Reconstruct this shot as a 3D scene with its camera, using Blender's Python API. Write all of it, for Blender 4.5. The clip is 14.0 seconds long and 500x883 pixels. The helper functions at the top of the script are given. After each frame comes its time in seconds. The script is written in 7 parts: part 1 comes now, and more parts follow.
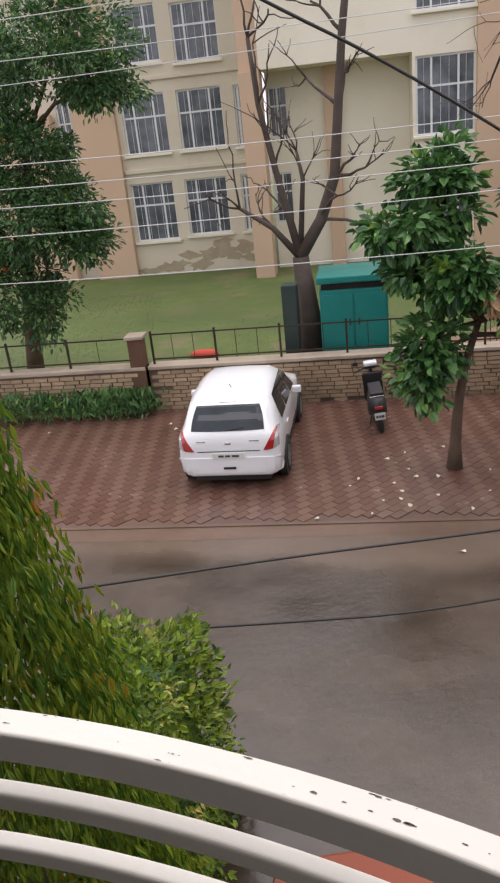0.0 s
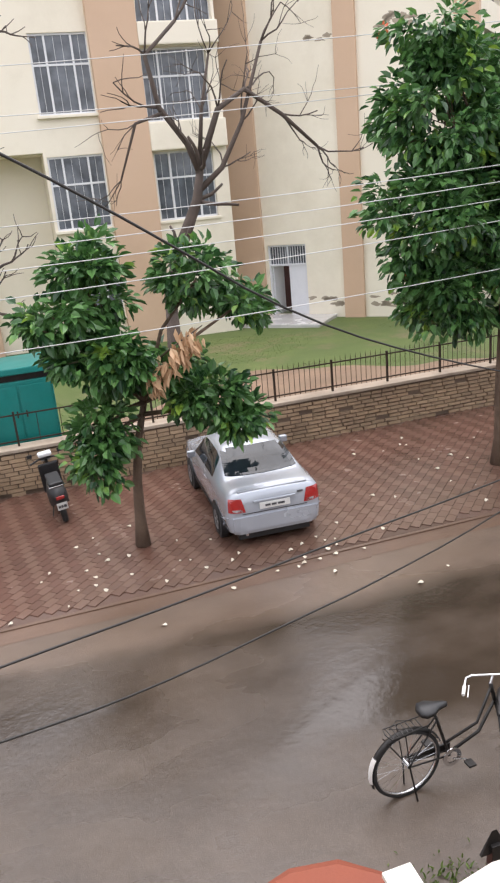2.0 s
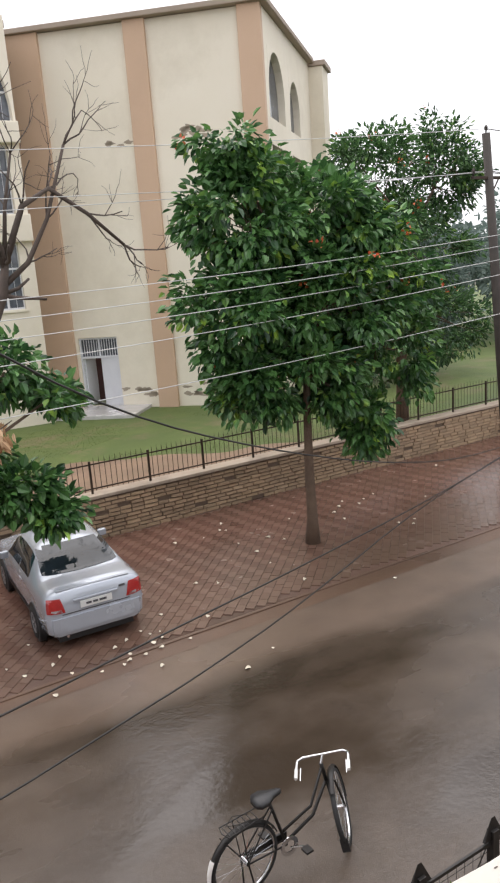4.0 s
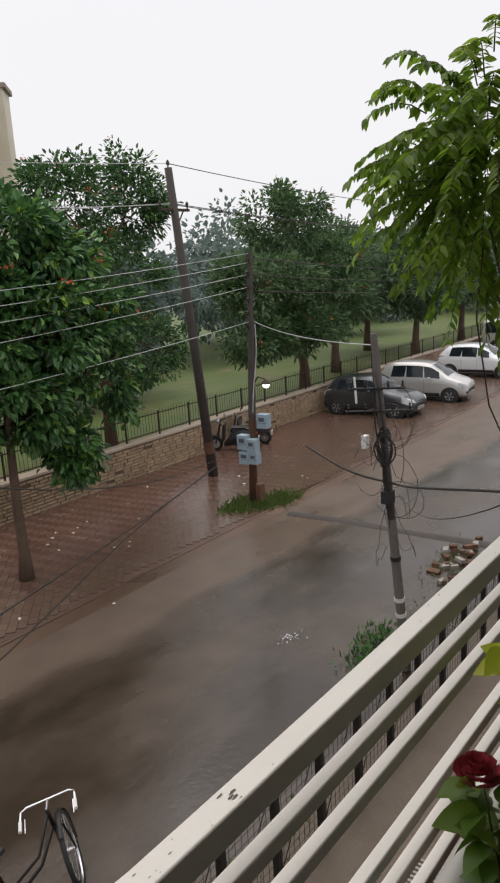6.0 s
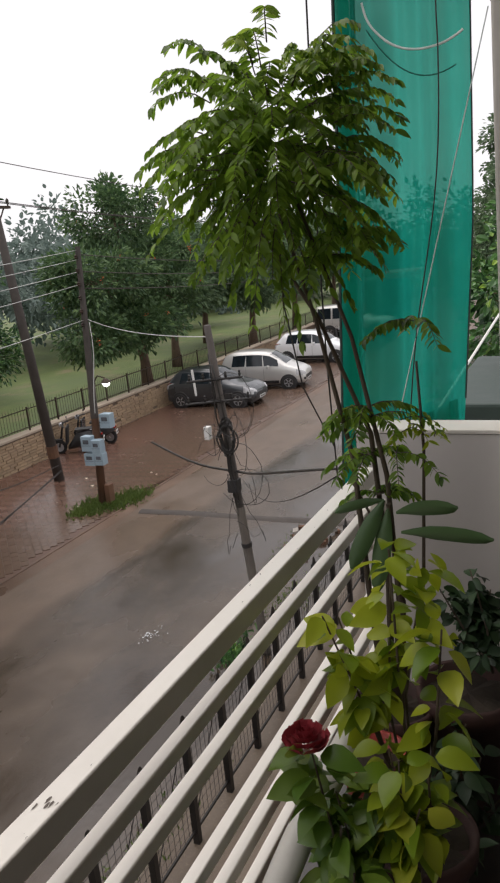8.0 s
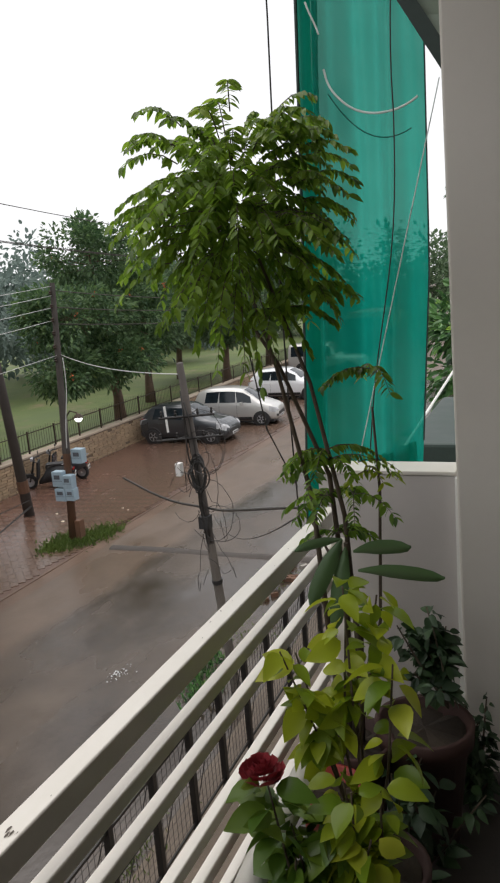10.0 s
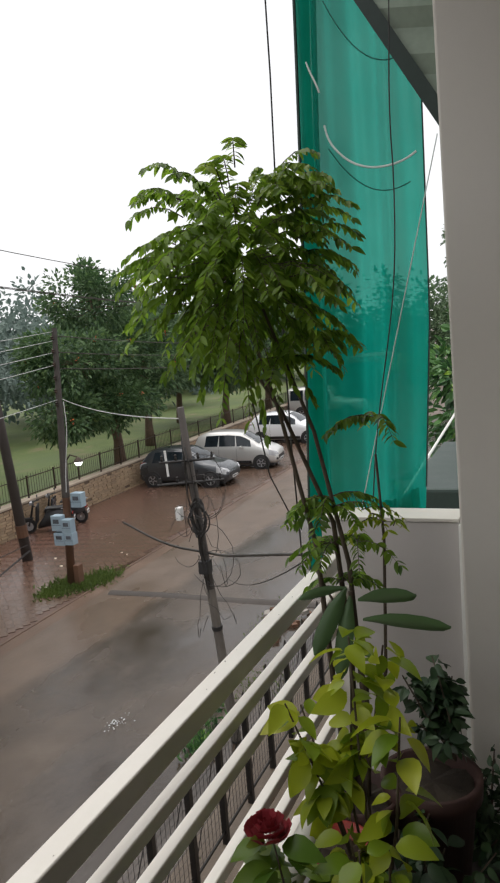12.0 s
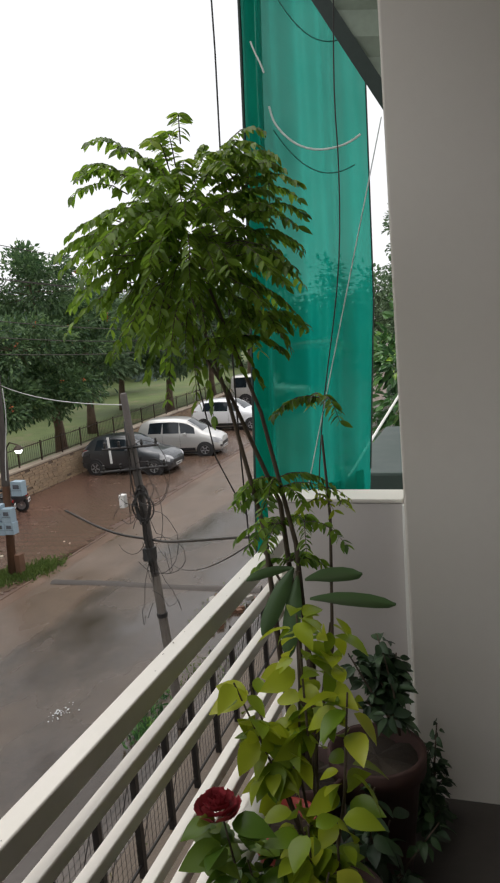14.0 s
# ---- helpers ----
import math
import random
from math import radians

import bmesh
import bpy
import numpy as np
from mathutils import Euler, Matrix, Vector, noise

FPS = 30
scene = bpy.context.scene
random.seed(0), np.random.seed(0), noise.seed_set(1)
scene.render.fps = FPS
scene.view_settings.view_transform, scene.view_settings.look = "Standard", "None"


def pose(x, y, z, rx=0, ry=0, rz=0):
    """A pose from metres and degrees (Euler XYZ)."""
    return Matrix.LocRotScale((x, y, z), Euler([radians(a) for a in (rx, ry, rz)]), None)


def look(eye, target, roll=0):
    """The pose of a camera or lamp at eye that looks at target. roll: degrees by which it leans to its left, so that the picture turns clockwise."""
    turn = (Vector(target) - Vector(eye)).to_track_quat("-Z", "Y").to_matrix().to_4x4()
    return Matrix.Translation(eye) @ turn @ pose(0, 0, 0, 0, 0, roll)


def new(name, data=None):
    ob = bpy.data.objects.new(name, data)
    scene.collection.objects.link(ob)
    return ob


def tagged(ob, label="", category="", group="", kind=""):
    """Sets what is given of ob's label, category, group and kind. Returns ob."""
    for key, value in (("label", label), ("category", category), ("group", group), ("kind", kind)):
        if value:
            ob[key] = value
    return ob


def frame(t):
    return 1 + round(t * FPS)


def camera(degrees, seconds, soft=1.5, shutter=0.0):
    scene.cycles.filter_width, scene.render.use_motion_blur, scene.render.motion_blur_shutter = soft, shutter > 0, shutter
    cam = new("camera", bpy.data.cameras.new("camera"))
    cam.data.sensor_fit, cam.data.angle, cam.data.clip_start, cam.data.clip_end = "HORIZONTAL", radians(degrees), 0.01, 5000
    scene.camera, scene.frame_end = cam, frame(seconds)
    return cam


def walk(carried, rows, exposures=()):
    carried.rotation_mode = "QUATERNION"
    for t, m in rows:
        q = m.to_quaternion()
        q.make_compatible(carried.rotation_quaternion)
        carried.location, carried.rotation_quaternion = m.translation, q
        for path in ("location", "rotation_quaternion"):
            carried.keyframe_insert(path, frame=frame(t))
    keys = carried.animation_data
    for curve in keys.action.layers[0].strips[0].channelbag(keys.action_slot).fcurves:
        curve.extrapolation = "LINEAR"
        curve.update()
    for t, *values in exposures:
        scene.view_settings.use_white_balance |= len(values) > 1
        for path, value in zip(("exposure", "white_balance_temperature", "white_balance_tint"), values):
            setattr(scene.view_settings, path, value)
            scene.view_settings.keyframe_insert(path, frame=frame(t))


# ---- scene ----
from mathutils.bvhtree import BVHTree

cam = camera(36.6, 14.0, 2.2)
PATH = [
    (0, (1.920, -1.269, 5.894), (1.6133, 0.5477, 5.1174), -6.18),
    (0.5, (1.936, -1.259, 5.880), (1.8814, 0.5601, 5.0522), -6.17),
    (1, (1.959, -1.263, 5.865), (2.1125, 0.5249, 4.9834), -5.80),
    (1.5, (1.950, -1.268, 5.874), (2.3487, 0.5421, 5.1239), -4.27),
    (2, (1.922, -1.280, 5.895), (2.4581, 0.5350, 5.2494), -5.28),
    (2.5, (1.910, -1.280, 5.907), (2.6211, 0.4973, 5.3283), -3.79),
    (3, (1.915, -1.290, 5.923), (2.7531, 0.4507, 5.4062), -3.45),
    (3.2, (1.919, -1.295, 5.925), (2.7977, 0.4327, 5.4324), -3.71),
    (5.3, (1.960, -1.345, 5.930), (3.2601, 0.1128, 5.5005), -4.02),
    (5.5, (1.980, -1.355, 5.925), (3.3541, 0.0322, 5.4920), -3.89),
    (6, (2.000, -1.410, 5.930), (3.5626, -0.2435, 5.4853), -3.62),
    (6.5, (2.020, -1.425, 5.920), (3.6817, -0.4090, 5.4656), -5.05),
    (7, (2.040, -1.450, 5.915), (3.7744, -0.5769, 5.4356), -5.29),
    (7.5, (2.040, -1.465, 5.915), (3.8029, -0.6449, 5.4465), -5.57),
    (8, (2.040, -1.475, 5.915), (3.7961, -0.6523, 5.4258), -5.60),
    (8.2, (2.035, -1.480, 5.915), (3.7880, -0.6558, 5.4174), -5.81),
    (10.3, (1.985, -1.530, 5.945), (3.7972, -0.7739, 5.5651), -4.74),
    (10.5, (1.985, -1.530, 5.945), (3.7992, -0.7718, 5.5791), -4.87),
    (11, (1.990, -1.520, 5.940), (3.8113, -0.7725, 5.5878), -5.08),
    (11.5, (1.990, -1.520, 5.945), (3.8219, -0.7865, 5.6193), -4.90),
    (12, (1.980, -1.520, 5.955), (3.8085, -0.7636, 5.6642), -4.63),
    (12.5, (2.000, -1.515, 5.940), (3.8630, -0.8317, 5.6901), -4.40),
    (13, (1.990, -1.510, 5.945), (3.8632, -0.8706, 5.6581), -3.97),
    (13.5, (1.985, -1.510, 5.945), (3.8589, -0.8936, 5.6154), -3.89),
    (14, (1.980, -1.510, 5.940), (3.8526, -0.8928, 5.6046), -4.25),
]
walk(cam, [(t, look(eye, target, roll)) for t, eye, target, roll in PATH],
     [(0, 0.74, 6560, 18), (1, 0.78, 6560, 19), (1.5, 1, 6550, 18), (2, 1.28, 6460, 16), (2.5, 1.44, 6410, 15), (3, 1.06, 6440, 15), (3.2, 1, 6520, 15), (5.3, 0.66, 6600, 13), (6, 0.32, 6660, 13), (6.5, 0.32, 6700, 14), (7, 0.37, 6720, 15), (7.5, 0.44, 6720, 15), (8.2, 0.5, 6720, 15), (10.3, 0.56, 6620, 11.5), (14, 0.56, 6620, 11)])

# ---- world and light: an overcast, rainy day ----
SUN_EL, SUN_AZ = radians(76), radians(20)
world = bpy.data.worlds.new("overcast_sky")
scene.world = world
world.use_nodes = True
wn, wl = world.node_tree.nodes, world.node_tree.links
bg = wn["Background"]
sky = wn.new("ShaderNodeTexSky")
sky.sky_type = "NISHITA"
sky.sun_disc = False
sky.sun_elevation, sky.sun_rotation = SUN_EL, SUN_AZ
sky.air_density, sky.dust_density, sky.ozone_density = 1.0, 6.0, 1.0
cloud = wn.new("ShaderNodeMix")
cloud.data_type = "RGBA"
cloud.inputs[0].default_value = 0.9
cloud.inputs[7].default_value = (8.9, 9.15, 9.4, 1)
wl.new(sky.outputs[0], cloud.inputs[6])
wl.new(cloud.outputs[2], bg.inputs[0])
bg.inputs[1].default_value = 0.086
sun_data = bpy.data.lights.new("sun", "SUN")
sun_data.energy, sun_data.angle, sun_data.color = 1.3, radians(80), (1.0, 0.98, 0.95)
sun_ob = new("sun", sun_data)
sun_ob.matrix_world = look((6.5, 6.8, 34), (4, 0, 5))


# ---- materials ----
def nt(m):
    m.use_nodes = True
    return m.node_tree.nodes, m.node_tree.links


def noise_node(n, l, scale, detail=4.0, vec=None, rough=0.55):
    t = n.new("ShaderNodeTexNoise")
    t.inputs["Scale"].default_value, t.inputs["Detail"].default_value = scale, detail
    t.inputs["Roughness"].default_value = rough
    if vec:
        l.new(vec, t.inputs["Vector"])
    return t.outputs[0]


def ramp(n, l, src, a, b):
    r = n.new("ShaderNodeMapRange")
    r.inputs[1].default_value, r.inputs[2].default_value = a, b
    l.new(src, r.inputs[0])
    return r.outputs[0]


def mix(n, l, fac, a, b):
    m = n.new("ShaderNodeMix")
    m.data_type = "RGBA"
    for sock, v in ((m.inputs[0], fac), (m.inputs[6], a), (m.inputs[7], b)):
        if isinstance(v, (int, float)):
            sock.default_value = v
        elif isinstance(v, tuple):
            sock.default_value = (*v, 1)
        else:
            l.new(v, sock)
    return m.outputs[2]


def bumped(n, l, src, strength, dist=0.01):
    b = n.new("ShaderNodeBump")
    b.inputs["Strength"].default_value, b.inputs["Distance"].default_value = strength, dist
    l.new(src, b.inputs["Height"])
    return b.outputs[0]


def surface(name, base, other, rough=0.6, metal=0.0, fine=40.0, coarse=2.0, spread=0.5, stain=None, stain_amount=0.3, bump=0.2,
            rough_var=0.15, coat=0.0, bump_dist=0.004, island=0.0, obj_random=0.0, spec=0.5):
    """A worn surface: base and other colour mixed by grain and broad noise, stains, fine relief."""
    m = bpy.data.materials.new(name)
    n, l = nt(m)
    p = n["Principled BSDF"]
    pos = n.new("ShaderNodeNewGeometry").outputs["Position"]
    f, c = noise_node(n, l, fine, 5, pos), noise_node(n, l, coarse, 4, pos)
    both = n.new("ShaderNodeMath")
    both.operation = "MULTIPLY_ADD"
    l.new(f, both.inputs[0])
    both.inputs[1].default_value = 0.4
    l.new(c, both.inputs[2])
    col = mix(n, l, ramp(n, l, both.outputs[0], 0.7 - spread / 2, 0.7 + spread / 2), base, other)
    if island:
        g = n.new("ShaderNodeNewGeometry").outputs["Random Per Island"]
        col = mix(n, l, ramp(n, l, g, 0.0, 1.0 / island), col, tuple(0.55 * v for v in other))
    if obj_random:
        g = n.new("ShaderNodeObjectInfo").outputs["Random"]
        col = mix(n, l, ramp(n, l, g, 0.0, 1.0 / obj_random), col, tuple(0.55 * v for v in other))
    if stain:
        s = noise_node(n, l, coarse * 0.35, 8, pos, 0.7)
        fac = n.new("ShaderNodeMath")
        fac.operation = "MULTIPLY"
        l.new(ramp(n, l, s, 0.5, 0.75), fac.inputs[0])
        fac.inputs[1].default_value = stain_amount
        col = mix(n, l, fac.outputs[0], col, stain)
    l.new(col, p.inputs["Base Color"])
    r = n.new("ShaderNodeMath")
    r.operation = "MULTIPLY_ADD"
    l.new(c, r.inputs[0])
    r.inputs[1].default_value, r.inputs[2].default_value = rough_var * 2, rough - rough_var
    r.use_clamp = True
    l.new(r.outputs[0], p.inputs["Roughness"])
    p.inputs["Metallic"].default_value = metal
    p.inputs["Coat Weight"].default_value = coat
    p.inputs["Specular IOR Level"].default_value = spec
    if bump:
        l.new(bumped(n, l, f, bump, bump_dist), p.inputs["Normal"])
    return m


def foliage(name, dark, light, tip, gloss=0.35, through_leaf=0.3):
    """Leaves: tone by leaf, some young ones, light passing through."""
    m = bpy.data.materials.new(name)
    n, l = nt(m)
    p, out = n["Principled BSDF"], n["Material Output"]
    g = n.new("ShaderNodeNewGeometry")
    rnd, pos = g.outputs["Random Per Island"], g.outputs["Position"]
    col = mix(n, l, ramp(n, l, rnd, 0.0, 0.85), dark, light)
    broad = ramp(n, l, noise_node(n, l, 0.9, 3, pos), 0.55, 0.75)
    col = mix(n, l, broad, col, light)
    young = n.new("ShaderNodeMath")
    young.operation = "MULTIPLY"
    l.new(ramp(n, l, rnd, 0.55, 0.8), young.inputs[0])
    l.new(ramp(n, l, noise_node(n, l, 1.7, 2, pos), 0.56, 0.68), young.inputs[1])
    col = mix(n, l, young.outputs[0], col, tip)
    l.new(col, p.inputs["Base Color"])
    p.inputs["Roughness"].default_value = gloss
    tr = n.new("ShaderNodeBsdfTranslucent")
    l.new(col, tr.inputs["Color"])
    ms = n.new("ShaderNodeMixShader")
    ms.inputs[0].default_value = through_leaf
    l.new(p.outputs[0], ms.inputs[1])
    l.new(tr.outputs[0], ms.inputs[2])
    l.new(ms.outputs[0], out.inputs["Surface"])
    return m


def wet_ground(name, base, other, puddle, rough_dry, rough_wet, scale, grain, bump=0.35, wet_lo=0.42, wet_hi=0.58, stain=None, mud=None):
    """Rain-soaked ground: grainy where it drains, smooth and dark where water stands."""
    m = bpy.data.materials.new(name)
    n, l = nt(m)
    p = n["Principled BSDF"]
    pos = n.new("ShaderNodeNewGeometry").outputs["Position"]
    st = n.new("ShaderNodeVectorMath")
    st.operation = "MULTIPLY"
    st.inputs[1].default_value = (0.55, 1.0, 1.0)
    l.new(pos, st.inputs[0])
    wet = ramp(n, l, noise_node(n, l, scale, 5, st.outputs[0], 0.5), wet_lo, wet_hi)
    f = noise_node(n, l, grain, 6, pos, 0.7)
    c = noise_node(n, l, scale * 2.7, 6, pos, 0.6)
    col = mix(n, l, ramp(n, l, c, 0.3, 0.7), base, other)
    col = mix(n, l, ramp(n, l, f, 0.55, 0.8), col, tuple(1.5 * v for v in other))
    if stain:
        col = mix(n, l, ramp(n, l, noise_node(n, l, scale * 1.4, 8, pos, 0.7), 0.52, 0.68), col, stain)
    if mud:
        sep = n.new("ShaderNodeSeparateXYZ")
        l.new(pos, sep.inputs[0])
        drift = n.new("ShaderNodeMath")
        drift.operation = "MULTIPLY_ADD"
        l.new(noise_node(n, l, 0.7, 3, st.outputs[0], 0.5), drift.inputs[0])
        drift.inputs[1].default_value = 0.9
        along = n.new("ShaderNodeMath")
        along.operation = "MULTIPLY_ADD"
        l.new(sep.outputs[0], along.inputs[0])
        along.inputs[1].default_value = 0.06
        l.new(sep.outputs[1], along.inputs[2])
        l.new(along.outputs[0], drift.inputs[2])
        muddy = ramp(n, l, drift.outputs[0], 8.25, 8.75)
    col = mix(n, l, wet, col, puddle)
    if mud:
        col = mix(n, l, muddy, col, mix(n, l, ramp(n, l, c, 0.3, 0.7), mud, tuple(1.35 * v for v in mud)))
    l.new(col, p.inputs["Base Color"])
    r = n.new("ShaderNodeMapRange")
    r.inputs[3].default_value, r.inputs[4].default_value = rough_dry, rough_wet
    l.new(wet, r.inputs[0])
    l.new(r.outputs[0], p.inputs["Roughness"])
    if mud:
        dull = n.new("ShaderNodeMath")
        dull.operation = "MULTIPLY_ADD"
        l.new(muddy, dull.inputs[0])
        dull.inputs[1].default_value = 0.16
        l.new(r.outputs[0], dull.inputs[2])
        l.new(dull.outputs[0], p.inputs["Roughness"])
    h = n.new("ShaderNodeMath")
    h.operation = "MULTIPLY"
    l.new(f, h.inputs[0])
    inv = n.new("ShaderNodeMapRange")
    inv.inputs[3].default_value, inv.inputs[4].default_value = 1.0, 0.12
    l.new(wet, inv.inputs[0])
    l.new(inv.outputs[0], h.inputs[1])
    grain_n = bumped(n, l, h.outputs[0], bump, 0.01)
    ripple = n.new("ShaderNodeBump")
    ripple.inputs["Strength"].default_value, ripple.inputs["Distance"].default_value = 0.5, 0.006
    l.new(noise_node(n, l, 9.0, 3, pos, 0.6), ripple.inputs["Height"])
    l.new(grain_n, ripple.inputs["Normal"])
    l.new(ripple.outputs[0], p.inputs["Normal"])
    return m


def glass(name, tint, rough=0.03):
    """Dark window glass that mirrors the sky."""
    m = bpy.data.materials.new(name)
    n, l = nt(m)
    p = n["Principled BSDF"]
    pos = n.new("ShaderNodeNewGeometry").outputs["Position"]
    l.new(mix(n, l, ramp(n, l, noise_node(n, l, 1.7, 3, pos), 0.35, 0.7), tint, tuple(2.2 * v for v in tint)), p.inputs["Base Color"])
    p.inputs["Roughness"].default_value = rough
    p.inputs["IOR"].default_value = 1.5
    p.inputs["Specular IOR Level"].default_value = 0.5
    return m


def net_material():
    """Green shade net: woven, partly see-through, dye varying with the folds of the cloth."""
    m = bpy.data.materials.new("green_shade_net")
    n, l = nt(m)
    p, out = n["Principled BSDF"], n["Material Output"]
    pos = n.new("ShaderNodeNewGeometry").outputs["Position"]
    col = mix(n, l, noise_node(n, l, 2.5, 4, pos), (0.0, 0.25, 0.19), (0.002, 0.44, 0.345))
    l.new(col, p.inputs["Base Color"])
    p.inputs["Roughness"].default_value = 0.5
    tr = n.new("ShaderNodeBsdfTranslucent")
    l.new(col, tr.inputs["Color"])
    a = n.new("ShaderNodeMixShader")
    a.inputs[0].default_value = 0.68
    l.new(p.outputs[0], a.inputs[1])
    l.new(tr.outputs[0], a.inputs[2])
    clear = n.new("ShaderNodeBsdfTransparent")
    clear.inputs[0].default_value = (0.35, 0.95, 0.8, 1)
    b = n.new("ShaderNodeMixShader")
    wv = n.new("ShaderNodeTexNoise")
    wv.inputs["Scale"].default_value = 6
    l.new(pos, wv.inputs["Vector"])
    r = n.new("ShaderNodeMapRange")
    r.inputs[3].default_value, r.inputs[4].default_value = 0.06, 0.14
    l.new(wv.outputs[0], r.inputs[0])
    l.new(r.outputs[0], b.inputs[0])
    l.new(a.outputs[0], b.inputs[1])
    l.new(clear.outputs[0], b.inputs[2])
    l.new(b.outputs[0], out.inputs["Surface"])
    return m


M_ASPHALT = wet_ground("wet_asphalt", (0.052, 0.037, 0.027), (0.096, 0.071, 0.053), (0.04, 0.029, 0.021), 0.34, 0.1, 0.42, 70, 0.4, 0.4, 0.58, stain=(0.056, 0.037, 0.022), mud=(0.105, 0.074, 0.054))
M_VERGE = wet_ground("muddy_verge", (0.115, 0.07, 0.047), (0.155, 0.095, 0.064), (0.09, 0.055, 0.038), 0.42, 0.25, 0.5, 45, 0.5, 0.45, 0.7)
M_BARE = wet_ground("bare_lawn_earth", (0.2, 0.13, 0.085), (0.27, 0.18, 0.12), (0.16, 0.105, 0.065), 0.7, 0.5, 0.5, 40, 0.5, 0.45, 0.7)
M_GROUND = wet_ground("wet_earth", (0.085, 0.062, 0.044), (0.13, 0.098, 0.07), (0.06, 0.044, 0.032), 0.6, 0.3, 0.4, 30, 0.6, 0.5, 0.75)
M_PAVER = surface("wet_brown_paver", (0.108, 0.055, 0.04), (0.148, 0.077, 0.057), 0.22, 0, 60, 1.1, 0.5, (0.07, 0.045, 0.034), 0.7, 0.3, 0.12, obj_random=0.3)
M_PAVER_FAR = surface("wet_brown_paver_joined", (0.108, 0.055, 0.04), (0.148, 0.077, 0.057), 0.22, 0, 60, 1.1, 0.5, (0.07, 0.045, 0.034), 0.7, 0.3, 0.12, island=0.3)
M_PAVER_PALE = surface("wet_pale_brown_paver", (0.138, 0.076, 0.056), (0.18, 0.104, 0.078), 0.24, 0, 60, 1.1, 0.5, (0.09, 0.06, 0.046), 0.6, 0.3, 0.12, obj_random=0.25)
M_PAVER_PALE_FAR = surface("wet_pale_brown_paver_joined", (0.138, 0.076, 0.056), (0.18, 0.104, 0.078), 0.24, 0, 60, 1.1, 0.5, (0.09, 0.06, 0.046), 0.6, 0.3, 0.12, island=0.25)


def washed(m, mud):
    """Mud washed over the paving from the road, deeper farther along it."""
    n, l = nt(m)
    p = n["Principled BSDF"]
    src = p.inputs["Base Color"].links[0].from_socket
    pos = n.new("ShaderNodeNewGeometry").outputs["Position"]
    sep = n.new("ShaderNodeSeparateXYZ")
    l.new(pos, sep.inputs[0])
    a, b = n.new("ShaderNodeMath"), n.new("ShaderNodeMath")
    a.operation = b.operation = "MULTIPLY_ADD"
    l.new(sep.outputs[0], a.inputs[0])
    a.inputs[1].default_value = -0.16
    l.new(sep.outputs[1], a.inputs[2])
    l.new(noise_node(n, l, 0.6, 5, pos, 0.6), b.inputs[0])
    b.inputs[1].default_value = 2.2
    l.new(a.outputs[0], b.inputs[2])
    fac = n.new("ShaderNodeMath")
    fac.operation = "MULTIPLY"
    l.new(ramp(n, l, b.outputs[0], 10.8, 8.9), fac.inputs[0])
    fac.inputs[1].default_value = 0.8
    l.new(mix(n, l, fac.outputs[0], src, mud), p.inputs["Base Color"])


for _m in (M_PAVER, M_PAVER_FAR, M_PAVER_PALE, M_PAVER_PALE_FAR):
    washed(_m, (0.125, 0.083, 0.06))
M_GROUT = wet_ground("paver_joint_sand", (0.105, 0.06, 0.044), (0.13, 0.077, 0.058), (0.075, 0.045, 0.034), 0.45, 0.15, 0.35, 50, 0.4, 0.45, 0.65)
M_LAWN = wet_ground("lawn_soil", (0.075, 0.11, 0.026), (0.115, 0.155, 0.04), (0.07, 0.105, 0.025), 0.8, 0.7, 0.3, 30, 0.6, 0.4, 0.7, stain=(0.2, 0.15, 0.09))
M_GRASS = foliage("grass_blades", (0.06, 0.105, 0.02), (0.13, 0.185, 0.04), (0.17, 0.17, 0.07), 0.5)
M_CREAM = surface("cream_plaster", (0.75, 0.685, 0.555), (0.81, 0.755, 0.64), 0.85, 0, 30, 0.35, 0.7, (0.42, 0.36, 0.26), 0.45, 0.25, 0.05)
M_CREAM_DULL = surface("dull_cream_plaster", (0.58, 0.51, 0.4), (0.66, 0.59, 0.475), 0.88, 0, 30, 0.4, 0.7, (0.36, 0.3, 0.21), 0.55, 0.3, 0.05)
M_TAN = surface("tan_plaster", (0.54, 0.37, 0.25), (0.6, 0.43, 0.31), 0.85, 0, 30, 0.35, 0.7, (0.4, 0.28, 0.2), 0.4, 0.25, 0.05)
M_CAP = surface("grey_brown_coping", (0.3, 0.24, 0.19), (0.38, 0.31, 0.25), 0.8, 0, 20, 1, 0.6)
M_PEEL = surface("bare_render_where_paint_peeled", (0.3, 0.25, 0.19), (0.42, 0.36, 0.28), 0.9, 0, 25, 3, 0.5)
M_DAMP = surface("damp_brown_plaster", (0.34, 0.27, 0.18), (0.46, 0.38, 0.27), 0.9, 0, 25, 3, 0.6, (0.2, 0.16, 0.1), 0.5)
M_WINFRAME = surface("white_window_frame", (0.72, 0.73, 0.74), (0.62, 0.63, 0.65), 0.5, 0, 30, 2)
# grey-blue sky reflection is put into this tint
M_WINGLASS = glass("sky_tinted_window_glass", (0.07, 0.078, 0.09), 0.06)
M_DOORWHITE = surface("white_painted_door", (0.72, 0.73, 0.77), (0.64, 0.65, 0.7), 0.45, 0, 20, 1.5)
M_DOORDARK = surface("maroon_interior", (0.09, 0.03, 0.03), (0.06, 0.025, 0.025), 0.7, 0, 20, 2)
M_BRICK = surface("sandstone_brick", (0.4, 0.275, 0.165), (0.5, 0.365, 0.24), 0.8, 0, 40, 1.5, 0.6, (0.17, 0.115, 0.08), 0.75, 0.5, 0.1, obj_random=0.75)
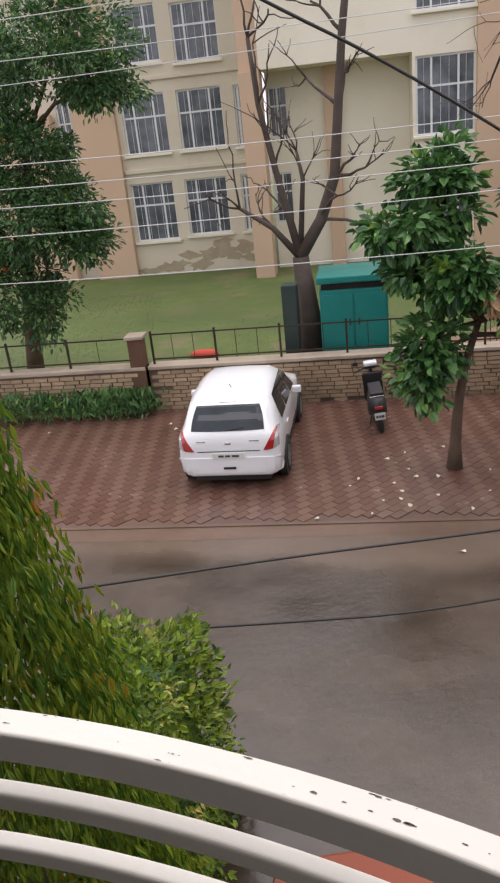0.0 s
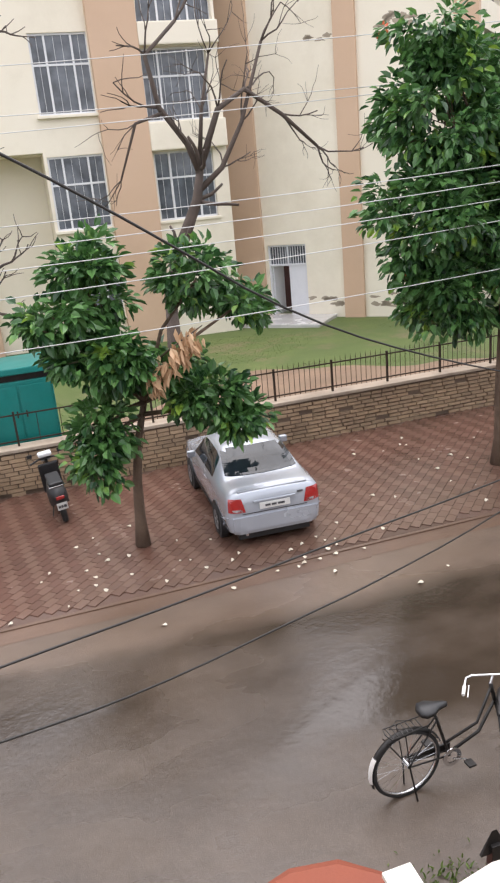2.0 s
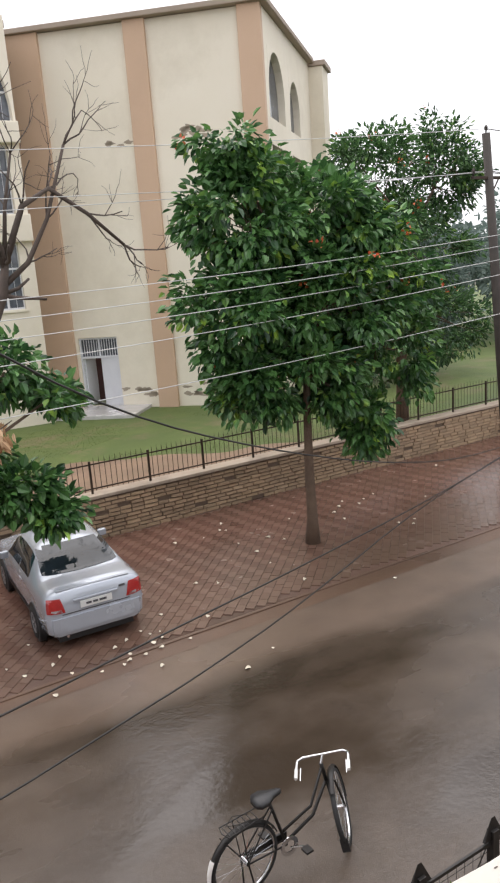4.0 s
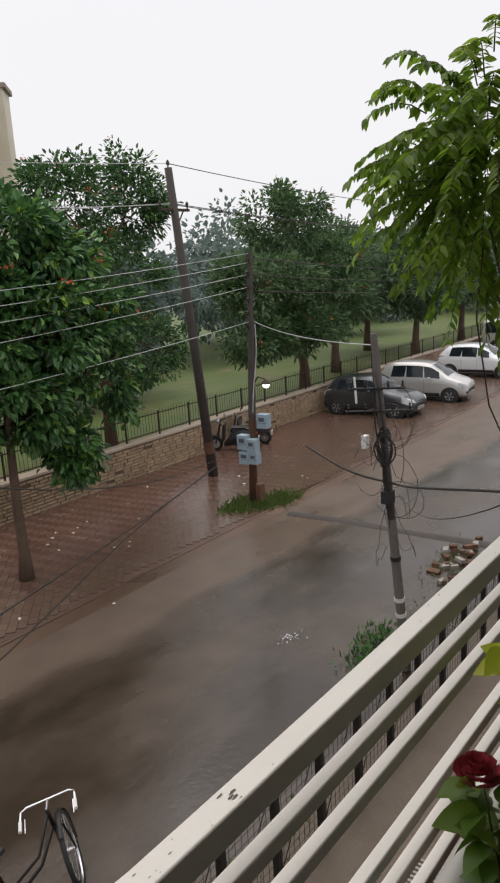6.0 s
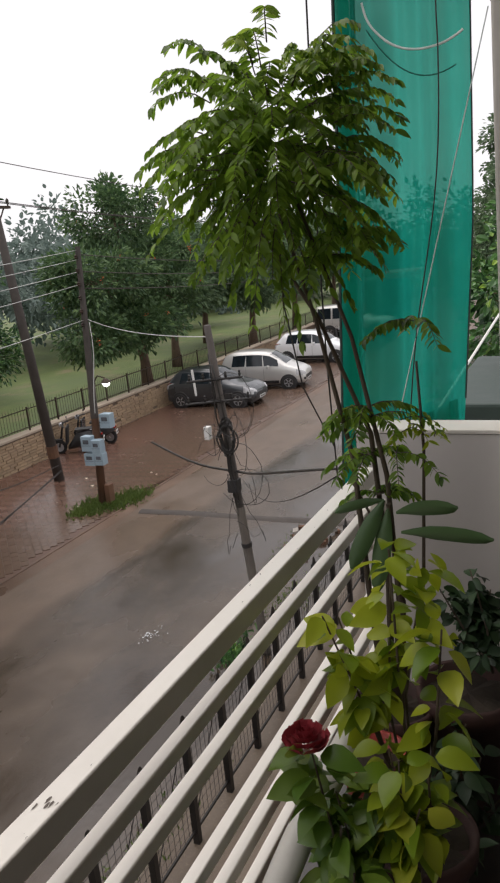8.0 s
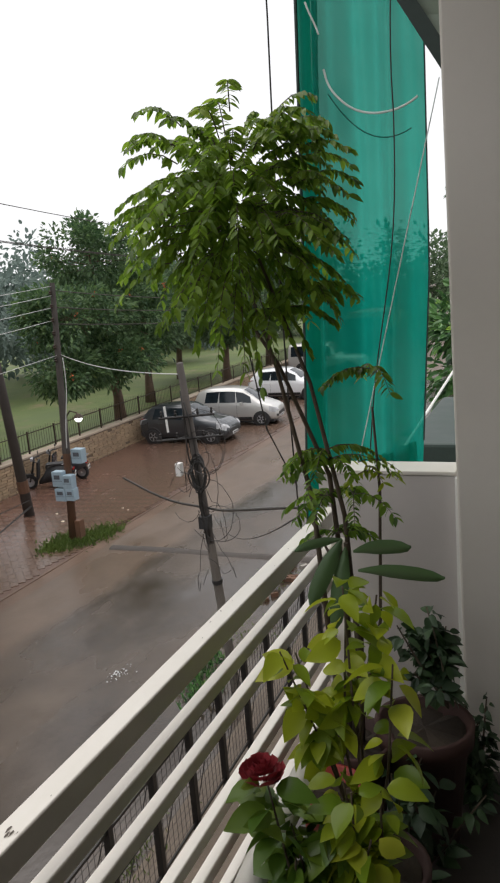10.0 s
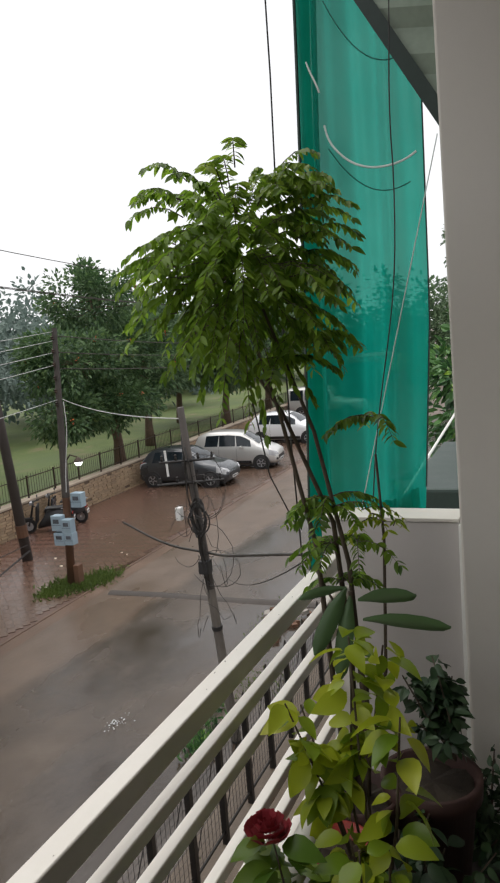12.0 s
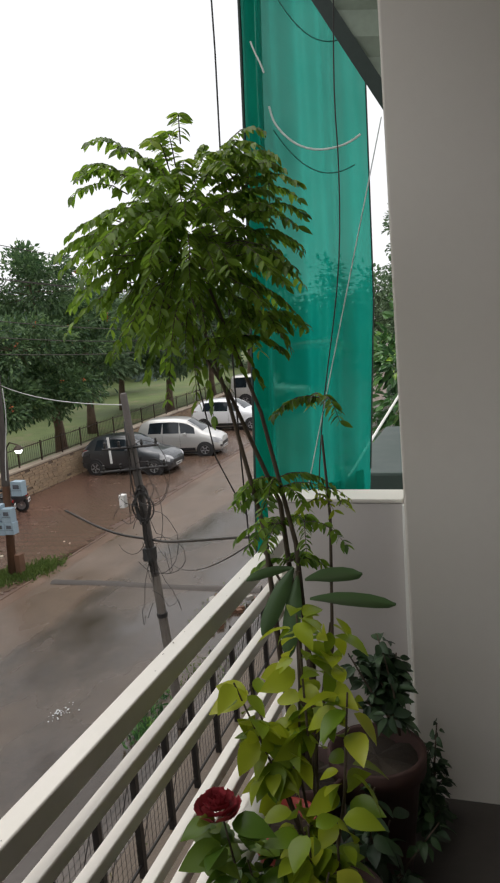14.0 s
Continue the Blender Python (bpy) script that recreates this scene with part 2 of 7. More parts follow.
M_BRICK_FAR = surface("sandstone_brick_joined", (0.4, 0.275, 0.165), (0.5, 0.365, 0.24), 0.8, 0, 40, 1.5, 0.6, (0.17, 0.115, 0.08), 0.75, 0.5, 0.1, island=0.75)
M_MORTAR = surface("dark_wet_mortar", (0.12, 0.085, 0.06), (0.18, 0.13, 0.095), 0.85, 0, 40, 2, 0.6)
M_COPING = surface("weathered_coping", (0.36, 0.29, 0.22), (0.46, 0.38, 0.3), 0.75, 0, 30, 1.6, 0.6, (0.13, 0.1, 0.08), 0.7, 0.4)
M_IRON = surface("rusty_black_iron", (0.03, 0.024, 0.02), (0.07, 0.045, 0.03), 0.55, 0.5, 60, 4)
M_BLACK = surface("black_iron_paint", (0.008, 0.007, 0.007), (0.022, 0.019, 0.017), 0.45, 0.2, 60, 4)
M_RAIL = surface("white_rail_paint", (0.72, 0.68, 0.61), (0.77, 0.735, 0.67), 0.38, 0, 60, 5, 0.6, (0.5, 0.46, 0.4), 0.25, 0.12, 0.1)
M_CHIP = surface("bare_rusty_metal", (0.09, 0.075, 0.06), (0.16, 0.13, 0.11), 0.7, 0.3, 90, 12)
M_WALLPAINT = surface("off_white_wall_paint", (0.66, 0.62, 0.565), (0.71, 0.67, 0.615), 0.75, 0, 35, 0.9, 0.8, (0.45, 0.42, 0.39), 0.35, 0.15, 0.05)
M_PARAPET = surface("grey_white_parapet_paint", (0.52, 0.485, 0.465), (0.57, 0.535, 0.515), 0.75, 0, 35, 1.3, 0.8, (0.47, 0.44, 0.42), 0.3, 0.15, 0.05)
M_TRIM = surface("white_trim_paint", (0.76, 0.76, 0.73), (0.7, 0.7, 0.66), 0.6, 0, 30, 3)
M_FLOORTILE = surface("balcony_floor_tile", (0.035, 0.03, 0.026), (0.055, 0.047, 0.041), 0.4, 0, 30, 2)
M_BARK = surface("tree_bark", (0.1, 0.066, 0.044), (0.175, 0.118, 0.082), 0.85, 0, 30, 5, 0.7, (0.06, 0.042, 0.03), 0.6, 1.0, 0.05, bump_dist=0.02)
M_BARK_GREY = surface("grey_bare_bark", (0.06, 0.044, 0.035), (0.11, 0.083, 0.067), 0.85, 0, 30, 4, 0.7, (0.05, 0.04, 0.036), 0.7, 1.0, 0.05, bump_dist=0.02)
M_STEM = surface("thin_woody_stem", (0.06, 0.045, 0.03), (0.11, 0.08, 0.055), 0.7, 0, 60, 9)
M_LEAF_A = foliage("tree_leaf", (0.022, 0.07, 0.027), (0.1, 0.21, 0.066), (0.22, 0.36, 0.08), 0.4, 0.2)
M_LEAF_B = foliage("broad_tree_leaf", (0.016, 0.06, 0.022), (0.11, 0.25, 0.07), (0.29, 0.45, 0.06), 0.3, 0.2)
# rain haze put into the next three leaf colours, palest for the farthest
M_LEAF_MID = foliage("haze_tinted_tree_leaf", (0.042, 0.095, 0.042), (0.13, 0.22, 0.088), (0.2, 0.3, 0.1), 0.5)
M_LEAF_FAR = foliage("haze_paled_far_leaf", (0.07, 0.125, 0.065), (0.15, 0.23, 0.115), (0.17, 0.24, 0.12), 0.6)
M_LEAF_MIST = foliage("mist_tinted_tree_leaf", (0.13, 0.18, 0.16), (0.2, 0.26, 0.23), (0.24, 0.3, 0.26), 0.8)
M_THUJA = foliage("weeping_conifer_spray", (0.03, 0.12, 0.012), (0.24, 0.31, 0.025), (0.48, 0.22, 0.02), 0.6, 0.4)
M_HEDGE = foliage("variegated_hedge_leaf", (0.02, 0.052, 0.008), (0.25, 0.36, 0.03), (0.58, 0.5, 0.16), 0.55, 0.35)
M_CURRY = foliage("curry_leaf", (0.055, 0.125, 0.015), (0.23, 0.37, 0.04), (0.42, 0.54, 0.08), 0.4, 0.6)
M_LIME = foliage("lime_green_leaf", (0.14, 0.24, 0.015), (0.44, 0.5, 0.03), (0.6, 0.6, 0.08), 0.35, 0.45)
M_POTLEAF = foliage("potted_plant_leaf", (0.07, 0.15, 0.02), (0.19, 0.29, 0.035), (0.28, 0.36, 0.06), 0.35, 0.35)
# leaf green darkened to carry the shade of the balcony corner
M_SHADELEAF = foliage("corner_shade_leaf", (0.012, 0.035, 0.013), (0.04, 0.085, 0.03), (0.06, 0.12, 0.04), 0.5, 0.15)
M_SUCC = foliage("succulent_leaf", (0.055, 0.115, 0.04), (0.1, 0.17, 0.065), (0.12, 0.18, 0.07), 0.4, 0.1)
M_DEADLEAF = foliage("dry_brown_leaf", (0.42, 0.25, 0.13), (0.66, 0.45, 0.28), (0.72, 0.54, 0.36), 0.7, 0.2)
M_FLOWER = foliage("deep_red_petal", (0.22, 0.02, 0.03), (0.4, 0.05, 0.06), (0.4, 0.07, 0.08), 0.5, 0.2)
M_ORANGE = foliage("orange_red_blossom", (0.5, 0.08, 0.03), (0.62, 0.17, 0.06), (0.6, 0.25, 0.08), 0.5, 0.2)
M_FOAM = surface("white_water_foam", (0.8, 0.82, 0.84), (0.72, 0.74, 0.76), 0.2, 0, 40, 8, bump=0)
M_LITTER = surface("pale_fallen_petal", (0.68, 0.6, 0.46), (0.78, 0.72, 0.6), 0.6, 0, 40, 8, obj_random=0.35)
M_CARWHITE = surface("white_car_paint", (0.8, 0.81, 0.83), (0.78, 0.79, 0.81), 0.25, 0, 20, 1, 0.5, bump=0, rough_var=0.05, coat=0.8)
M_CARSILVER = surface("silver_car_paint", (0.4, 0.435, 0.49), (0.44, 0.475, 0.53), 0.26, 0.3, 200, 1, 0.5, bump=0, rough_var=0.05, coat=0.8)
M_CARGREY = surface("dark_grey_car_paint", (0.045, 0.05, 0.057), (0.06, 0.065, 0.072), 0.28, 0.4, 200, 1, 0.5, bump=0, rough_var=0.05, coat=0.8)
M_CARBEIGE = surface("pale_silver_car_paint", (0.56, 0.55, 0.53), (0.6, 0.59, 0.57), 0.3, 0.35, 200, 1, 0.5, bump=0, rough_var=0.05, coat=0.8)
M_CARGLASS = glass("car_glass", (0.01, 0.014, 0.018), 0.04)
M_TYRE = surface("tyre_rubber", (0.018, 0.018, 0.019), (0.03, 0.03, 0.03), 0.8, 0, 50, 5)
M_RIM = surface("alloy_rim", (0.5, 0.51, 0.53), (0.42, 0.43, 0.45), 0.35, 0.7, 40, 5)
M_PLASTIC = surface("black_plastic", (0.015, 0.015, 0.016), (0.028, 0.028, 0.03), 0.5, 0, 40, 4)
M_REDLAMP = surface("red_lamp_lens", (0.4, 0.018, 0.016), (0.32, 0.013, 0.013), 0.15, 0, 40, 6, bump=0, coat=1)
M_CLEARLAMP = surface("clear_lamp_lens", (0.5, 0.5, 0.51), (0.4, 0.4, 0.41), 0.12, 0.2, 40, 6, bump=0, coat=1)
M_PLATE = surface("white_number_plate", (0.7, 0.7, 0.69), (0.62, 0.62, 0.6), 0.4, 0, 40, 4, bump=0)
M_INK = surface("dark_print", (0.05, 0.05, 0.055), (0.07, 0.07, 0.075), 0.5, 0, 40, 4, bump=0)
M_CHROME = surface("chromed_steel", (0.75, 0.75, 0.76), (0.65, 0.65, 0.67), 0.18, 1.0, 40, 4, bump=0)
M_WHITEPLAS = surface("white_reflector_paint", (0.75, 0.74, 0.72), (0.68, 0.67, 0.65), 0.4, 0, 40, 4)
M_TEAL = surface("teal_sheet_metal", (0.0, 0.17, 0.15), (0.005, 0.21, 0.19), 0.45, 0.1, 20, 1.5, 0.6, (0.03, 0.1, 0.09), 0.4)
M_POLE = surface("weathered_concrete_pole", (0.048, 0.041, 0.037), (0.085, 0.073, 0.065), 0.85, 0, 40, 3, 0.6, (0.05, 0.04, 0.035), 0.5, 0.6)
M_POLE_PALE = surface("wet_grey_concrete_pole", (0.12, 0.105, 0.093), (0.18, 0.16, 0.14), 0.8, 0, 40, 3, 0.6, (0.08, 0.07, 0.06), 0.5, 0.6)
M_POLERUST = surface("rust_brown_pole", (0.16, 0.075, 0.04), (0.1, 0.055, 0.035), 0.75, 0.1, 40, 3, 0.6)
M_METER = surface("pale_blue_meter_box", (0.27, 0.37, 0.45), (0.34, 0.44, 0.51), 0.5, 0, 40, 4, 0.6, (0.25, 0.3, 0.33), 0.4)
M_WIRE_PALE = surface("pale_wet_wire", (0.5, 0.5, 0.49), (0.58, 0.58, 0.57), 0.35, 0.1, 40, 4, bump=0)
M_WIRE = surface("black_cable", (0.018, 0.016, 0.015), (0.03, 0.028, 0.026), 0.5, 0, 40, 4, bump=0)
M_NET = net_material()
# darker green for the drawn shadow of the net's seam
M_SEAMSHADE = surface("dark_green_seam_shade", (0.0, 0.13, 0.1), (0.002, 0.17, 0.13), 0.7, 0, 60, 6, bump=0)
M_ROPE = surface("pale_nylon_cord", (0.6, 0.68, 0.66), (0.68, 0.74, 0.72), 0.5, 0, 60, 9, bump=0)
M_AWN = surface("dark_green_awning_edge", (0.015, 0.03, 0.025), (0.03, 0.05, 0.042), 0.6, 0, 40, 4)
M_AWNSHEET = surface("mottled_awning_sheet", (0.2, 0.25, 0.2), (0.32, 0.38, 0.31), 0.7, 0, 30, 5)
M_TERRA = surface("dark_terracotta", (0.05, 0.022, 0.018), (0.075, 0.034, 0.027), 0.75, 0, 40, 6)
M_REDPOT = surface("red_plastic_pot", (0.42, 0.04, 0.025), (0.34, 0.03, 0.02), 0.45, 0, 40, 6)
M_SOIL = surface("dark_potting_soil", (0.03, 0.022, 0.016), (0.06, 0.045, 0.03), 0.9, 0, 80, 9, bump=1.0)
M_WHITEPIPE = surface("dirty_white_pipe", (0.62, 0.59, 0.54), (0.68, 0.66, 0.61), 0.5, 0, 40, 5, 0.6, (0.3, 0.26, 0.2), 0.5)
M_REDRAMP = surface("red_oxide_concrete", (0.2, 0.045, 0.022), (0.25, 0.065, 0.033), 0.7, 0, 40, 1.5, 0.6, (0.2, 0.07, 0.045), 0.5, 0.3)
M_CONC = surface("grey_concrete", (0.25, 0.23, 0.2), (0.33, 0.3, 0.27), 0.7, 0, 40, 1.5, 0.6, (0.12, 0.1, 0.085), 0.6, 0.5)
M_SLAB = surface("wet_pale_stone_slab", (0.46, 0.45, 0.44), (0.54, 0.53, 0.52), 0.25, 0, 40, 1.2, 0.6, (0.3, 0.28, 0.26), 0.5, 0.2)
M_REDCLOTH = surface("red_cloth", (0.5, 0.05, 0.03), (0.58, 0.08, 0.05), 0.8, 0, 60, 5)
M_LAMPGLOW = bpy.data.materials.new("lit_lamp")
_n, _l = nt(M_LAMPGLOW)
_n["Principled BSDF"].inputs["Emission Color"].default_value = (1, 1, 0.97, 1)
_n["Principled BSDF"].inputs["Emission Strength"].default_value = 3.0


# ---- mesh helpers ----
def mesh_ob(name, bm, material, parent=None, smooth=False):
    me = bpy.data.meshes.new(name)
    bm.to_mesh(me)
    bm.free()
    me.materials.append(material)
    if smooth:
        me.shade_smooth()
    ob = new(name, me)
    if parent:
        ob.parent = parent
    return ob


def part(name, bm, material, parent, label="", smooth=False):
    """Links a bmesh as one mesh object under a thing or a part."""
    ob = mesh_ob(name, bm, material, parent, smooth)
    if label:
        ob["label"] = label
    return ob


def thing(name, label, category, m=None, group="", kind=""):
    ob = tagged(new(name), label, category, group, kind)
    if m is not None:
        ob.matrix_basis = m
    return ob


def box(bm, x0, x1, y0, y1, z0, z1, bevel=0.0, m=None):
    r = bmesh.ops.create_cube(bm, size=1.0)
    vs = r["verts"]
    for v in vs:
        v.co = Vector(((x0 + x1) / 2 + v.co.x * (x1 - x0), (y0 + y1) / 2 + v.co.y * (y1 - y0), (z0 + z1) / 2 + v.co.z * (z1 - z0)))
        if m is not None:
            v.co = m @ v.co
    if bevel:
        es = list({e for v in vs for e in v.link_edges})
        bmesh.ops.bevel(bm, geom=es, offset=bevel, segments=2, affect="EDGES", profile=0.6)
    return bm


def boxed(x0, x1, y0, y1, z0, z1, bevel=0.0, m=None):
    return box(bmesh.new(), x0, x1, y0, y1, z0, z1, bevel, m)


def tube(bm, pts, radii, sides=8, closed=True):
    """A tube along points; radii one number or one a point."""
    pts = [Vector(p) for p in pts]
    if isinstance(radii, (int, float)):
        radii = [radii] * len(pts)
    rings, up = [], None
    for i, p in enumerate(pts):
        d = (pts[min(i + 1, len(pts) - 1)] - pts[max(i - 1, 0)]).normalized()
        if up is None:
            up = Vector((0, 0, 1)) if abs(d.z) < 0.9 else Vector((1, 0, 0))
        a = d.cross(up)
        a = a.normalized() if a.length > 1e-5 else Vector((1, 0, 0))
        b = a.cross(d).normalized()
        up = b
        rings.append([bm.verts.new(p + radii[i] * (math.cos(t) * a + math.sin(t) * b)) for t in (2 * math.pi * k / sides for k in range(sides))])
    for r0, r1 in zip(rings, rings[1:]):
        for k in range(sides):
            bm.faces.new((r0[k], r0[(k + 1) % sides], r1[(k + 1) % sides], r1[k]))
    if closed:
        bm.faces.new(rings[0][::-1])
        bm.faces.new(rings[-1])
    return bm


def lathe(bm, profile, sides=24, m=None):
    """Turns a profile of (radius, z) round the z axis."""
    rings = []
    for r, z in profile:
        ring = []
        for k in range(sides):
            a = 2 * math.pi * k / sides
            co = Vector((r * math.cos(a), r * math.sin(a), z))
            ring.append(bm.verts.new(m @ co if m is not None else co))
        rings.append(ring)
    for r0, r1 in zip(rings, rings[1:]):
        for k in range(sides):
            bm.faces.new((r0[k], r0[(k + 1) % sides], r1[(k + 1) % sides], r1[k]))
    return bm


def bez(p0, p1, sag, n=14):
    """Points of a hanging wire from p0 to p1."""
    p0, p1 = Vector(p0), Vector(p1)
    return [p0.lerp(p1, k / n) - Vector((0, 0, sag * 4 * (k / n) * (1 - k / n))) for k in range(n + 1)]


def raw(name, verts, faces, material, parent=None, smooth=False):
    me = bpy.data.meshes.new(name)
    me.from_pydata(verts, [], faces)
    me.materials.append(material)
    if smooth:
        me.shade_smooth()
    ob = new(name, me)
    if parent:
        ob.parent = parent
    return ob


def leaf_cloud(name, centres, dirs, size, material, parent, rng, width=0.45, droop=0.5, jitter=0.35, fold=0.18):
    """One mesh of many leaves, each folded along its middle. dirs: the way each leaf points."""
    c, d = np.asarray(centres, float), np.asarray(dirs, float)
    k = len(c)
    d = d + rng.normal(0, jitter, (k, 3)) - np.array([0, 0, droop])
    d /= np.linalg.norm(d, axis=1, keepdims=True) + 1e-9
    side = np.cross(d, rng.normal(0, 0.6, (k, 3)) + np.array([0, 0, 1.0]))
    side /= np.linalg.norm(side, axis=1, keepdims=True) + 1e-9
    nrm = np.cross(side, d)
    s = size * rng.uniform(0.65, 1.3, (k, 1))
    w = s * width
    base, tip = c, c + d * s - nrm * s * 0.12
    q1 = c + d * s * 0.3
    q2 = c + d * s * 0.68
    l1, r1 = q1 + side * w * 0.5 + nrm * w * fold, q1 - side * w * 0.5 + nrm * w * fold
    l2, r2 = q2 + side * w * 0.38 + nrm * w * fold * 0.6, q2 - side * w * 0.38 + nrm * w * fold * 0.6
    v = np.stack([base, l1, l2, tip, r2, r1], 1).reshape(-1, 3)
    i = (np.arange(k) * 6)[:, None]
    f = np.concatenate([i + [0, 1, 2, 3], i + [0, 3, 4, 5]], 1).reshape(-1, 4)
    return raw(name, v.tolist(), f.tolist(), material, parent)


def soft_leaves(name, centres, dirs, size, material, parent, rng, width=0.6, droop=0.35, jitter=0.25, curl=0.3):
    """Leaves seen close: rounded outline, a creased midrib and a bend along their length."""
    c, d = np.asarray(centres, float), np.asarray(dirs, float)
    k = len(c)
    d = d + rng.normal(0, jitter, (k, 3)) - np.array([0, 0, droop])
    d /= np.linalg.norm(d, axis=1, keepdims=True) + 1e-9
    side = np.cross(d, rng.normal(0, 0.5, (k, 3)) + np.array([0, 0, 1.0]))
    side /= np.linalg.norm(side, axis=1, keepdims=True) + 1e-9
    nrm = np.cross(side, d)
    nrm *= np.sign(nrm[:, 2:3] + 1e-9)
    s = size * rng.uniform(0.55, 1.25, (k, 1))
    bend = curl * rng.uniform(0.3, 1.4, (k, 1))
    prof = ((0.0, 0.02), (0.12, 0.3), (0.3, 0.47), (0.5, 0.5), (0.7, 0.38), (0.87, 0.19), (1.0, 0.01))
    rows = []
    for u, w in prof:
        mid = c + d * s * u - nrm * s * bend * u * u
        rows += [mid + side * s * width * w + nrm * s * width * w * 0.28, mid, mid - side * s * width * w + nrm * s * width * w * 0.28]
    n = len(rows)
    v = np.stack(rows, 1).reshape(-1, 3)
    one = [[3 * a + b, 3 * a + b + 1, 3 * a + b + 4, 3 * a + b + 3] for a in range(len(prof) - 1) for b in (0, 1)]
    f = (np.arange(k) * n)[:, None, None] + np.array(one)[None]
    return raw(name, v.tolist(), f.reshape(-1, 4).tolist(), material, parent, True)


def smoothed(pts, rounds=3):
    """Cuts the corners off a line of points, ends kept."""
    pts = [Vector(q) for q in pts]
    for _ in range(rounds):
        pts = [pts[0]] + [q for a, b in zip(pts, pts[1:]) for q in (a.lerp(b, 0.25), a.lerp(b, 0.75))] + [pts[-1]]
    return pts


# ---- ground, road, pavement ----
def sheet(name, x0, x1, y0, y1, z, material, label, nx=1, ny=1, hump=None):
    v = [(x0 + (x1 - x0) * i / nx, y0 + (y1 - y0) * j / ny, z + (hump(x0 + (x1 - x0) * i / nx, y0 + (y1 - y0) * j / ny) if hump else 0)) for j in range(ny + 1) for i in range(nx + 1)]
    f = [(j * (nx + 1) + i, j * (nx + 1) + i + 1, (j + 1) * (nx + 1) + i + 1, (j + 1) * (nx + 1) + i) for j in range(ny) for i in range(nx)]
    ob = raw(name, v, f, material, smooth=True)
    return tagged(ob, label, name, kind="structure")


LAWN_Z = 0.2
sheet("ground", -900, 900, -300, 900, -0.03, M_GROUND, "wet brown earth reaching to the horizon")


def strip(name, x0, x1, lo, hi, z, material, label, n=120, drop=0.0):
    v, f = [], []
    for i in range(n + 1):
        x = x0 + (x1 - x0) * i / n
        a, b = lo(x), hi(x)
        v += [(x, a, z), (x, (a + b) / 2, z + drop), (x, b, z)]
    for i in range(n):
        k = 3 * i
        f += [(k, k + 3, k + 4, k + 1), (k + 1, k + 4, k + 5, k + 2)]
    return tagged(raw(name, v, f, material, smooth=True), label, name, kind="structure")


strip("road", -60, 130, lambda x: 2.6, lambda x: 8.75, 0.0, M_ASPHALT, "wet dark asphalt road with standing rain water and washed-on mud", 200, 0.02)
strip("verge", -60, 130, lambda x: 8.72 + 0.02 * math.sin(x), lambda x: 9.15, 0.003, M_VERGE, "brown muddy dust verge beside the asphalt", 200)
sheet("pavement", -14, 60, 9.15, 14.62, 0.004, M_GROUT, "wet sandy bed under brown paving blocks")
sheet("lawn", -40, 140, 14.85, 80, LAWN_Z, M_LAWN, "rain-soaked green lawn with bare brown patches", 60, 24, lambda x, y: 0.05 * noise.noise((x * 0.3, y * 0.3, 0)))
def bare_edge(x):
    return 16.8 + 3.8 * math.exp(-(((x - 9.0) / 5.5) ** 2)) + 0.3 * math.sin(x * 0.9) + 0.2 * math.sin(x * 2.3)


strip("lawn_edge", -3, 75, lambda x: 14.93, bare_edge, LAWN_Z + 0.06, M_BARE, "bare brown earth strip along the inside of the wall", 300)
tagged(mesh_ob("kerb", boxed(-14, 60, 9.09, 9.158, -0.1, 0.024, 0.008), M_VERGE), "low pale concrete edging of the paving", "kerb", kind="structure")
speed_bump = bmesh.new()
_vs = []
for i in range(13):
    y = 2.9 + i * (8.5 - 2.9) / 12
    _vs.append([speed_bump.verts.new((16.75 + 0.03 * math.sin(y * 2) + dx, y, dz)) for dx, dz in ((-0.14, 0.012), (-0.08, 0.05), (0, 0.065), (0.08, 0.05), (0.14, 0.012))])
for a, b in zip(_vs, _vs[1:]):
    for k in range(4):
        speed_bump.faces.new((a[k], a[k + 1], b[k + 1], b[k]))
tagged(mesh_ob("speed_bump", speed_bump, M_POLE, smooth=True), "low dark asphalt speed bump across the wet road", "speed bump", kind="structure")


# ---- the school-like building across the lawn ----
def walled(x0, x1, z0, z1, y0, y1, holes):
    """A wall in the xz plane with rectangular openings (xa, xb, za, zb), from y0 to y1."""
    bm = bmesh.new()
    xs = sorted({x0, x1, *(v for h in holes for v in h[:2])})
    zs = sorted({z0, z1, *(v for h in holes for v in h[2:])})
    for xa, xb in zip(xs, xs[1:]):
        run = None
        for za, zb in zip(zs, zs[1:]):
            cx, cz = (xa + xb) / 2, (za + zb) / 2
            if any(h[0] < cx < h[1] and h[2] < cz < h[3] for h in holes):
                if run:
                    box(bm, xa, xb, y0, y1, *run)
                run = None
            else:
                run = (run[0], zb) if run else (za, zb)
        if run:
            box(bm, xa, xb, y0, y1, *run)
    return bm


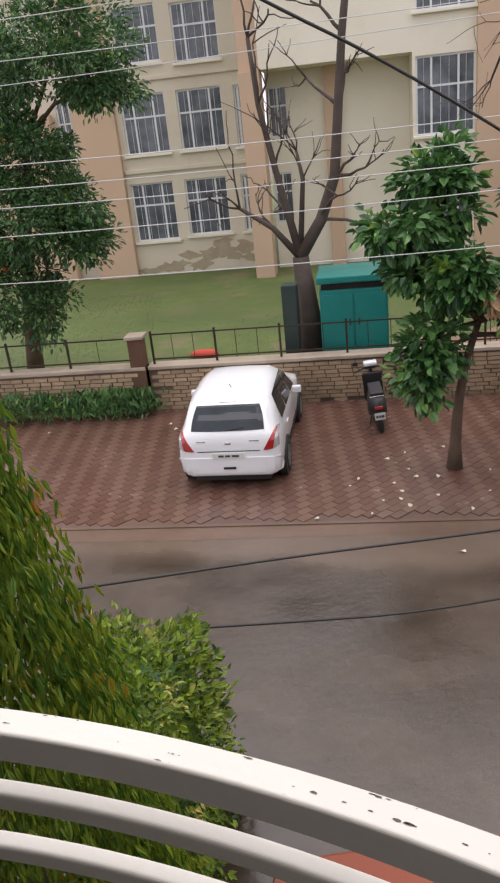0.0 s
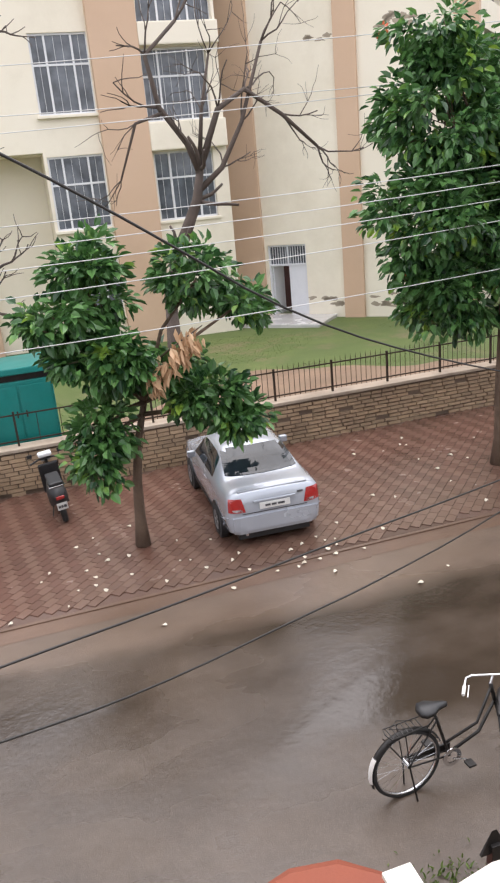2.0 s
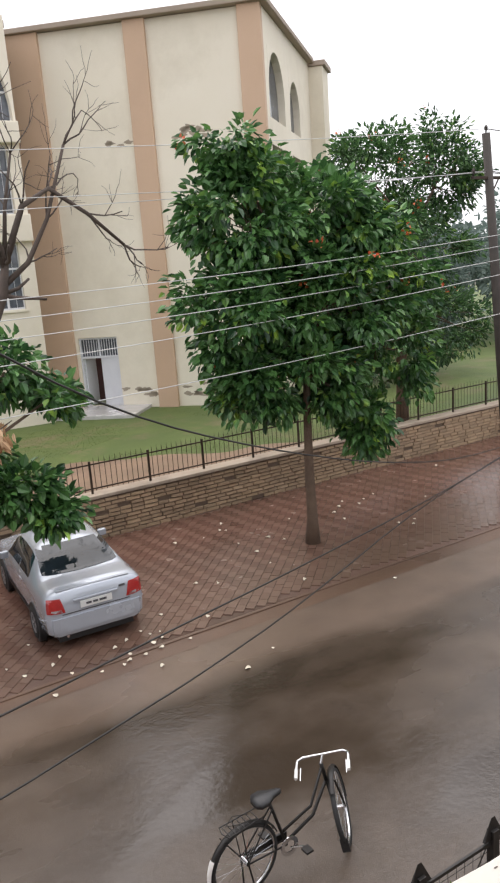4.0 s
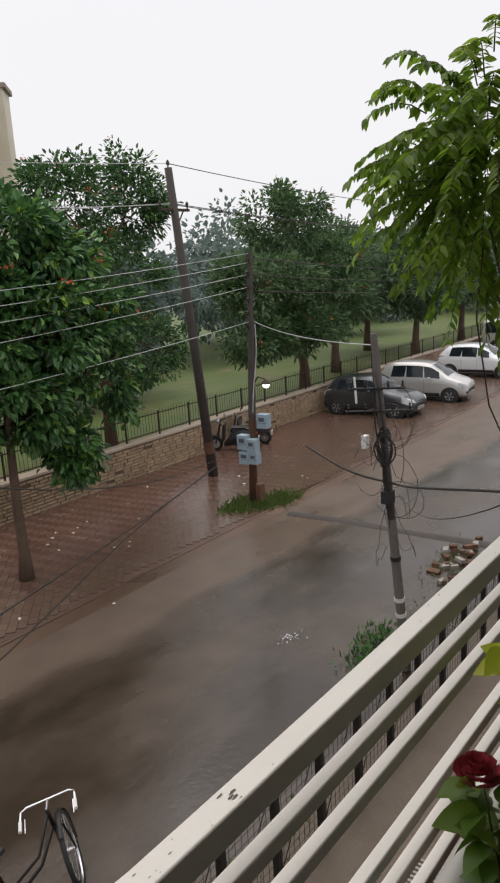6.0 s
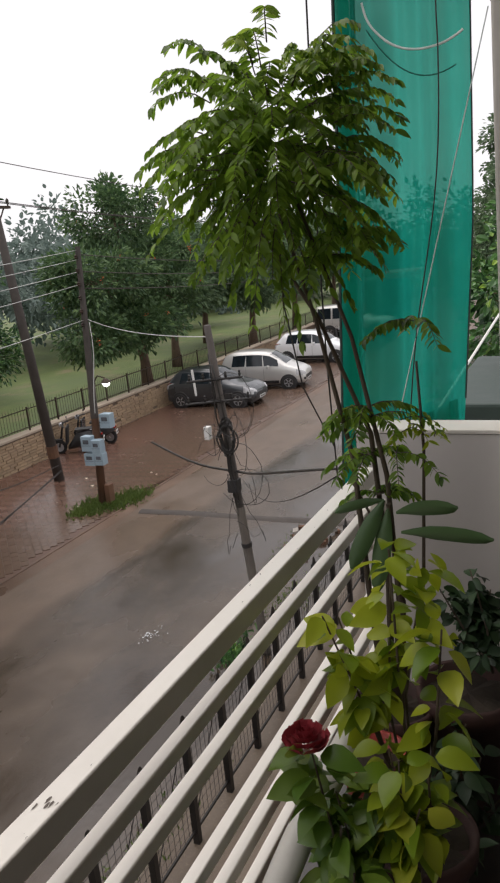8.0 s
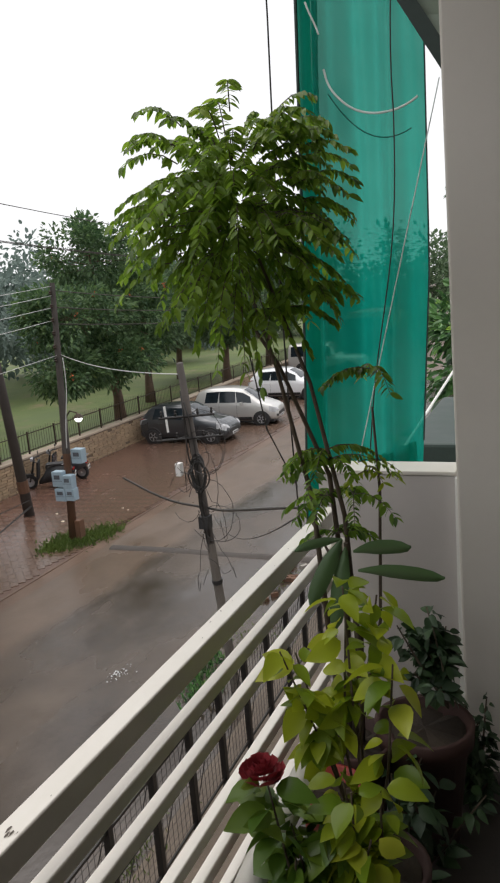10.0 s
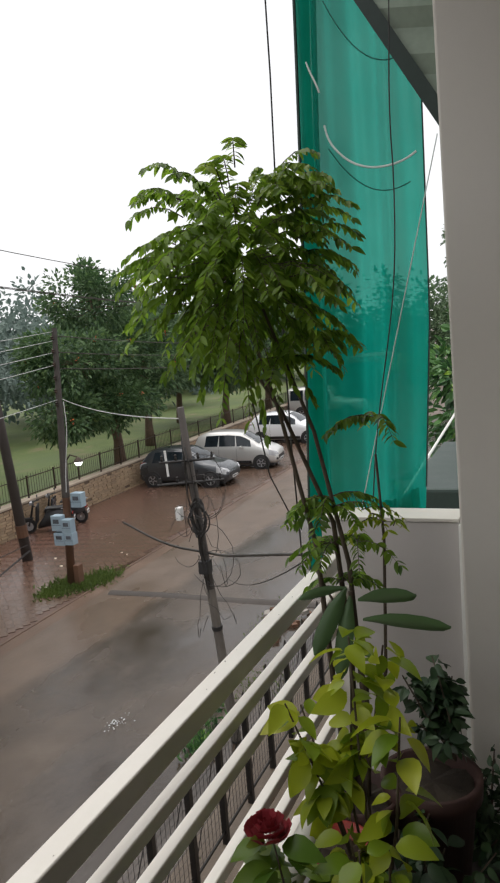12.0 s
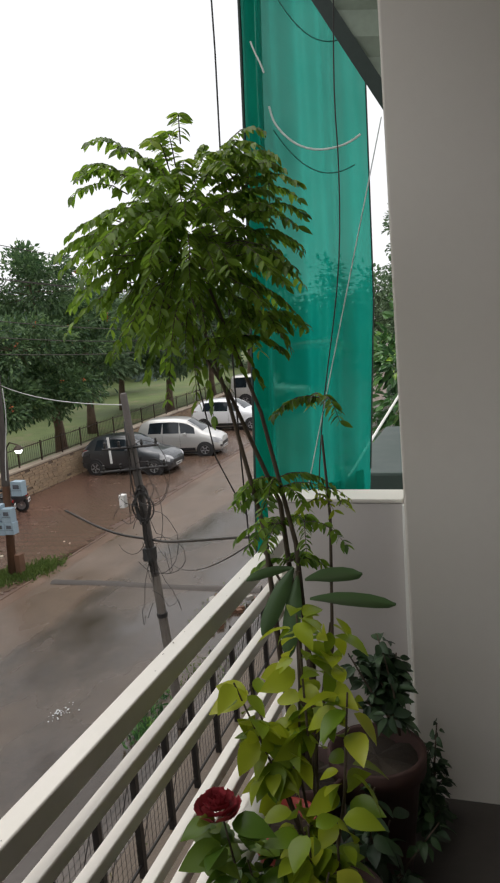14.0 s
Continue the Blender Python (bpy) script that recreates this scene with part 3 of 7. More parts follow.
def window(parent, x0, x1, z0, z1, y, cols, rows, sill=True, m=None):
    """A framed window set y deep, with its panes and a sill."""
    m = m or Matrix.Identity(4)
    bm, t = bmesh.new(), 0.07
    box(bm, x0, x1, y - 0.05, y + 0.05, z0, z0 + t, m=m)
    box(bm, x0, x1, y - 0.05, y + 0.05, z1 - t, z1, m=m)
    xs = [x0 + (x1 - x0) * c for c in cols]
    zs = [z0 + (z1 - z0) * r for r in rows]
    for x in xs:
        box(bm, max(x0, x - t / 2), min(x1, x + t / 2 + (t / 2 if x == x0 else 0)), y - 0.05, y + 0.05, z0 + t, z1 - t, m=m)
    for z in zs[1:-1]:
        for xa, xb in zip(xs, xs[1:]):
            box(bm, xa + t / 2, xb - t / 2, y - 0.04, y + 0.04, z - t / 2, z + t / 2, m=m)
    w = part("window", bm, M_WINFRAME, parent)
    for xa, xb in zip(xs, xs[1:]):
        for za, zb in zip(zs, zs[1:]):
            part("pane", boxed(xa + t / 2, xb - t / 2, y - 0.008, y + 0.008, za + t / 2, zb - t / 2, m=m), M_WINGLASS, w)
    gr = bmesh.new()
    k = max(3, int((x1 - x0) / 0.26))
    for i in range(1, k):
        x = x0 + (x1 - x0) * i / k
        box(gr, x - 0.006, x + 0.006, y - 0.036, y - 0.024, z0 + 0.05, z1 - 0.05, m=m)
    part("security_grille", gr, M_WINFRAME, w)
    if sill:
        part("sill", boxed(x0 - 0.1, x1 + 0.1, y - 0.28, y - 0.06, z0 - 0.1, z0 - 0.004, 0.012, m), M_CREAM, w)
    return w


bld = thing("school_building", "large cream plaster building with tan pilasters and white framed windows", "building")
ROOF, C3 = 15.2, (0, 0.27, 0.73, 1)
R2 = (0, 0.62, 1)
# facade facing the road
M_HOLES = [(4.11, 6.12, 1.4, 3.8), (4.11, 6.12, 4.79, 7.37), (4.11, 6.12, 8.74, 11.37), (8.0, 10.3, 4.79, 7.27), (7.95, 10.4, 8.32, 10.8), (7.95, 10.75, 11.6, 14.6)]
part("wall", walled(4.0, 10.85, LAWN_Z - 0.3, 7.53, 28.5, 28.9, M_HOLES[:2] + M_HOLES[3:4]), M_CREAM, bld)
part("wall", walled(-1.36, 10.85, 7.53, ROOF, 28.5, 28.9, [M_HOLES[2]] + M_HOLES[4:]), M_CREAM, bld)
part("wall", walled(-1.36, 4.0, LAWN_Z - 0.3, 7.53, 30.3, 30.6, [(-1.3, -0.6, 2.0, 3.9), (-1.3, -0.6, 5.2, 7.0)]), M_CREAM, bld)
part("soffit", boxed(-1.36, 4.0, 28.904, 30.29, 7.5, 7.7), M_CREAM, bld)
part("wall", boxed(4.004, 4.3, 28.9, 30.6, LAWN_Z - 0.3, 7.53), M_CREAM, bld)
for xa, xb, y, z1 in ((-2.1, -1.36, 28.3, 7.5), (0.85, 1.4, 30.0, 7.53), (6.16, 7.9, 28.2, ROOF), (-2.1, -1.36, 28.6, ROOF)):
    part("pilaster", boxed(xa, xb, y, 29.4 if y < 29 else 30.29, LAWN_Z - 0.3 if z1 < ROOF or y < 28.5 else 7.5, z1, 0.02), M_TAN, bld)
for h in M_HOLES[:3]:
    window(bld, *h, 28.62, C3, R2)
window(bld, *M_HOLES[3], 28.7, C3, R2)
window(bld, *M_HOLES[4], 28.8, C3, R2, False)
window(bld, *M_HOLES[5], 28.8, (0, 0.3, 0.5, 0.7, 1), (0, 0.35, 0.7, 1), False)
window(bld, -1.3, -0.6, 2.0, 3.9, 30.4, (0, 0.5, 1), R2, False)
window(bld, -1.3, -0.6, 5.2, 7.0, 30.4, (0, 0.5, 1), R2, False)
# arch over the topmost window of the bay
arch = bmesh.new()
ax, az, aw, ah = 9.35, 11.6, 1.4, 3.0
for k in range(16):
    a0, a1 = math.pi * k / 16, math.pi * (k + 1) / 16
    p = [(ax + aw * math.cos(a), az + ah * math.sin(a)) for a in (a0, a1)]
    q = [p[0], p[1], (p[1][0], 14.604), (p[0][0], 14.604)]
    lo = [arch.verts.new((x, 28.49, z)) for x, z in q]
    hi = [arch.verts.new((x, 28.88, z)) for x, z in q]
    arch.faces.new(lo)
    arch.faces.new(hi[::-1])
    for i in range(4):
        arch.faces.new((lo[i], hi[i], hi[(i + 1) % 4], lo[(i + 1) % 4]))
tagged(part("arch", arch, M_CREAM, bld), kind="stuff")
part("spandrel", boxed(7.9, 10.85, 28.18, 28.498, 7.3, 8.3, 0.05), M_CREAM, bld)
part("spandrel", boxed(7.9, 10.85, 28.18, 28.498, 10.82, 11.58, 0.05), M_CREAM, bld)

# left wing, set back, in a duller cream plaster
L_HOLES = [(-7.4, -5.6, 1.6, 3.95), (-5.1, -3.35, 1.7, 3.95), (-2.75, -2.4, 1.7, 3.95), (-7.3, -5.5, 5.07, 7.3), (-5.0, -3.2, 5.07, 7.3), (-2.7, -2.4, 5.0, 7.25),
           (-7.2, -5.45, 8.4, 10.4), (-4.85, -3.1, 8.25, 10.3), (-10.1, -9.55, 5.1, 7.4), (-10.1, -9.55, 1.8, 4.0)]
part("wall", walled(-9.3, -1.6, LAWN_Z - 0.3, ROOF, 31.0, 31.4, [h for h in L_HOLES if h[0] > -9]), M_CREAM_DULL, bld)
part("wall", walled(-14, -9.3, LAWN_Z - 0.3, ROOF, 31.2, 31.5, [h for h in L_HOLES if h[0] < -9]), M_CREAM_DULL, bld)
part("wall", boxed(-2.0, -1.6, 28.9, 30.99, LAWN_Z - 0.3, ROOF), M_CREAM, bld)
part("pilaster", boxed(-9.3, -7.55, 30.7, 31.6, LAWN_Z - 0.3, ROOF, 0.02), M_TAN, bld)
part("pilaster", boxed(-14.0, -10.2, 30.6, 31.19, LAWN_Z - 0.3, 7.0, 0.25), M_TAN, bld)
for z in (4.35, 7.75, 11.1):
    part("string_course", boxed(-7.5, -2.05, 30.9, 30.996, z, z + 0.16, 0.02), M_CREAM_DULL, bld)
for h in L_HOLES:
    cols = C3 if h[1] - h[0] > 1 else (0, 0.5, 1)
    window(bld, *h, 31.14 if h[0] > -9 else 31.3, cols, R2)

rngs = np.random.default_rng(15)
for k in range(26):
    cx, cz = rngs.uniform(-7.4, -2.3), 0.28 + abs(rngs.normal(0, 0.3))
    cz += 0.45 * math.exp(-((cx + 3.4) / 1.2) ** 2)
    bm = bmesh.new()
    q = [(cx + rngs.uniform(0.2, 0.62) * math.cos(2 * math.pi * i / 11), cz + rngs.uniform(0.06, 0.26) * math.sin(2 * math.pi * i / 11)) for i in range(11)]
    bm.faces.new([bm.verts.new((x, 30.994 - 0.0005 * k, max(z, LAWN_Z))) for x, z in q])
    part("damp_stain", bm, M_DAMP, bld)

# oblique facade with the door, turned towards the corner
FM = Matrix.Translation((11.66, 31.2, 0)) @ Matrix.Rotation(radians(-42.5), 4, "Z")
oblique = new("oblique_facade")
oblique.parent = bld
oblique.matrix_basis = FM
part("wall", walled(-0.3, 10.21, LAWN_Z - 0.3, ROOF, 0, 0.4, [(1.51, 3.25, 0.3, 3.28)]), M_CREAM, oblique)
for xa, xb in ((0.02, 1.38), (4.9, 5.76), (9.35, 10.23)):
    part("pilaster", boxed(xa, xb, -0.16, 0.3, LAWN_Z - 0.3, ROOF + 0.02, 0.015), M_TAN, oblique)
part("coping", boxed(-0.4, 10.4, -0.35, 0.45, ROOF + 0.024, ROOF + 0.22, 0.03), M_CAP, oblique)
df = bmesh.new()
for xa, xb, za, zb in ((1.51, 1.58, 0.3, 3.28), (3.18, 3.25, 0.3, 3.28), (1.58, 3.18, 3.2, 3.28), (1.58, 3.18, 2.4, 2.48), (2.35, 2.41, 2.48, 3.2)):
    box(df, xa, xb, 0.1, 0.25, za, zb)
part("door_frame", df, M_DOORWHITE, oblique)
part("transom_glass", boxed(1.58, 3.18, 0.2, 0.21, 2.48, 3.2), M_WINGLASS, oblique)
tg = bmesh.new()
for i in range(1, 14):
    x = 1.58 + 1.6 * i / 14
    box(tg, x - 0.012, x + 0.012, 0.14, 0.16, 2.48, 3.2)
part("transom_grille", tg, M_DOORWHITE, oblique)
part("door_leaf", boxed(2.4, 3.18, 0.14, 0.19, 0.31, 2.4, 0.008), M_DOORWHITE, oblique, "white painted door leaf, closed")
part("door_leaf", boxed(-0.78, 0, -0.025, 0.025, 0.31, 2.4, 0.008, Matrix.Translation((1.62, 0.25, 0)) @ Matrix.Rotation(radians(-100), 4, "Z")), M_DOORWHITE, oblique, "white painted door leaf, opened inwards")
part("hall_back_wall", boxed(1.2, 3.6, 1.6, 1.7, 0.3, 3.3), M_DOORDARK, oblique)
part("platform", boxed(-0.2, 4.5, -2.3, 0.02, LAWN_Z - 0.2, 0.34, 0.02), M_SLAB, oblique, "wet grey entrance platform")
rngp = np.random.default_rng(5)
for xa, za, count in ((3.6, 0.9, 9), (6.3, 0.8, 12), (6.6, 11.0, 12), (4.0, 10.9, 5), (7.2, 5.2, 4)):
    for _ in range(count):
        cx, cz = xa + rngp.uniform(-0.2, 1.3), za + rngp.normal(0, 0.12)
        k = 9
        bm = bmesh.new()
        ring = [(cx + rngp.uniform(0.08, 0.32) * math.cos(2 * math.pi * i / k), cz + rngp.uniform(0.03, 0.13) * math.sin(2 * math.pi * i / k)) for i in range(k)]
        bm.faces.new([bm.verts.new((x, -0.004, z)) for x, z in ring])
        part("peeled_patch", bm, M_PEEL, oblique)

# side wing behind the corner
SM = Matrix.Translation((19.19, 24.31, 0)) @ Matrix.Rotation(math.atan2(7.5, 8.0), 4, "Z")
side_wing = new("side_wing")
side_wing.parent = bld
side_wing.matrix_basis = SM
part("wall", walled(0.0, 10.9, LAWN_Z - 0.3, ROOF, 0.0, 0.4, [(0.8, 3.7, 11.4, 14.0), (4.8, 7.0, 11.4, 13.6), (0.8, 3.7, 7.4, 10.4), (4.8, 7.0, 7.4, 10.4)]), M_CREAM, side_wing)
part("pilaster", boxed(9.9, 11.6, -0.7, 0.5, LAWN_Z - 0.3, ROOF - 0.15, 0.02), M_CREAM, side_wing)
part("coping", boxed(-0.2, 9.85, -0.3, 0.5, ROOF + 0.004, ROOF + 0.2, 0.03), M_CAP, side_wing)
part("coping", boxed(9.8, 11.8, -0.85, 0.6, ROOF - 0.146, ROOF + 0.1, 0.03), M_CAP, side_wing)
for xa, xb, z0, z1 in ((0.8, 3.7, 11.4, 14.0), (4.8, 7.0, 11.4, 13.6)):
    bm = bmesh.new()
    cx, hw, hh = (xa + xb) / 2, (xb - xa) / 2, z1 - z0 - 0.9
    for k in range(12):
        a0, a1 = math.pi * k / 12, math.pi * (k + 1) / 12
        q = [(cx + hw * math.cos(a0), z0 + 0.9 + hh * math.sin(a0)), (cx + hw * math.cos(a1), z0 + 0.9 + hh * math.sin(a1))]
        q += [(q[1][0], z1 + 0.004), (q[0][0], z1 + 0.004)]
        lo = [bm.verts.new((x, -0.006, z)) for x, z in q]
        hi = [bm.verts.new((x, 0.38, z)) for x, z in q]
        bm.faces.new(lo)
        for i in range(4):
            bm.faces.new((lo[i], hi[i], hi[(i + 1) % 4], lo[(i + 1) % 4]))
    tagged(part("arch", bm, M_CREAM, side_wing), kind="stuff")
for xa, xb, z0, z1 in ((0.8, 3.7, 11.4, 14.0), (4.8, 7.0, 11.4, 13.6), (0.8, 3.7, 7.4, 10.4), (4.8, 7.0, 7.4, 10.4)):
    part("window", boxed(xa, xb, 0.3, 0.34, z0, z1), M_WINGLASS, side_wing)
part("roof", boxed(-14, 11, 28.9, 50, ROOF - 0.3, ROOF - 0.05), M_CAP, bld)
bm = bmesh.new()
_lo = [bm.verts.new((x, y, ROOF - 0.2)) for x, y in ((11, 32), (11.8, 31.4), (19.1, 24.7), (25.0, 33.2), (25, 50), (11, 50))]
bm.faces.new(_lo)
part("roof", bm, M_CAP, bld)

# ---- boundary wall of the lawn with its iron fence ----
bwall = thing("wall_boundary", "low sandstone brick boundary wall with weathered coping, wet from rain", "wall", kind="structure")
part("wall_core", boxed(-2.9, 75, 14.63, 14.92, -0.1, 0.97), M_MORTAR, bwall)
part("wall_core", boxed(-22, -2.92, 14.5, 14.8, -0.1, 1.0), M_MORTAR, bwall)
part("coping", boxed(-2.9, 75, 14.56, 14.98, 0.972, 1.05, 0.015), M_COPING, bwall)
part("coping", boxed(-22, -2.92, 14.44, 14.86, 1.004, 1.09, 0.015), M_COPING, bwall)


PICKETS = {}


def fence_bay(x0, x1, y, z0, z1, gap, material, parent, spikes=True):
    b = new("fence_bay")
    b.parent = parent
    bm = boxed(x0, x0 + 0.045, y - 0.02, y + 0.025, z0, z1 + 0.03)
    part("post", bm, material, b)
    for z in (z0 + 0.1, z1 - 0.06):
        part("fence_rail", boxed(x0 + 0.047, x1 - 0.002, y - 0.012, y + 0.012, z, z + 0.03), material, b)
    k = max(2, int((x1 - x0) / gap))
    far = bmesh.new()
    for i in range(1, k):
        x = x0 + (x1 - x0) * i / k
        h = z1 - z0
        if x0 > 37:
            tube(far, [(x, y + 0.022, z0 + 0.05), (x, y + 0.022, z1 + 0.02), (x, y + 0.022, z1 + 0.11)], [0.008, 0.008, 0.001], 4)
            continue
        key = (round(h, 3), spikes)
        if key not in PICKETS:
            bm = tube(bmesh.new(), [(0, 0, 0.05), (0, 0, h + (0.02 if spikes else -0.05)), (0, 0, h + (0.11 if spikes else -0.04))], [0.008, 0.008, 0.001], 4)
            PICKETS[key] = bpy.data.meshes.new("picket")
            bm.to_mesh(PICKETS[key])
            bm.free()
            PICKETS[key].materials.append(material)
        o = new("picket", PICKETS[key])
        o.parent = b
        o.matrix_basis = Matrix.Translation((x, y + 0.022, z0))
    if len(far.verts):
        tagged(part("far_pickets", far, material, b), kind="stuff")
    return b


fence = thing("iron_fence", "rusty black iron picket fence standing on the brick wall", "fence")
x = -2.8
for i in range(38):
    fence_bay(x, x + 1.45, 14.77, 1.052, 1.78, 0.13 if i > 4 else 0.48, M_IRON, fence, i > 4)
    x += 1.45
for i in range(6):
    fence_bay(-3.3 - 1.45 * (i + 1), -3.3 - 1.45 * i, 14.65, 1.092, 1.75, 0.5, M_IRON, fence, False)
gate_post = thing("gate_post", "brown iron and stone gate post in the boundary wall", "gate post")
part("post_body", boxed(-3.25, -2.92, 14.45, 14.8, 0, 1.72, 0.02), M_POLERUST, gate_post)
part("post_cap", boxed(-3.3, -2.87, 14.4, 14.85, 1.722, 1.8, 0.02), M_COPING, gate_post)

# ---- misty distance, the mist put into the leaf colours ----
rngd = np.random.default_rng(11)


def far_wood(name, pts, h, material, label):
    """A far belt of woodland: ragged clumps of leaves over stems."""
    c, d = [], []
    for x, y in pts:
        hh = h * rngd.uniform(0.7, 1.2)
        for _ in range(14):
            q = np.array([x, y, hh * 0.55]) + rngd.normal(0, 1, 3) * (2.6, 2.6, hh * 0.2)
            n = 150
            o = rngd.normal(0, 0.75, (n, 3))
            c.append(q + o)
            d.append(o)
    ob = leaf_cloud(name, np.concatenate(c), np.concatenate(d), 0.5, material, None, rngd, 0.6, 0.3)
    return tagged(ob, label, "woodland", kind="stuff")


far_wood("far_woodland", [(70 + 6.0 * i, 40 + 12 * math.sin(i * 1.7) + 1.5 * i) for i in range(14)], 10, M_LEAF_MIST, "woodland far behind the lawn, mist put into its leaf colour")
far_wood("far_woodland", [(34 + 4.5 * i, 34 + 5 * math.sin(i * 2.1) + 0.5 * i) for i in range(13)], 9, M_LEAF_MIST, "trees beyond the lawn, mist put into their leaf colour")
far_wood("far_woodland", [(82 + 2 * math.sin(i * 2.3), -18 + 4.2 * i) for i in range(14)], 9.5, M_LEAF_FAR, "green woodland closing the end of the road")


# ---- the balcony ----
FLOOR_Z = 4.35
ARC_C, ARC_R = (1.16, -2.756), 2.2


def rail_line(inset):
    """Plan of the railing: a bow at the front, a corner, then straight to the end wall."""
    r = ARC_R - inset
    a0, a1 = math.radians(143), math.acos((2.19 - inset * 0.3 - ARC_C[0]) / r)
    arc = [(ARC_C[0] + r * math.cos(a0 + (a1 - a0) * k / 70), ARC_C[1] + r * math.sin(a0 + (a1 - a0) * k / 70)) for k in range(71)]
    return arc, [(arc[-1][0] + 0.002, arc[-1][1] - 0.001), (2.27, -0.797 - inset), (2.5, -0.815 - inset), (2.75, -0.82 - inset), (4.16, -0.842 - inset)]


def sweep(bm, line, w, z0, z1, bevel):
    """A bar of rounded rectangular section along a plan line."""
    prof = []
    for cx, cz, a0 in ((w / 2 - bevel, z0 + bevel, -90), (w / 2 - bevel, z1 - bevel, 0), (-w / 2 + bevel, z1 - bevel, 90), (-w / 2 + bevel, z0 + bevel, 180)):
        prof += [(cx + bevel * math.cos(radians(a0 + 22.5 * i)), cz + bevel * math.sin(radians(a0 + 22.5 * i))) for i in range(5)]
    n = len(prof)
    rings = []
    for i, p in enumerate(line):
        a, b = line[max(i - 1, 0)], line[min(i + 1, len(line) - 1)]
        d = Vector((b[0] - a[0], b[1] - a[1])).normalized()
        rings.append([bm.verts.new((p[0] + d.y * o, p[1] - d.x * o, z)) for o, z in prof])
    for r0, r1 in zip(rings, rings[1:]):
        for k in range(n):
            bm.faces.new((r0[k], r0[(k + 1) % n], r1[(k + 1) % n], r1[k]))
    bm.faces.new(rings[0][::-1])
    bm.faces.new(rings[-1])
    return bm


railing = thing("balcony_railing", "white painted steel balcony railing with a chipped bowed front", "railing")
arc_in, straight_in = rail_line(0.022)
for k, (zt, h, w) in enumerate(((5.25, 0.048, 0.042), (5.135, 0.03, 0.027), (5.036, 0.03, 0.027), (4.86, 0.03, 0.027), (4.765, 0.03, 0.027), (4.665, 0.03, 0.027))):
    part("curved_rail", sweep(bmesh.new(), arc_in, w, zt - h, zt, 0.005 if k == 0 else 0.006), M_RAIL, railing)
    part("straight_rail", sweep(bmesh.new(), straight_in, w, zt - h, zt, 0.004), M_RAIL, railing)
for px, py in ((arc_in[-1][0] - 0.02, arc_in[-1][1] - 0.045), (4.12, -0.9)):
    part("post", boxed(px - 0.02, px + 0.02, py - 0.02, py + 0.02, FLOOR_Z, 5.16, 0.004), M_RAIL, railing)
rngc = np.random.default_rng(3)


def chip(line, u, across, size, z):
    """A fleck where the paint has come off the top bar."""
    i = min(int(u * (len(line) - 1)), len(line) - 2)
    f = u * (len(line) - 1) - i
    p = Vector(line[i]).lerp(Vector(line[i + 1]), f)
    d = (Vector(line[i + 1]) - Vector(line[i])).normalized()
    s = Vector((d.y, -d.x))
    bm = bmesh.new()
    k = 8
    vs = []
    for j in range(k):
        a = 2 * math.pi * j / k
        r = rngc.uniform(0.45, 1.0)
        off = min(0.0165, max(-0.0165, across + 0.3 * size * r * math.sin(a)))
        q = p + d * (size * r * math.cos(a)) + s * off
        vs.append(bm.verts.new((q.x, q.y, z)))
    bm.faces.new(vs)
    part("paint_chip", bm, M_CHIP, railing)


for _ in range(34):
    u = rngc.uniform(0.7, 0.985)
    for _ in range(rngc.integers(1, 5)):
        chip(arc_in, u + rngc.normal(0, 0.004), rngc.choice([0.0185, 0.0175, 0.019, -0.016, 0.004]), rngc.choice([0.002, 0.003, 0.004, 0.008]), 5.2506)
for _ in range(22):
    chip(straight_in, rngc.uniform(0.3, 0.95), rngc.uniform(-0.018, 0.018), rngc.uniform(0.0012, 0.005), 5.2506)
for _ in range(34):
    chip(straight_in, rngc.uniform(0.1, 0.98), rngc.choice([-0.019, 0.019, 0.0185]), rngc.choice([0.0015, 0.002, 0.003, 0.006]), 5.2506)
for u in (0.66, 0.665, 0.67, 0.675):
    chip(straight_in, u, rngc.uniform(-0.012, 0.012), 0.009, 5.2507)

arc_out, straight_out = rail_line(-0.05)
bm = bmesh.new()
edge = [(-0.6, -3.2)] + [p for p in arc_out if p[0] > -0.55] + straight_out[1:] + [(4.3, -0.78), (4.3, -3.2)]
lo, hi = [bm.verts.new((x, y, FLOOR_Z - 0.16)) for x, y in edge], [bm.verts.new((x, y, FLOOR_Z)) for x, y in edge]
bm.faces.new(hi[::-1])
bm.faces.new(lo)
for i in range(len(edge)):
    j = (i + 1) % len(edge)
    bm.faces.new((lo[i], lo[j], hi[j], hi[i]))
bmesh.ops.recalc_face_normals(bm, faces=bm.faces)
tagged(mesh_ob("floor", bm, M_FLOORTILE), "dark balcony floor slab", "floor", kind="structure")
end_wall = thing("wall_east", "off-white painted end wall of the balcony", "wall", kind="structure")
wall_bm = boxed(4.25, 4.45, -3.4, -1.22, 0, 9.0, 0.008)
for v in wall_bm.verts:
    if v.co.y > -1.3:
        v.co.y += 0.012 * (v.co.z - 7.0)
part("wall_body", wall_bm, M_WALLPAINT, end_wall)
# thin white strip down the corner of end wall and parapet
part("white_corner_strip", boxed(4.28, 4.299, -1.25, -1.231, FLOOR_Z, 5.318, 0.003), M_TRIM, end_wall)
parapet = thing("parapet", "low grey-white parapet with a white capping strip", "parapet", kind="structure")
part("parapet_body", boxed(4.3, 4.42, -1.236, -0.79, FLOOR_Z - 0.16, 5.318), M_PARAPET, parapet)
part("capping", boxed(4.297, 4.425, -1.232, -0.789, 5.32, 5.333, 0.003), M_WALLPAINT, parapet)
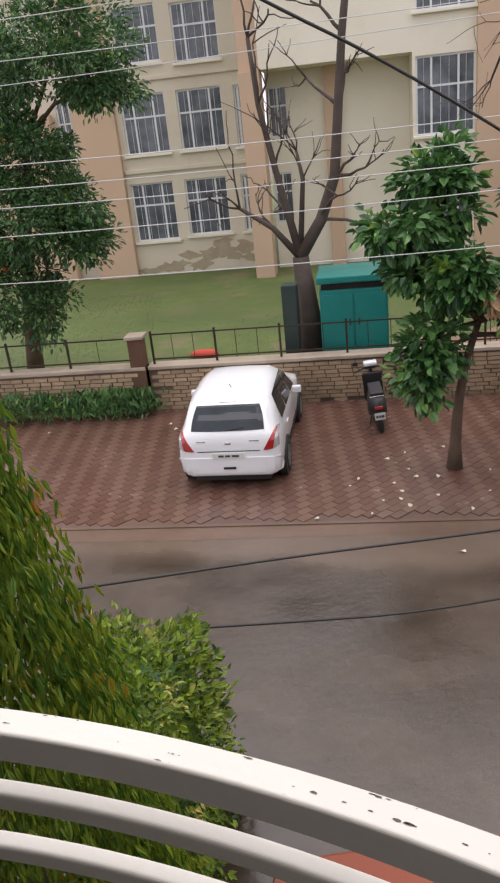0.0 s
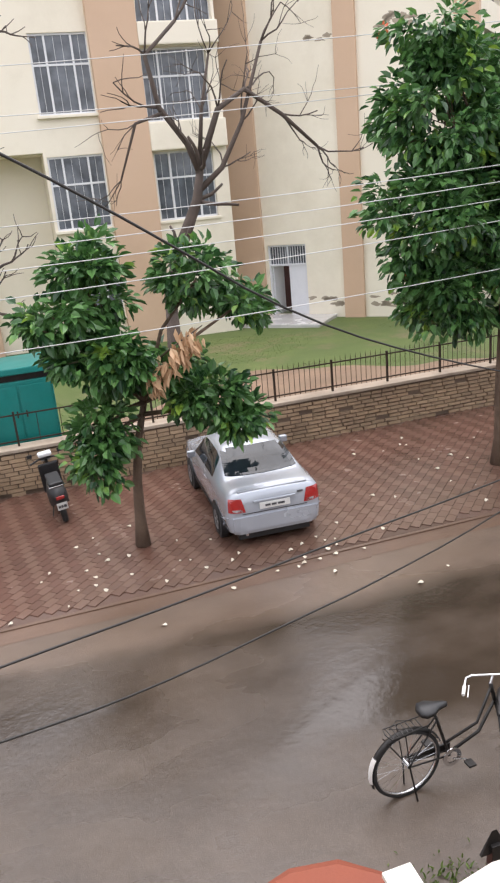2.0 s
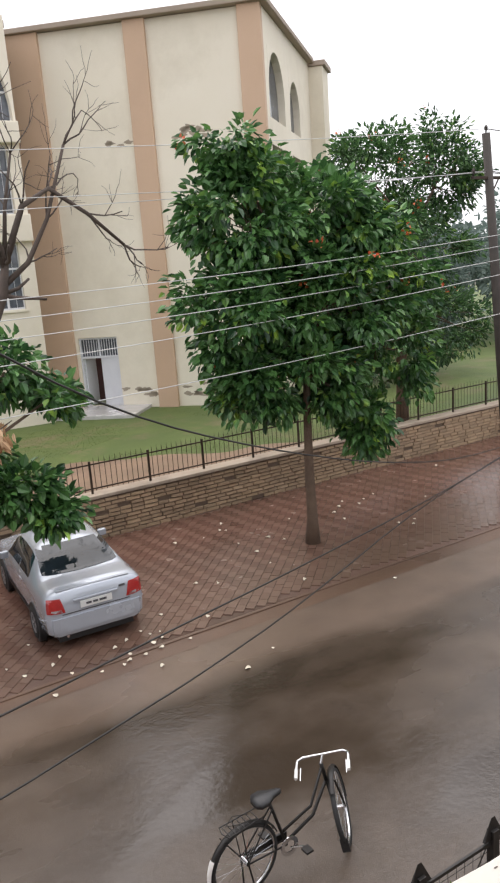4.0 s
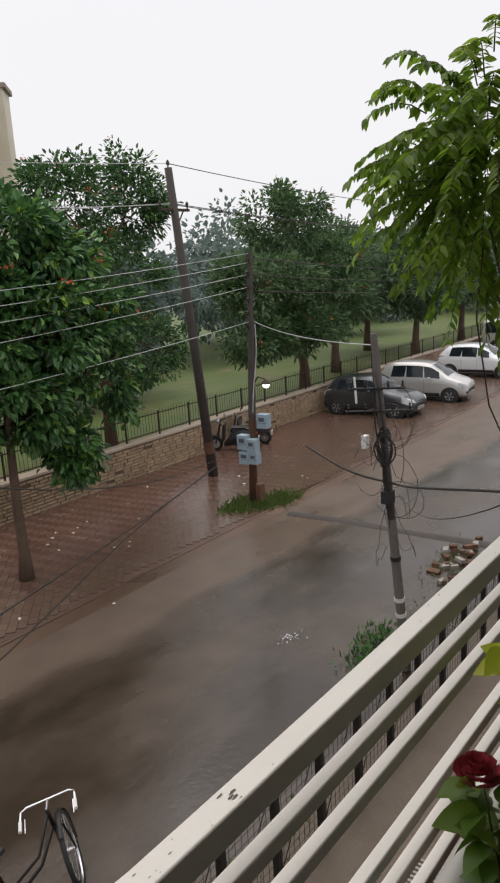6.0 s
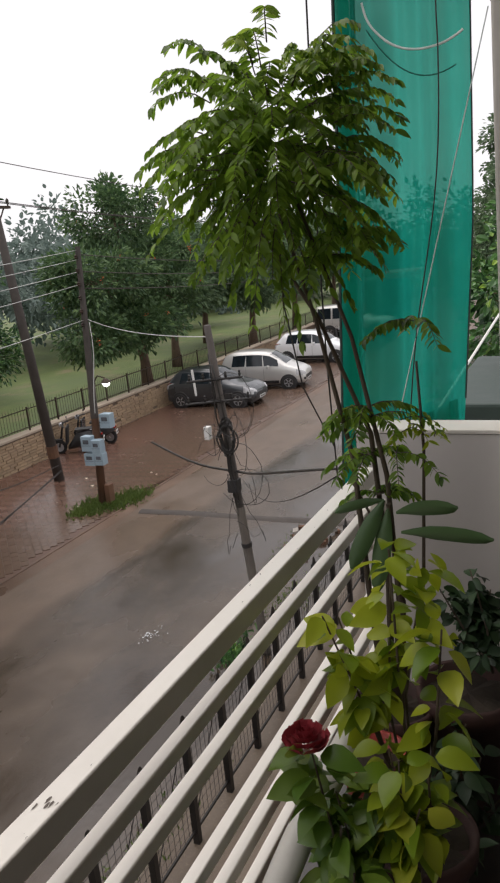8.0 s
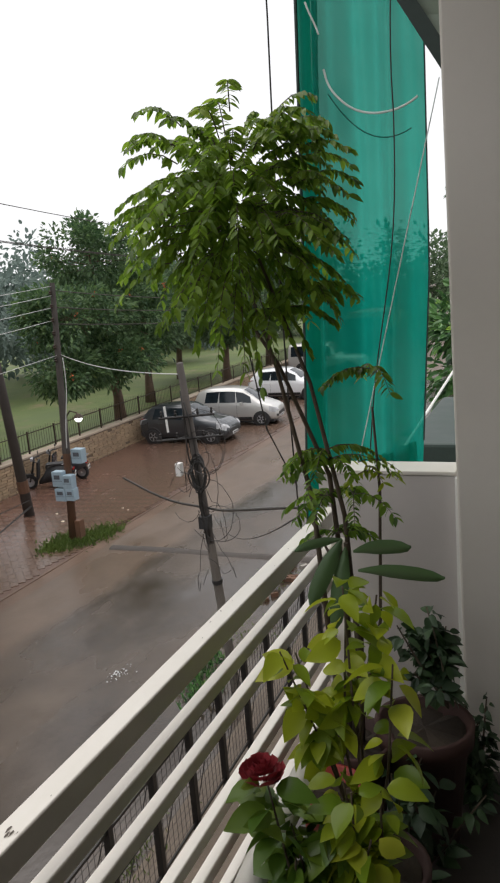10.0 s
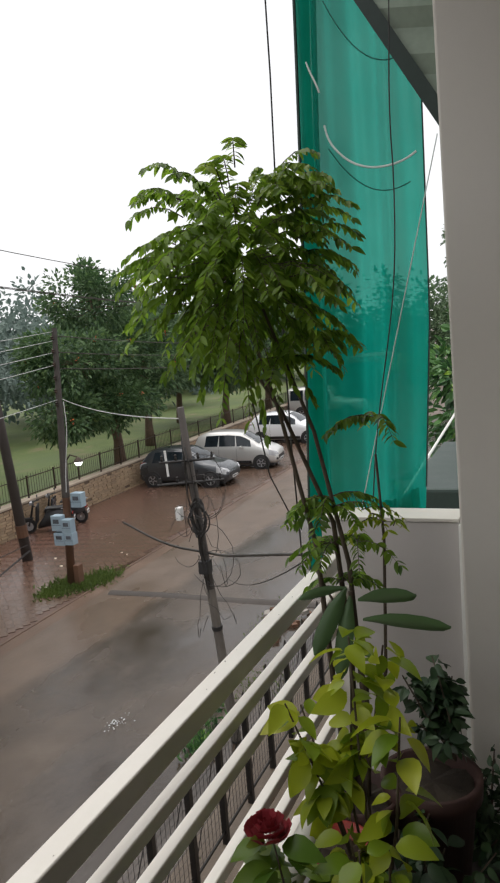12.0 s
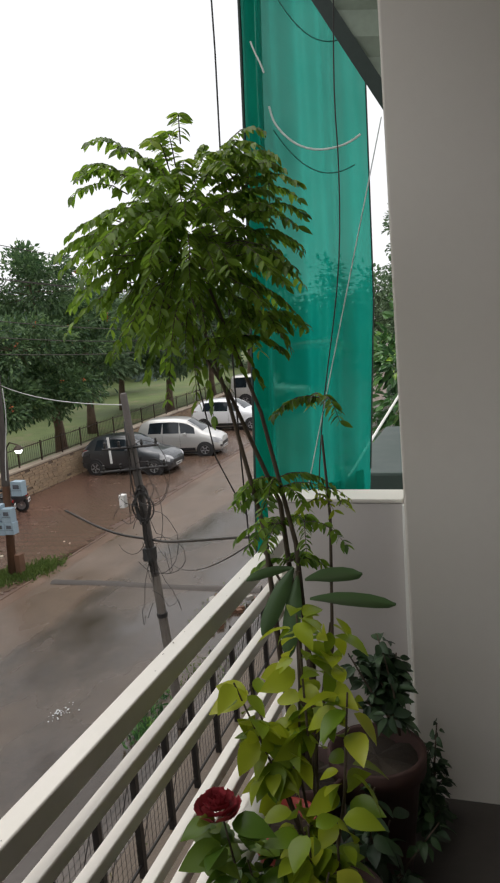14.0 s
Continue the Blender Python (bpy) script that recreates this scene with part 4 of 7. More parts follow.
# two unseen walls close the balcony; their grey keeps bounced light low
tagged(mesh_ob("wall_south", boxed(-0.8, 4.25, -3.42, -3.2, FLOOR_Z - 0.16, 9.0), M_CONC), "unseen house wall behind the balcony, grey to cut bounced light", "wall", kind="structure")
tagged(mesh_ob("wall_west", boxed(-0.82, -0.6, -3.2, -1.44, FLOOR_Z - 0.16, 9.0), M_CONC), "unseen side wall added to the balcony, grey to cut bounced light", "wall", kind="structure")
# unseen slab, added to keep sky light off the balcony's inside
tagged(mesh_ob("ceiling", boxed(-0.6, 4.25, -3.2, -1.0, 7.3, 7.45), M_CONC), "unseen concrete slab added over the balcony to darken it", "ceiling", kind="structure")
tagged(mesh_ob("wall_house_base", boxed(-6, 4.4, -3.6, -3.2, 0, FLOOR_Z - 0.164), M_WALLPAINT), "off-white ground floor wall of the house", "wall", kind="structure")

# ---- green net hung outside the end wall ----
net = thing("shade_net", "tall green shade net hanging in folds beside the balcony", "shade net")
nv, nf, cols, rows = [], [], 60, 40


def net_point(u, z):
    """The hanging cloth: u across it, z its height."""
    h = (z - 5.3) / 3.3
    left, right = -0.648 - 0.12 * h, -1.087 - 0.19 * min(h, 0.2)
    fold = -0.13 * math.exp(-((u - 0.27 - 0.03 * math.sin(z * 1.6)) / 0.045) ** 2) + 0.07 * math.exp(-((u - 0.13) / 0.05) ** 2)
    return (4.62 + fold + 0.04 * math.sin(u * 13 + 0.8 * math.sin(z * 1.3)) + 0.02 * math.sin(u * 31 + z) + 0.05 * u * math.sin(z * 0.9), left + (right - left) * u, z)


for j in range(rows + 1):
    z = 4.95 + (8.6 - 4.95) * j / rows
    for i in range(cols + 1):
        u = i / cols
        q = net_point(u, z)
        nv.append((q[0], q[1], z + (0.42 * max(0, (u - 0.12) / 0.88) ** 0.35 if j == 0 else 0)))
for j in range(rows):
    for i in range(cols):
        k = j * (cols + 1) + i
        nf.append((k, k + 1, k + cols + 2, k + cols + 1))
cloth = raw("cloth", nv, nf, M_NET, net, True)
ov, of = [], []
for j in range(rows + 1):
    z = 5.0 + 3.6 * j / rows
    for i in range(9):
        u = (0.02 + 0.2 * i / 8) * (1 + 0.12 * math.sin(z * 2.1))
        q = net_point(u, z)
        ov.append((q[0] - 0.03 - 0.02 * math.sin(i * 1.4), q[1], z))
for j in range(rows):
    for i in range(8):
        k = j * 9 + i
        of.append((k, k + 1, k + 10, k + 9))
raw("folded_over_edge", ov, of, M_NET, net, True)
part("rolled_hem", tube(bmesh.new(), [net_point(0, z) for z in np.linspace(4.95, 8.6, 24)], 0.006, 6), M_AWN, net, "dark rolled hem of the net")
part("side_hem", tube(bmesh.new(), [net_point(1, z) for z in np.linspace(5.37, 8.6, 24)], 0.003, 6), M_AWN, net)
seam = bmesh.new()
tube(seam, smoothed([(4.48, y_, z_) for y_, z_ in ((-0.835, 6.59), (-0.845, 6.545), (-0.87, 6.505), (-0.92, 6.458), (-0.985, 6.434), (-1.056, 6.436), (-1.1, 6.45), (-1.125, 6.465))]), 0.0034, 6)
tube(seam, smoothed([(4.47, y_, z_) for y_, z_ in ((-0.79, 6.79), (-0.8, 6.76), (-0.82, 6.715), (-0.828, 6.69))]), 0.003, 6)
part("seam_cord", seam, M_ROPE, net, "pale cord sewn across the net")
# seam shadows on the net, drawn as thin darker tubes
for y0, z0, deep in ((-0.85, 6.97, 0.26), (-0.84, 6.52, 0.2)):
    shadow_line = [(4.5, y0 - 0.26 * u, z0 - deep * (1 - (1 - u) ** 2.2) + 0.06 * u * u) for u in (k / 14 for k in range(15))]
    part("seam_shadow", tube(bmesh.new(), shadow_line, 0.0022, 5), M_SEAMSHADE, net, "thin darker green line drawn as a seam's shadow")
cable = bmesh.new()
tube(cable, [(4.3, -1.09 + 0.008 * math.sin(z * 7) + 0.12 * max(0.0, (6.4 - z)) ** 1.3, z) for z in np.linspace(5.36, 8.8, 44)], 0.002, 6)
tagged(mesh_ob("hanging_wire", cable, M_WIRE, smooth=True), "thin black wire hanging in front of the net", "wire")
cord = bmesh.new()
tube(cord, [(4.3, -0.93 - 0.285 * k / 10, 5.366 + 1.1 * k / 10) for k in range(11)], 0.0018, 6)
tagged(mesh_ob("tie_rope", cord, M_ROPE, smooth=True), "pale nylon rope tied beside the net", "rope")
cable = bmesh.new()
tube(cable, [(4.0, -0.82 + 0.01 * math.sin(k), 5.26 + 3.4 * k / 10) for k in range(11)], 0.0025, 6)
tagged(mesh_ob("drop_cable", cable, M_WIRE, smooth=True), "black drop cable hanging from the roof", "cable")

awn = thing("awning", "dark green edged sheet awning of the next house", "awning")
AE = Vector((4.455, -1.169, 6.616)), Vector((4.455, -1.029, 6.855))
ad = (AE[1] - AE[0]).normalized()
e0, e1 = AE[0] - ad * 0.4, AE[1] + ad * 1.4
bm = bmesh.new()
for w0, w1, z0, z1 in ((0, -0.06, -0.04, 0.05),):
    a = [bm.verts.new(e0 + Vector((dx, 0, dz))) for dx, dz in ((w0, z0), (w1 + 0.1, z0), (w1 + 0.1, z1), (w0, z1))]
    b = [bm.verts.new(e1 + Vector((dx, 0, dz))) for dx, dz in ((w0, z0), (w1 + 0.1, z0), (w1 + 0.1, z1), (w0, z1))]
    bm.faces.new(a)
    bm.faces.new(b[::-1])
    for k in range(4):
        bm.faces.new((a[k], b[k], b[(k + 1) % 4], a[(k + 1) % 4]))
part("edge_beam", bm, M_AWN, awn)
bm = bmesh.new()
n = 24
rows_ = []
for i in range(n + 1):
    p = e0.lerp(e1, i / n)
    rows_.append([bm.verts.new((p.x + 0.01 + 0.015 * (i % 2), p.y - 1.6 * t, p.z + 0.03 + 0.012 * (i % 2) - 0.25 * t)) for t in (0, 0.5, 1)])
for a, b in zip(rows_, rows_[1:]):
    for k in range(2):
        bm.faces.new((a[k], b[k], b[k + 1], a[k + 1]))
part("corrugated_sheet", bm, M_AWNSHEET, awn)


# ---- pots and plants on the balcony ----
def pot(name, label, x, y, r, h, material, z=FLOOR_Z):
    t = thing(name, label, "flower pot", pose(x, y, z))
    part("pot_body", lathe(bmesh.new(), [(0.001, 0.0), (r * 0.7, 0.0), (r * 0.95, h * 0.85), (r * 1.08, h * 0.86), (r * 1.1, h), (r * 0.98, h), (r * 0.93, h * 0.9), (0.001, h * 0.9)], 28), material, t, smooth=True)
    bm = bmesh.new()
    rr = [bm.verts.new((r * 0.92 * math.cos(a), r * 0.92 * math.sin(a), h * 0.92 + 0.01 * math.sin(a * 5))) for a in (2 * math.pi * k / 16 for k in range(16))]
    c = bm.verts.new((0, 0, h * 0.95))
    for k in range(16):
        bm.faces.new((rr[k], rr[(k + 1) % 16], c))
    part("soil", bm, M_SOIL, t)
    return t


pot("flower_pot", "large dark terracotta pot with a rolled rim", 3.9, -1.18, 0.125, 0.37, M_TERRA)
pot("flower_pot", "red plastic pot among the leaves", 3.5, -1.03, 0.075, 0.42, M_REDPOT)
pot("flower_pot", "dark terracotta pot under the curry leaf plant", 3.82, -1.0, 0.1, 0.34, M_TERRA)
pot("flower_pot", "dark terracotta pot of the rose", 3.2, -1.08, 0.11, 0.24, M_TERRA)
pot("flower_pot", "dark terracotta pot of a lime green shrub", 3.42, -1.14, 0.12, 0.3, M_TERRA)

pipe = bmesh.new()
tube(pipe, smoothed([(2.45, -0.9, 4.385), (2.8, -0.915, 4.56), (3.13, -0.935, 4.74), (3.4, -1.01, 4.876), (3.46, -1.03, 4.91)]), 0.031, 16)
tagged(mesh_ob("plastic_pipe", pipe, M_WHITEPIPE, smooth=True), "stained white plastic pipe leaning along the railing", "pipe")

rngv = np.random.default_rng(21)
curry = thing("curry_leaf_plant", "tall curry leaf plant with feathery leaves on thin stems", "plant")
stems = [[(3.82, -1.0, 4.66), (3.8, -1.03, 5.0), (3.78, -1.02, 5.35), (3.72, -0.97, 5.7), (3.62, -0.9, 6.0)],
         [(3.83, -0.99, 4.66), (3.82, -1.0, 5.1), (3.8, -0.98, 5.45), (3.7, -0.9, 5.75), (3.62, -0.78, 6.0)],
         [(3.81, -1.01, 4.66), (3.82, -1.09, 5.05), (3.84, -1.1, 5.4), (3.84, -1.09, 5.62)]]
stems += [[(3.8, -0.98, 4.66), (3.77, -0.96, 5.05), (3.74, -0.95, 5.4), (3.68, -0.9, 5.75), (3.6, -0.86, 6.0)],
          [(3.84, -1.02, 4.66), (3.81, -1.04, 5.0), (3.77, -1.0, 5.2), (3.75, -0.94, 5.34)]]
for s in stems:
    part("stem", tube(bmesh.new(), s, [0.0055 - 0.0008 * k for k in range(len(s))] if s[-1][2] < 5.7 else [0.0095 - 0.0015 * k for k in range(len(s))], 8), M_STEM, curry, smooth=True)


def fronds(name, heads, parent, material, length, leaflet, count, rng):
    """Feathery leaves: rows of leaflets on drooping midribs that start at the heads."""
    c, d, ribs = [], [], bmesh.new()
    for h, out in heads:
        h, out = np.array(h), np.array(out)
        ln = length * rng.uniform(0.75, 1.2)
        sag = 0.7
        mid = [h + out * ln * u + np.array([0, 0, 0.2 * ln * u - sag * ln * u * u]) for u in np.linspace(0, 1, 5)]
        tube(ribs, mid, [0.0016, 0.0014, 0.0012, 0.001, 0.0006], 4)
        side = np.cross(out, (0, 0, 1.0))
        side /= np.linalg.norm(side) + 1e-9
        for u in np.linspace(0.12, 1.0, count):
            p = h + out * ln * u + np.array([0, 0, 0.2 * ln * u - sag * ln * u * u])
            for sgn in (-1, 1):
                c.append(p)
                d.append(sgn * side + 0.55 * out + rng.normal(0, 0.08, 3) - np.array([0, 0, 0.75]))
    tagged(part("frond_core", ribs, M_STEM, parent), kind="stuff")
    return tagged(soft_leaves(name, c, d, leaflet, material, parent, rng, 0.38, 0.1, 0.12, 0.25), kind="stuff")


heads = []
for _ in range(270):
    v = rngv.normal(0, 1, 3)
    v /= np.linalg.norm(v)
    p = np.array([3.62, -0.85, 6.13]) + v * (0.14, 0.18, 0.2) * rngv.uniform(0.25, 1.1)
    o = np.array([v[0], v[1], v[2] * 0.55 + 0.22])
    heads.append((p, o / np.linalg.norm(o)))
for p, k in (((3.8, -1.1, 5.72), 4), ((3.79, -0.98, 5.52), 5), ((3.7, -0.99, 5.93), 12), ((3.66, -0.93, 5.88), 8), ((3.8, -1.04, 5.4), 4), ((3.77, -0.99, 5.5), 6), ((3.78, -0.98, 5.4), 7), ((3.78, -1.0, 5.3), 5)):
    for i in range(k):
        a = rngv.uniform(0, 6.28)
        heads.append((np.array(p), np.array([math.cos(a), math.sin(a), 0.25])))
fronds("leaves", heads, curry, M_CURRY, 0.13, 0.029, 13, rngv)
fronds("young_leaves", [(np.array([3.82, -1.13 + 0.02 * k, 5.44 + 0.01 * k]), np.array([math.cos(k * 1.3), math.sin(k * 1.3), 0.2])) for k in range(6)], curry, M_LIME, 0.09, 0.024, 6, rngv)


def leafy(name, label, root, tips, material, leaf, per, spread, width=0.6, droop=0.35, start=0.45, stem_r=0.004, rng=rngv):
    """A potted plant: stems to the given tips, leaves whorled along their upper halves."""
    t = thing(name, label, "plant")
    st, c, d = bmesh.new(), [], []
    for tip in tips:
        a, b = Vector(root), Vector(tip)
        mid = a.lerp(b, 0.5) + Vector((rng.normal(0, 0.015), rng.normal(0, 0.015), 0.02))
        tube(st, [a, mid, b], [stem_r, stem_r * 0.8, stem_r * 0.5], 6)
        for _ in range(per):
            u = rng.uniform(start, 1.02)
            p = a.lerp(mid, u * 2) if u < 0.5 else mid.lerp(b, u * 2 - 1)
            an = rng.uniform(0, 6.28)
            o = np.array([math.cos(an), math.sin(an), rng.uniform(-0.1, 0.5)])
            c.append(np.array(p) + o * spread * 0.3)
            d.append(o)
    part("stem", st, M_STEM, t)
    tagged(soft_leaves("leaves", c, d, leaf, material, t, rng, width, droop, 0.3, 0.45), kind="stuff")
    return t


leafy("lime_shrub", "potted shrub with broad lime green leaves", (3.42, -1.14, 4.62), [(3.4, -1.0, 5.16), (3.36, -0.98, 5.18), (3.38, -1.12, 5.33), (3.42, -1.18, 5.3), (3.36, -1.22, 5.18), (3.46, -1.1, 5.24)], M_LIME, 0.068, 26, 0.055, 0.6, 0.3, 0.5)
leafy("rose_bush", "potted rose bush with broad green leaves", (3.2, -1.08, 4.58), [(3.17, -1.01, 5.0), (3.2, -1.04, 4.9), (3.22, -1.12, 4.92), (3.16, -1.06, 4.86), (3.28, -1.14, 4.9), (3.1, -1.1, 4.82), (3.26, -1.1, 4.84)], M_POTLEAF, 0.064, 30, 0.06, 0.68)
leafy("lime_shrub", "low potted shrub with yellow-green leaves", (3.25, -1.16, 4.58), [(3.22, -1.16, 4.98), (3.28, -1.2, 4.96), (3.2, -1.2, 4.9), (3.3, -1.12, 4.94)], M_LIME, 0.066, 22, 0.05, 0.68)
# next three plants: corner shade is in their leaf colour
leafy("shade_toned_shrub", "bushy plant beside the end wall, corner shade in its leaf colour", (3.95, -1.24, 4.74), [(4.0 + rngv.normal(0, 0.06), -1.17 + rngv.normal(0, 0.035), rngv.uniform(4.84, 4.98)) for _ in range(14)], M_SHADELEAF, 0.048, 24, 0.04, 0.55)
leafy("trailing_plant", "trailing plant in the corner by the wall, shade in its leaf colour", (4.08, -1.3, 4.36), [(4.12 + rngv.normal(0, 0.05), -1.3 + rngv.normal(0, 0.06), rngv.uniform(4.42, 4.7)) for _ in range(18)], M_SHADELEAF, 0.042, 22, 0.05, 0.5, 0.5, 0.2)
leafy("shade_toned_shrub", "low plant among the pots, shade in its leaf colour", (3.66, -1.16, 4.36), [(3.64 + rngv.normal(0, 0.08), -1.2 + rngv.normal(0, 0.07), rngv.uniform(4.5, 4.72)) for _ in range(14)], M_SHADELEAF, 0.055, 16, 0.05, 0.55, 0.4, 0.3)
rose = thing("rose_flower", "deep red rose bloom, fading and wet", "flower")
for ring, (r, n_, z) in enumerate(((0.005, 5, 0.011), (0.012, 8, 0.011), (0.02, 10, 0.006), (0.028, 12, -0.001), (0.035, 13, -0.008))):
    for k in range(n_):
        a = 2 * math.pi * k / n_ + ring * 0.5 + rngv.normal(0, 0.25)
        bm = bmesh.new()
        c, o = Vector((3.17, -1.0, 5.03 + z)), Vector((math.cos(a), math.sin(a), 0))
        s = Vector((-o.y, o.x, 0))
        w, h = rngv.uniform(0.009, 0.015) + 0.001 * ring, rngv.uniform(0.014, 0.03)
        pts = [c + o * r * 0.3 - Vector((0, 0, 0.012)), c + o * r + s * w, c + o * (r * 1.25) + s * w * 0.7 + Vector((0, 0, h * 0.6)), c + o * (r * 1.3) - s * w * 0.7 + Vector((0, 0, h * rngv.uniform(0.4, 0.7))), c + o * r - s * w]
        bm.faces.new([bm.verts.new(p) for p in pts])
        part("petal", bm, M_FLOWER, rose)
succ = thing("succulent", "succulent with long thick scalloped leaves", "plant")
for a, b, w in (((3.74, -1.05, 5.27), (3.7, -1.2, 5.325), 0.045), ((3.74, -1.06, 5.22), (3.68, -1.28, 5.26), 0.045), ((3.74, -1.02, 5.3), (3.68, -0.945, 5.16), 0.045), ((3.74, -1.03, 5.28), (3.7, -1.0, 5.09), 0.045), ((3.74, -1.02, 5.3), (3.72, -0.9, 5.29), 0.03)):
    a, b = Vector(a), Vector(b)
    d = (b - a).normalized()
    s = d.cross(Vector((1, 0, 0.3))).normalized()
    up = s.cross(d)
    bm = bmesh.new()
    top, bot = [], []
    prof = [(0, 0.15), (0.15, 0.5), (0.35, 0.9), (0.55, 1.0), (0.75, 0.95), (0.9, 0.7), (1.0, 0.15)]
    for u, f in prof:
        q = a.lerp(b, u) - Vector((0, 0, 0.02 * u * u))
        top.append([bm.verts.new(q + s * w * f * t / 2 + up * 0.004 * (1 - t * t)) for t in (-1, -0.4, 0.4, 1)])
        bot.append([bm.verts.new(q + s * w * f * t / 2 - up * 0.005 * (1 - t * t) - up * 0.001) for t in (-1, -0.4, 0.4, 1)])
    for g, flip in ((top, False), (bot, True)):
        for r0, r1 in zip(g, g[1:]):
            for k in range(3):
                q = (r0[k], r1[k], r1[k + 1], r0[k + 1])
                bm.faces.new(q[::-1] if flip else q)
    part("leaf", bm, M_SUCC, succ, smooth=True)
part("stem", tube(bmesh.new(), [(3.82, -1.02, 4.66), (3.78, -1.04, 5.0), (3.74, -1.03, 5.29)], 0.006, 8), M_STEM, succ)


# ---- trees ----
def tree(name, label, trunk, r0, lobes, leaf, per, leafmat, barkmat, seed, droop=0.45, blossoms=0, limb_r=0.35, clump=0.45, width=0.45):
    """A tree: a tapered trunk through the given points, limbs to clumps of leaves that fill the lobes (x, y, z, rx, ry, rz, clumps)."""
    rng = np.random.default_rng(seed)
    t = thing(name, label, "tree")
    n = len(trunk)
    part("trunk", tube(bmesh.new(), trunk, [r0 * (1.25 if k == 0 else 1 - 0.55 * k / (n - 1)) for k in range(n)], 12), barkmat, t, smooth=True)
    top = Vector(trunk[-1])
    c, d, fl = [], [], []
    for lx, ly, lz, rx, ry, rz, cnt in lobes:
        lc = Vector((lx, ly, lz))
        root = top if lc.z > top.z - 0.3 else Vector(trunk[-2]).lerp(top, 0.7)
        mid = root.lerp(lc, 0.5) + Vector((rng.normal(0, 0.12), rng.normal(0, 0.12), 0.15))
        limbs = bmesh.new()
        tube(limbs, [root, mid, lc], [r0 * limb_r, r0 * limb_r * 0.7, r0 * limb_r * 0.4], 7)
        for _ in range(cnt):
            v = rng.normal(0, 1, 3)
            v /= np.linalg.norm(v)
            q = np.array(lc) + v * (rx, ry, rz) * rng.uniform(0.35, 1.0) ** 0.6
            if rng.random() < 0.35:
                tube(limbs, [mid.lerp(lc, rng.uniform(0.3, 1)), Vector(q)], [r0 * limb_r * 0.3, 0.006], 5)
            k = max(4, int(per * rng.uniform(0.6, 1.4)))
            o = rng.normal(0, 1, (k, 3))
            o /= np.linalg.norm(o, axis=1, keepdims=True)
            c.append(q + o * clump * rng.uniform(0.25, 1.0, (k, 1)) * (1, 1, 0.75))
            d.append(o + v * 0.6)
            if blossoms and rng.random() < blossoms and v[2] > -0.1:
                fl.append(q + v * clump * 0.8)
        part("limb", limbs, barkmat, t, smooth=True)
    leaf_cloud("crown", np.concatenate(c), np.concatenate(d), leaf, leafmat, t, rng, width, droop)
    if fl:
        fc = np.concatenate([f + rng.normal(0, 0.06, (7, 3)) for f in fl])
        leaf_cloud("blossoms", fc, rng.normal(0, 1, fc.shape), 0.075, M_ORANGE, t, rng, 0.8, 0.0)
    return t


tree("street_tree", "young street tree with broad bright leaves and a brown trunk", [(3.4, 10.95, 0), (3.41, 10.95, 0.5), (3.45, 10.93, 1.2), (3.55, 10.92, 1.9), (3.75, 10.9, 2.6)], 0.115,
     [(3.1, 10.9, 4.5, 0.45, 0.5, 0.8, 14), (3.3, 10.7, 3.5, 0.8, 0.7, 0.5, 18), (2.5, 10.7, 4.2, 0.5, 0.5, 0.3, 8), (4.9, 11.0, 4.5, 0.6, 0.6, 0.55, 14), (5.5, 10.8, 4.0, 0.45, 0.5, 0.25, 6),
      (2.95, 10.6, 2.3, 0.36, 0.45, 0.42, 10), (2.8, 10.5, 1.75, 0.22, 0.3, 0.25, 4), (4.75, 10.6, 2.62, 0.65, 0.45, 0.32, 13), (5.25, 10.5, 2.2, 0.35, 0.35, 0.2, 6), (4.0, 10.9, 3.3, 0.8, 0.7, 0.5, 14)],
     0.185, 66, M_LEAF_B, M_BARK, 1, 0.45, 0, 0.4, 0.36, 0.62)
tree("street_tree", "dense dark green street tree with orange blossoms", [(10.83, 11.1, 0), (10.85, 11.1, 0.6), (10.83, 11.1, 1.6), (10.86, 11.1, 2.9), (10.9, 11.1, 4.0)], 0.135,
     [(10.6, 11.1, 3.6, 1.6, 1.3, 0.9, 46), (9.4, 11.0, 5.0, 1.2, 1.2, 1.1, 36), (11.4, 11.0, 5.2, 1.7, 1.5, 1.2, 56), (12.9, 11.2, 5.0, 1.2, 1.2, 1.4, 34), (9.7, 11.2, 6.8, 1.2, 1.2, 1.1, 36), (9.6, 11.2, 8.0, 0.6, 0.6, 0.6, 12),
      (11.3, 11.2, 6.7, 1.5, 1.4, 0.8, 40), (12.7, 11.2, 6.2, 1.0, 1.0, 0.8, 20), (12.4, 11.0, 2.5, 0.5, 0.6, 0.7, 12), (9.5, 11.0, 3.6, 0.7, 0.8, 0.7, 14), (13.6, 11.4, 3.8, 0.9, 0.9, 1.2, 20)],
     0.19, 72, M_LEAF_B, M_BARK, 2, 0.55, 0.08, 0.3, 0.44, 0.6)
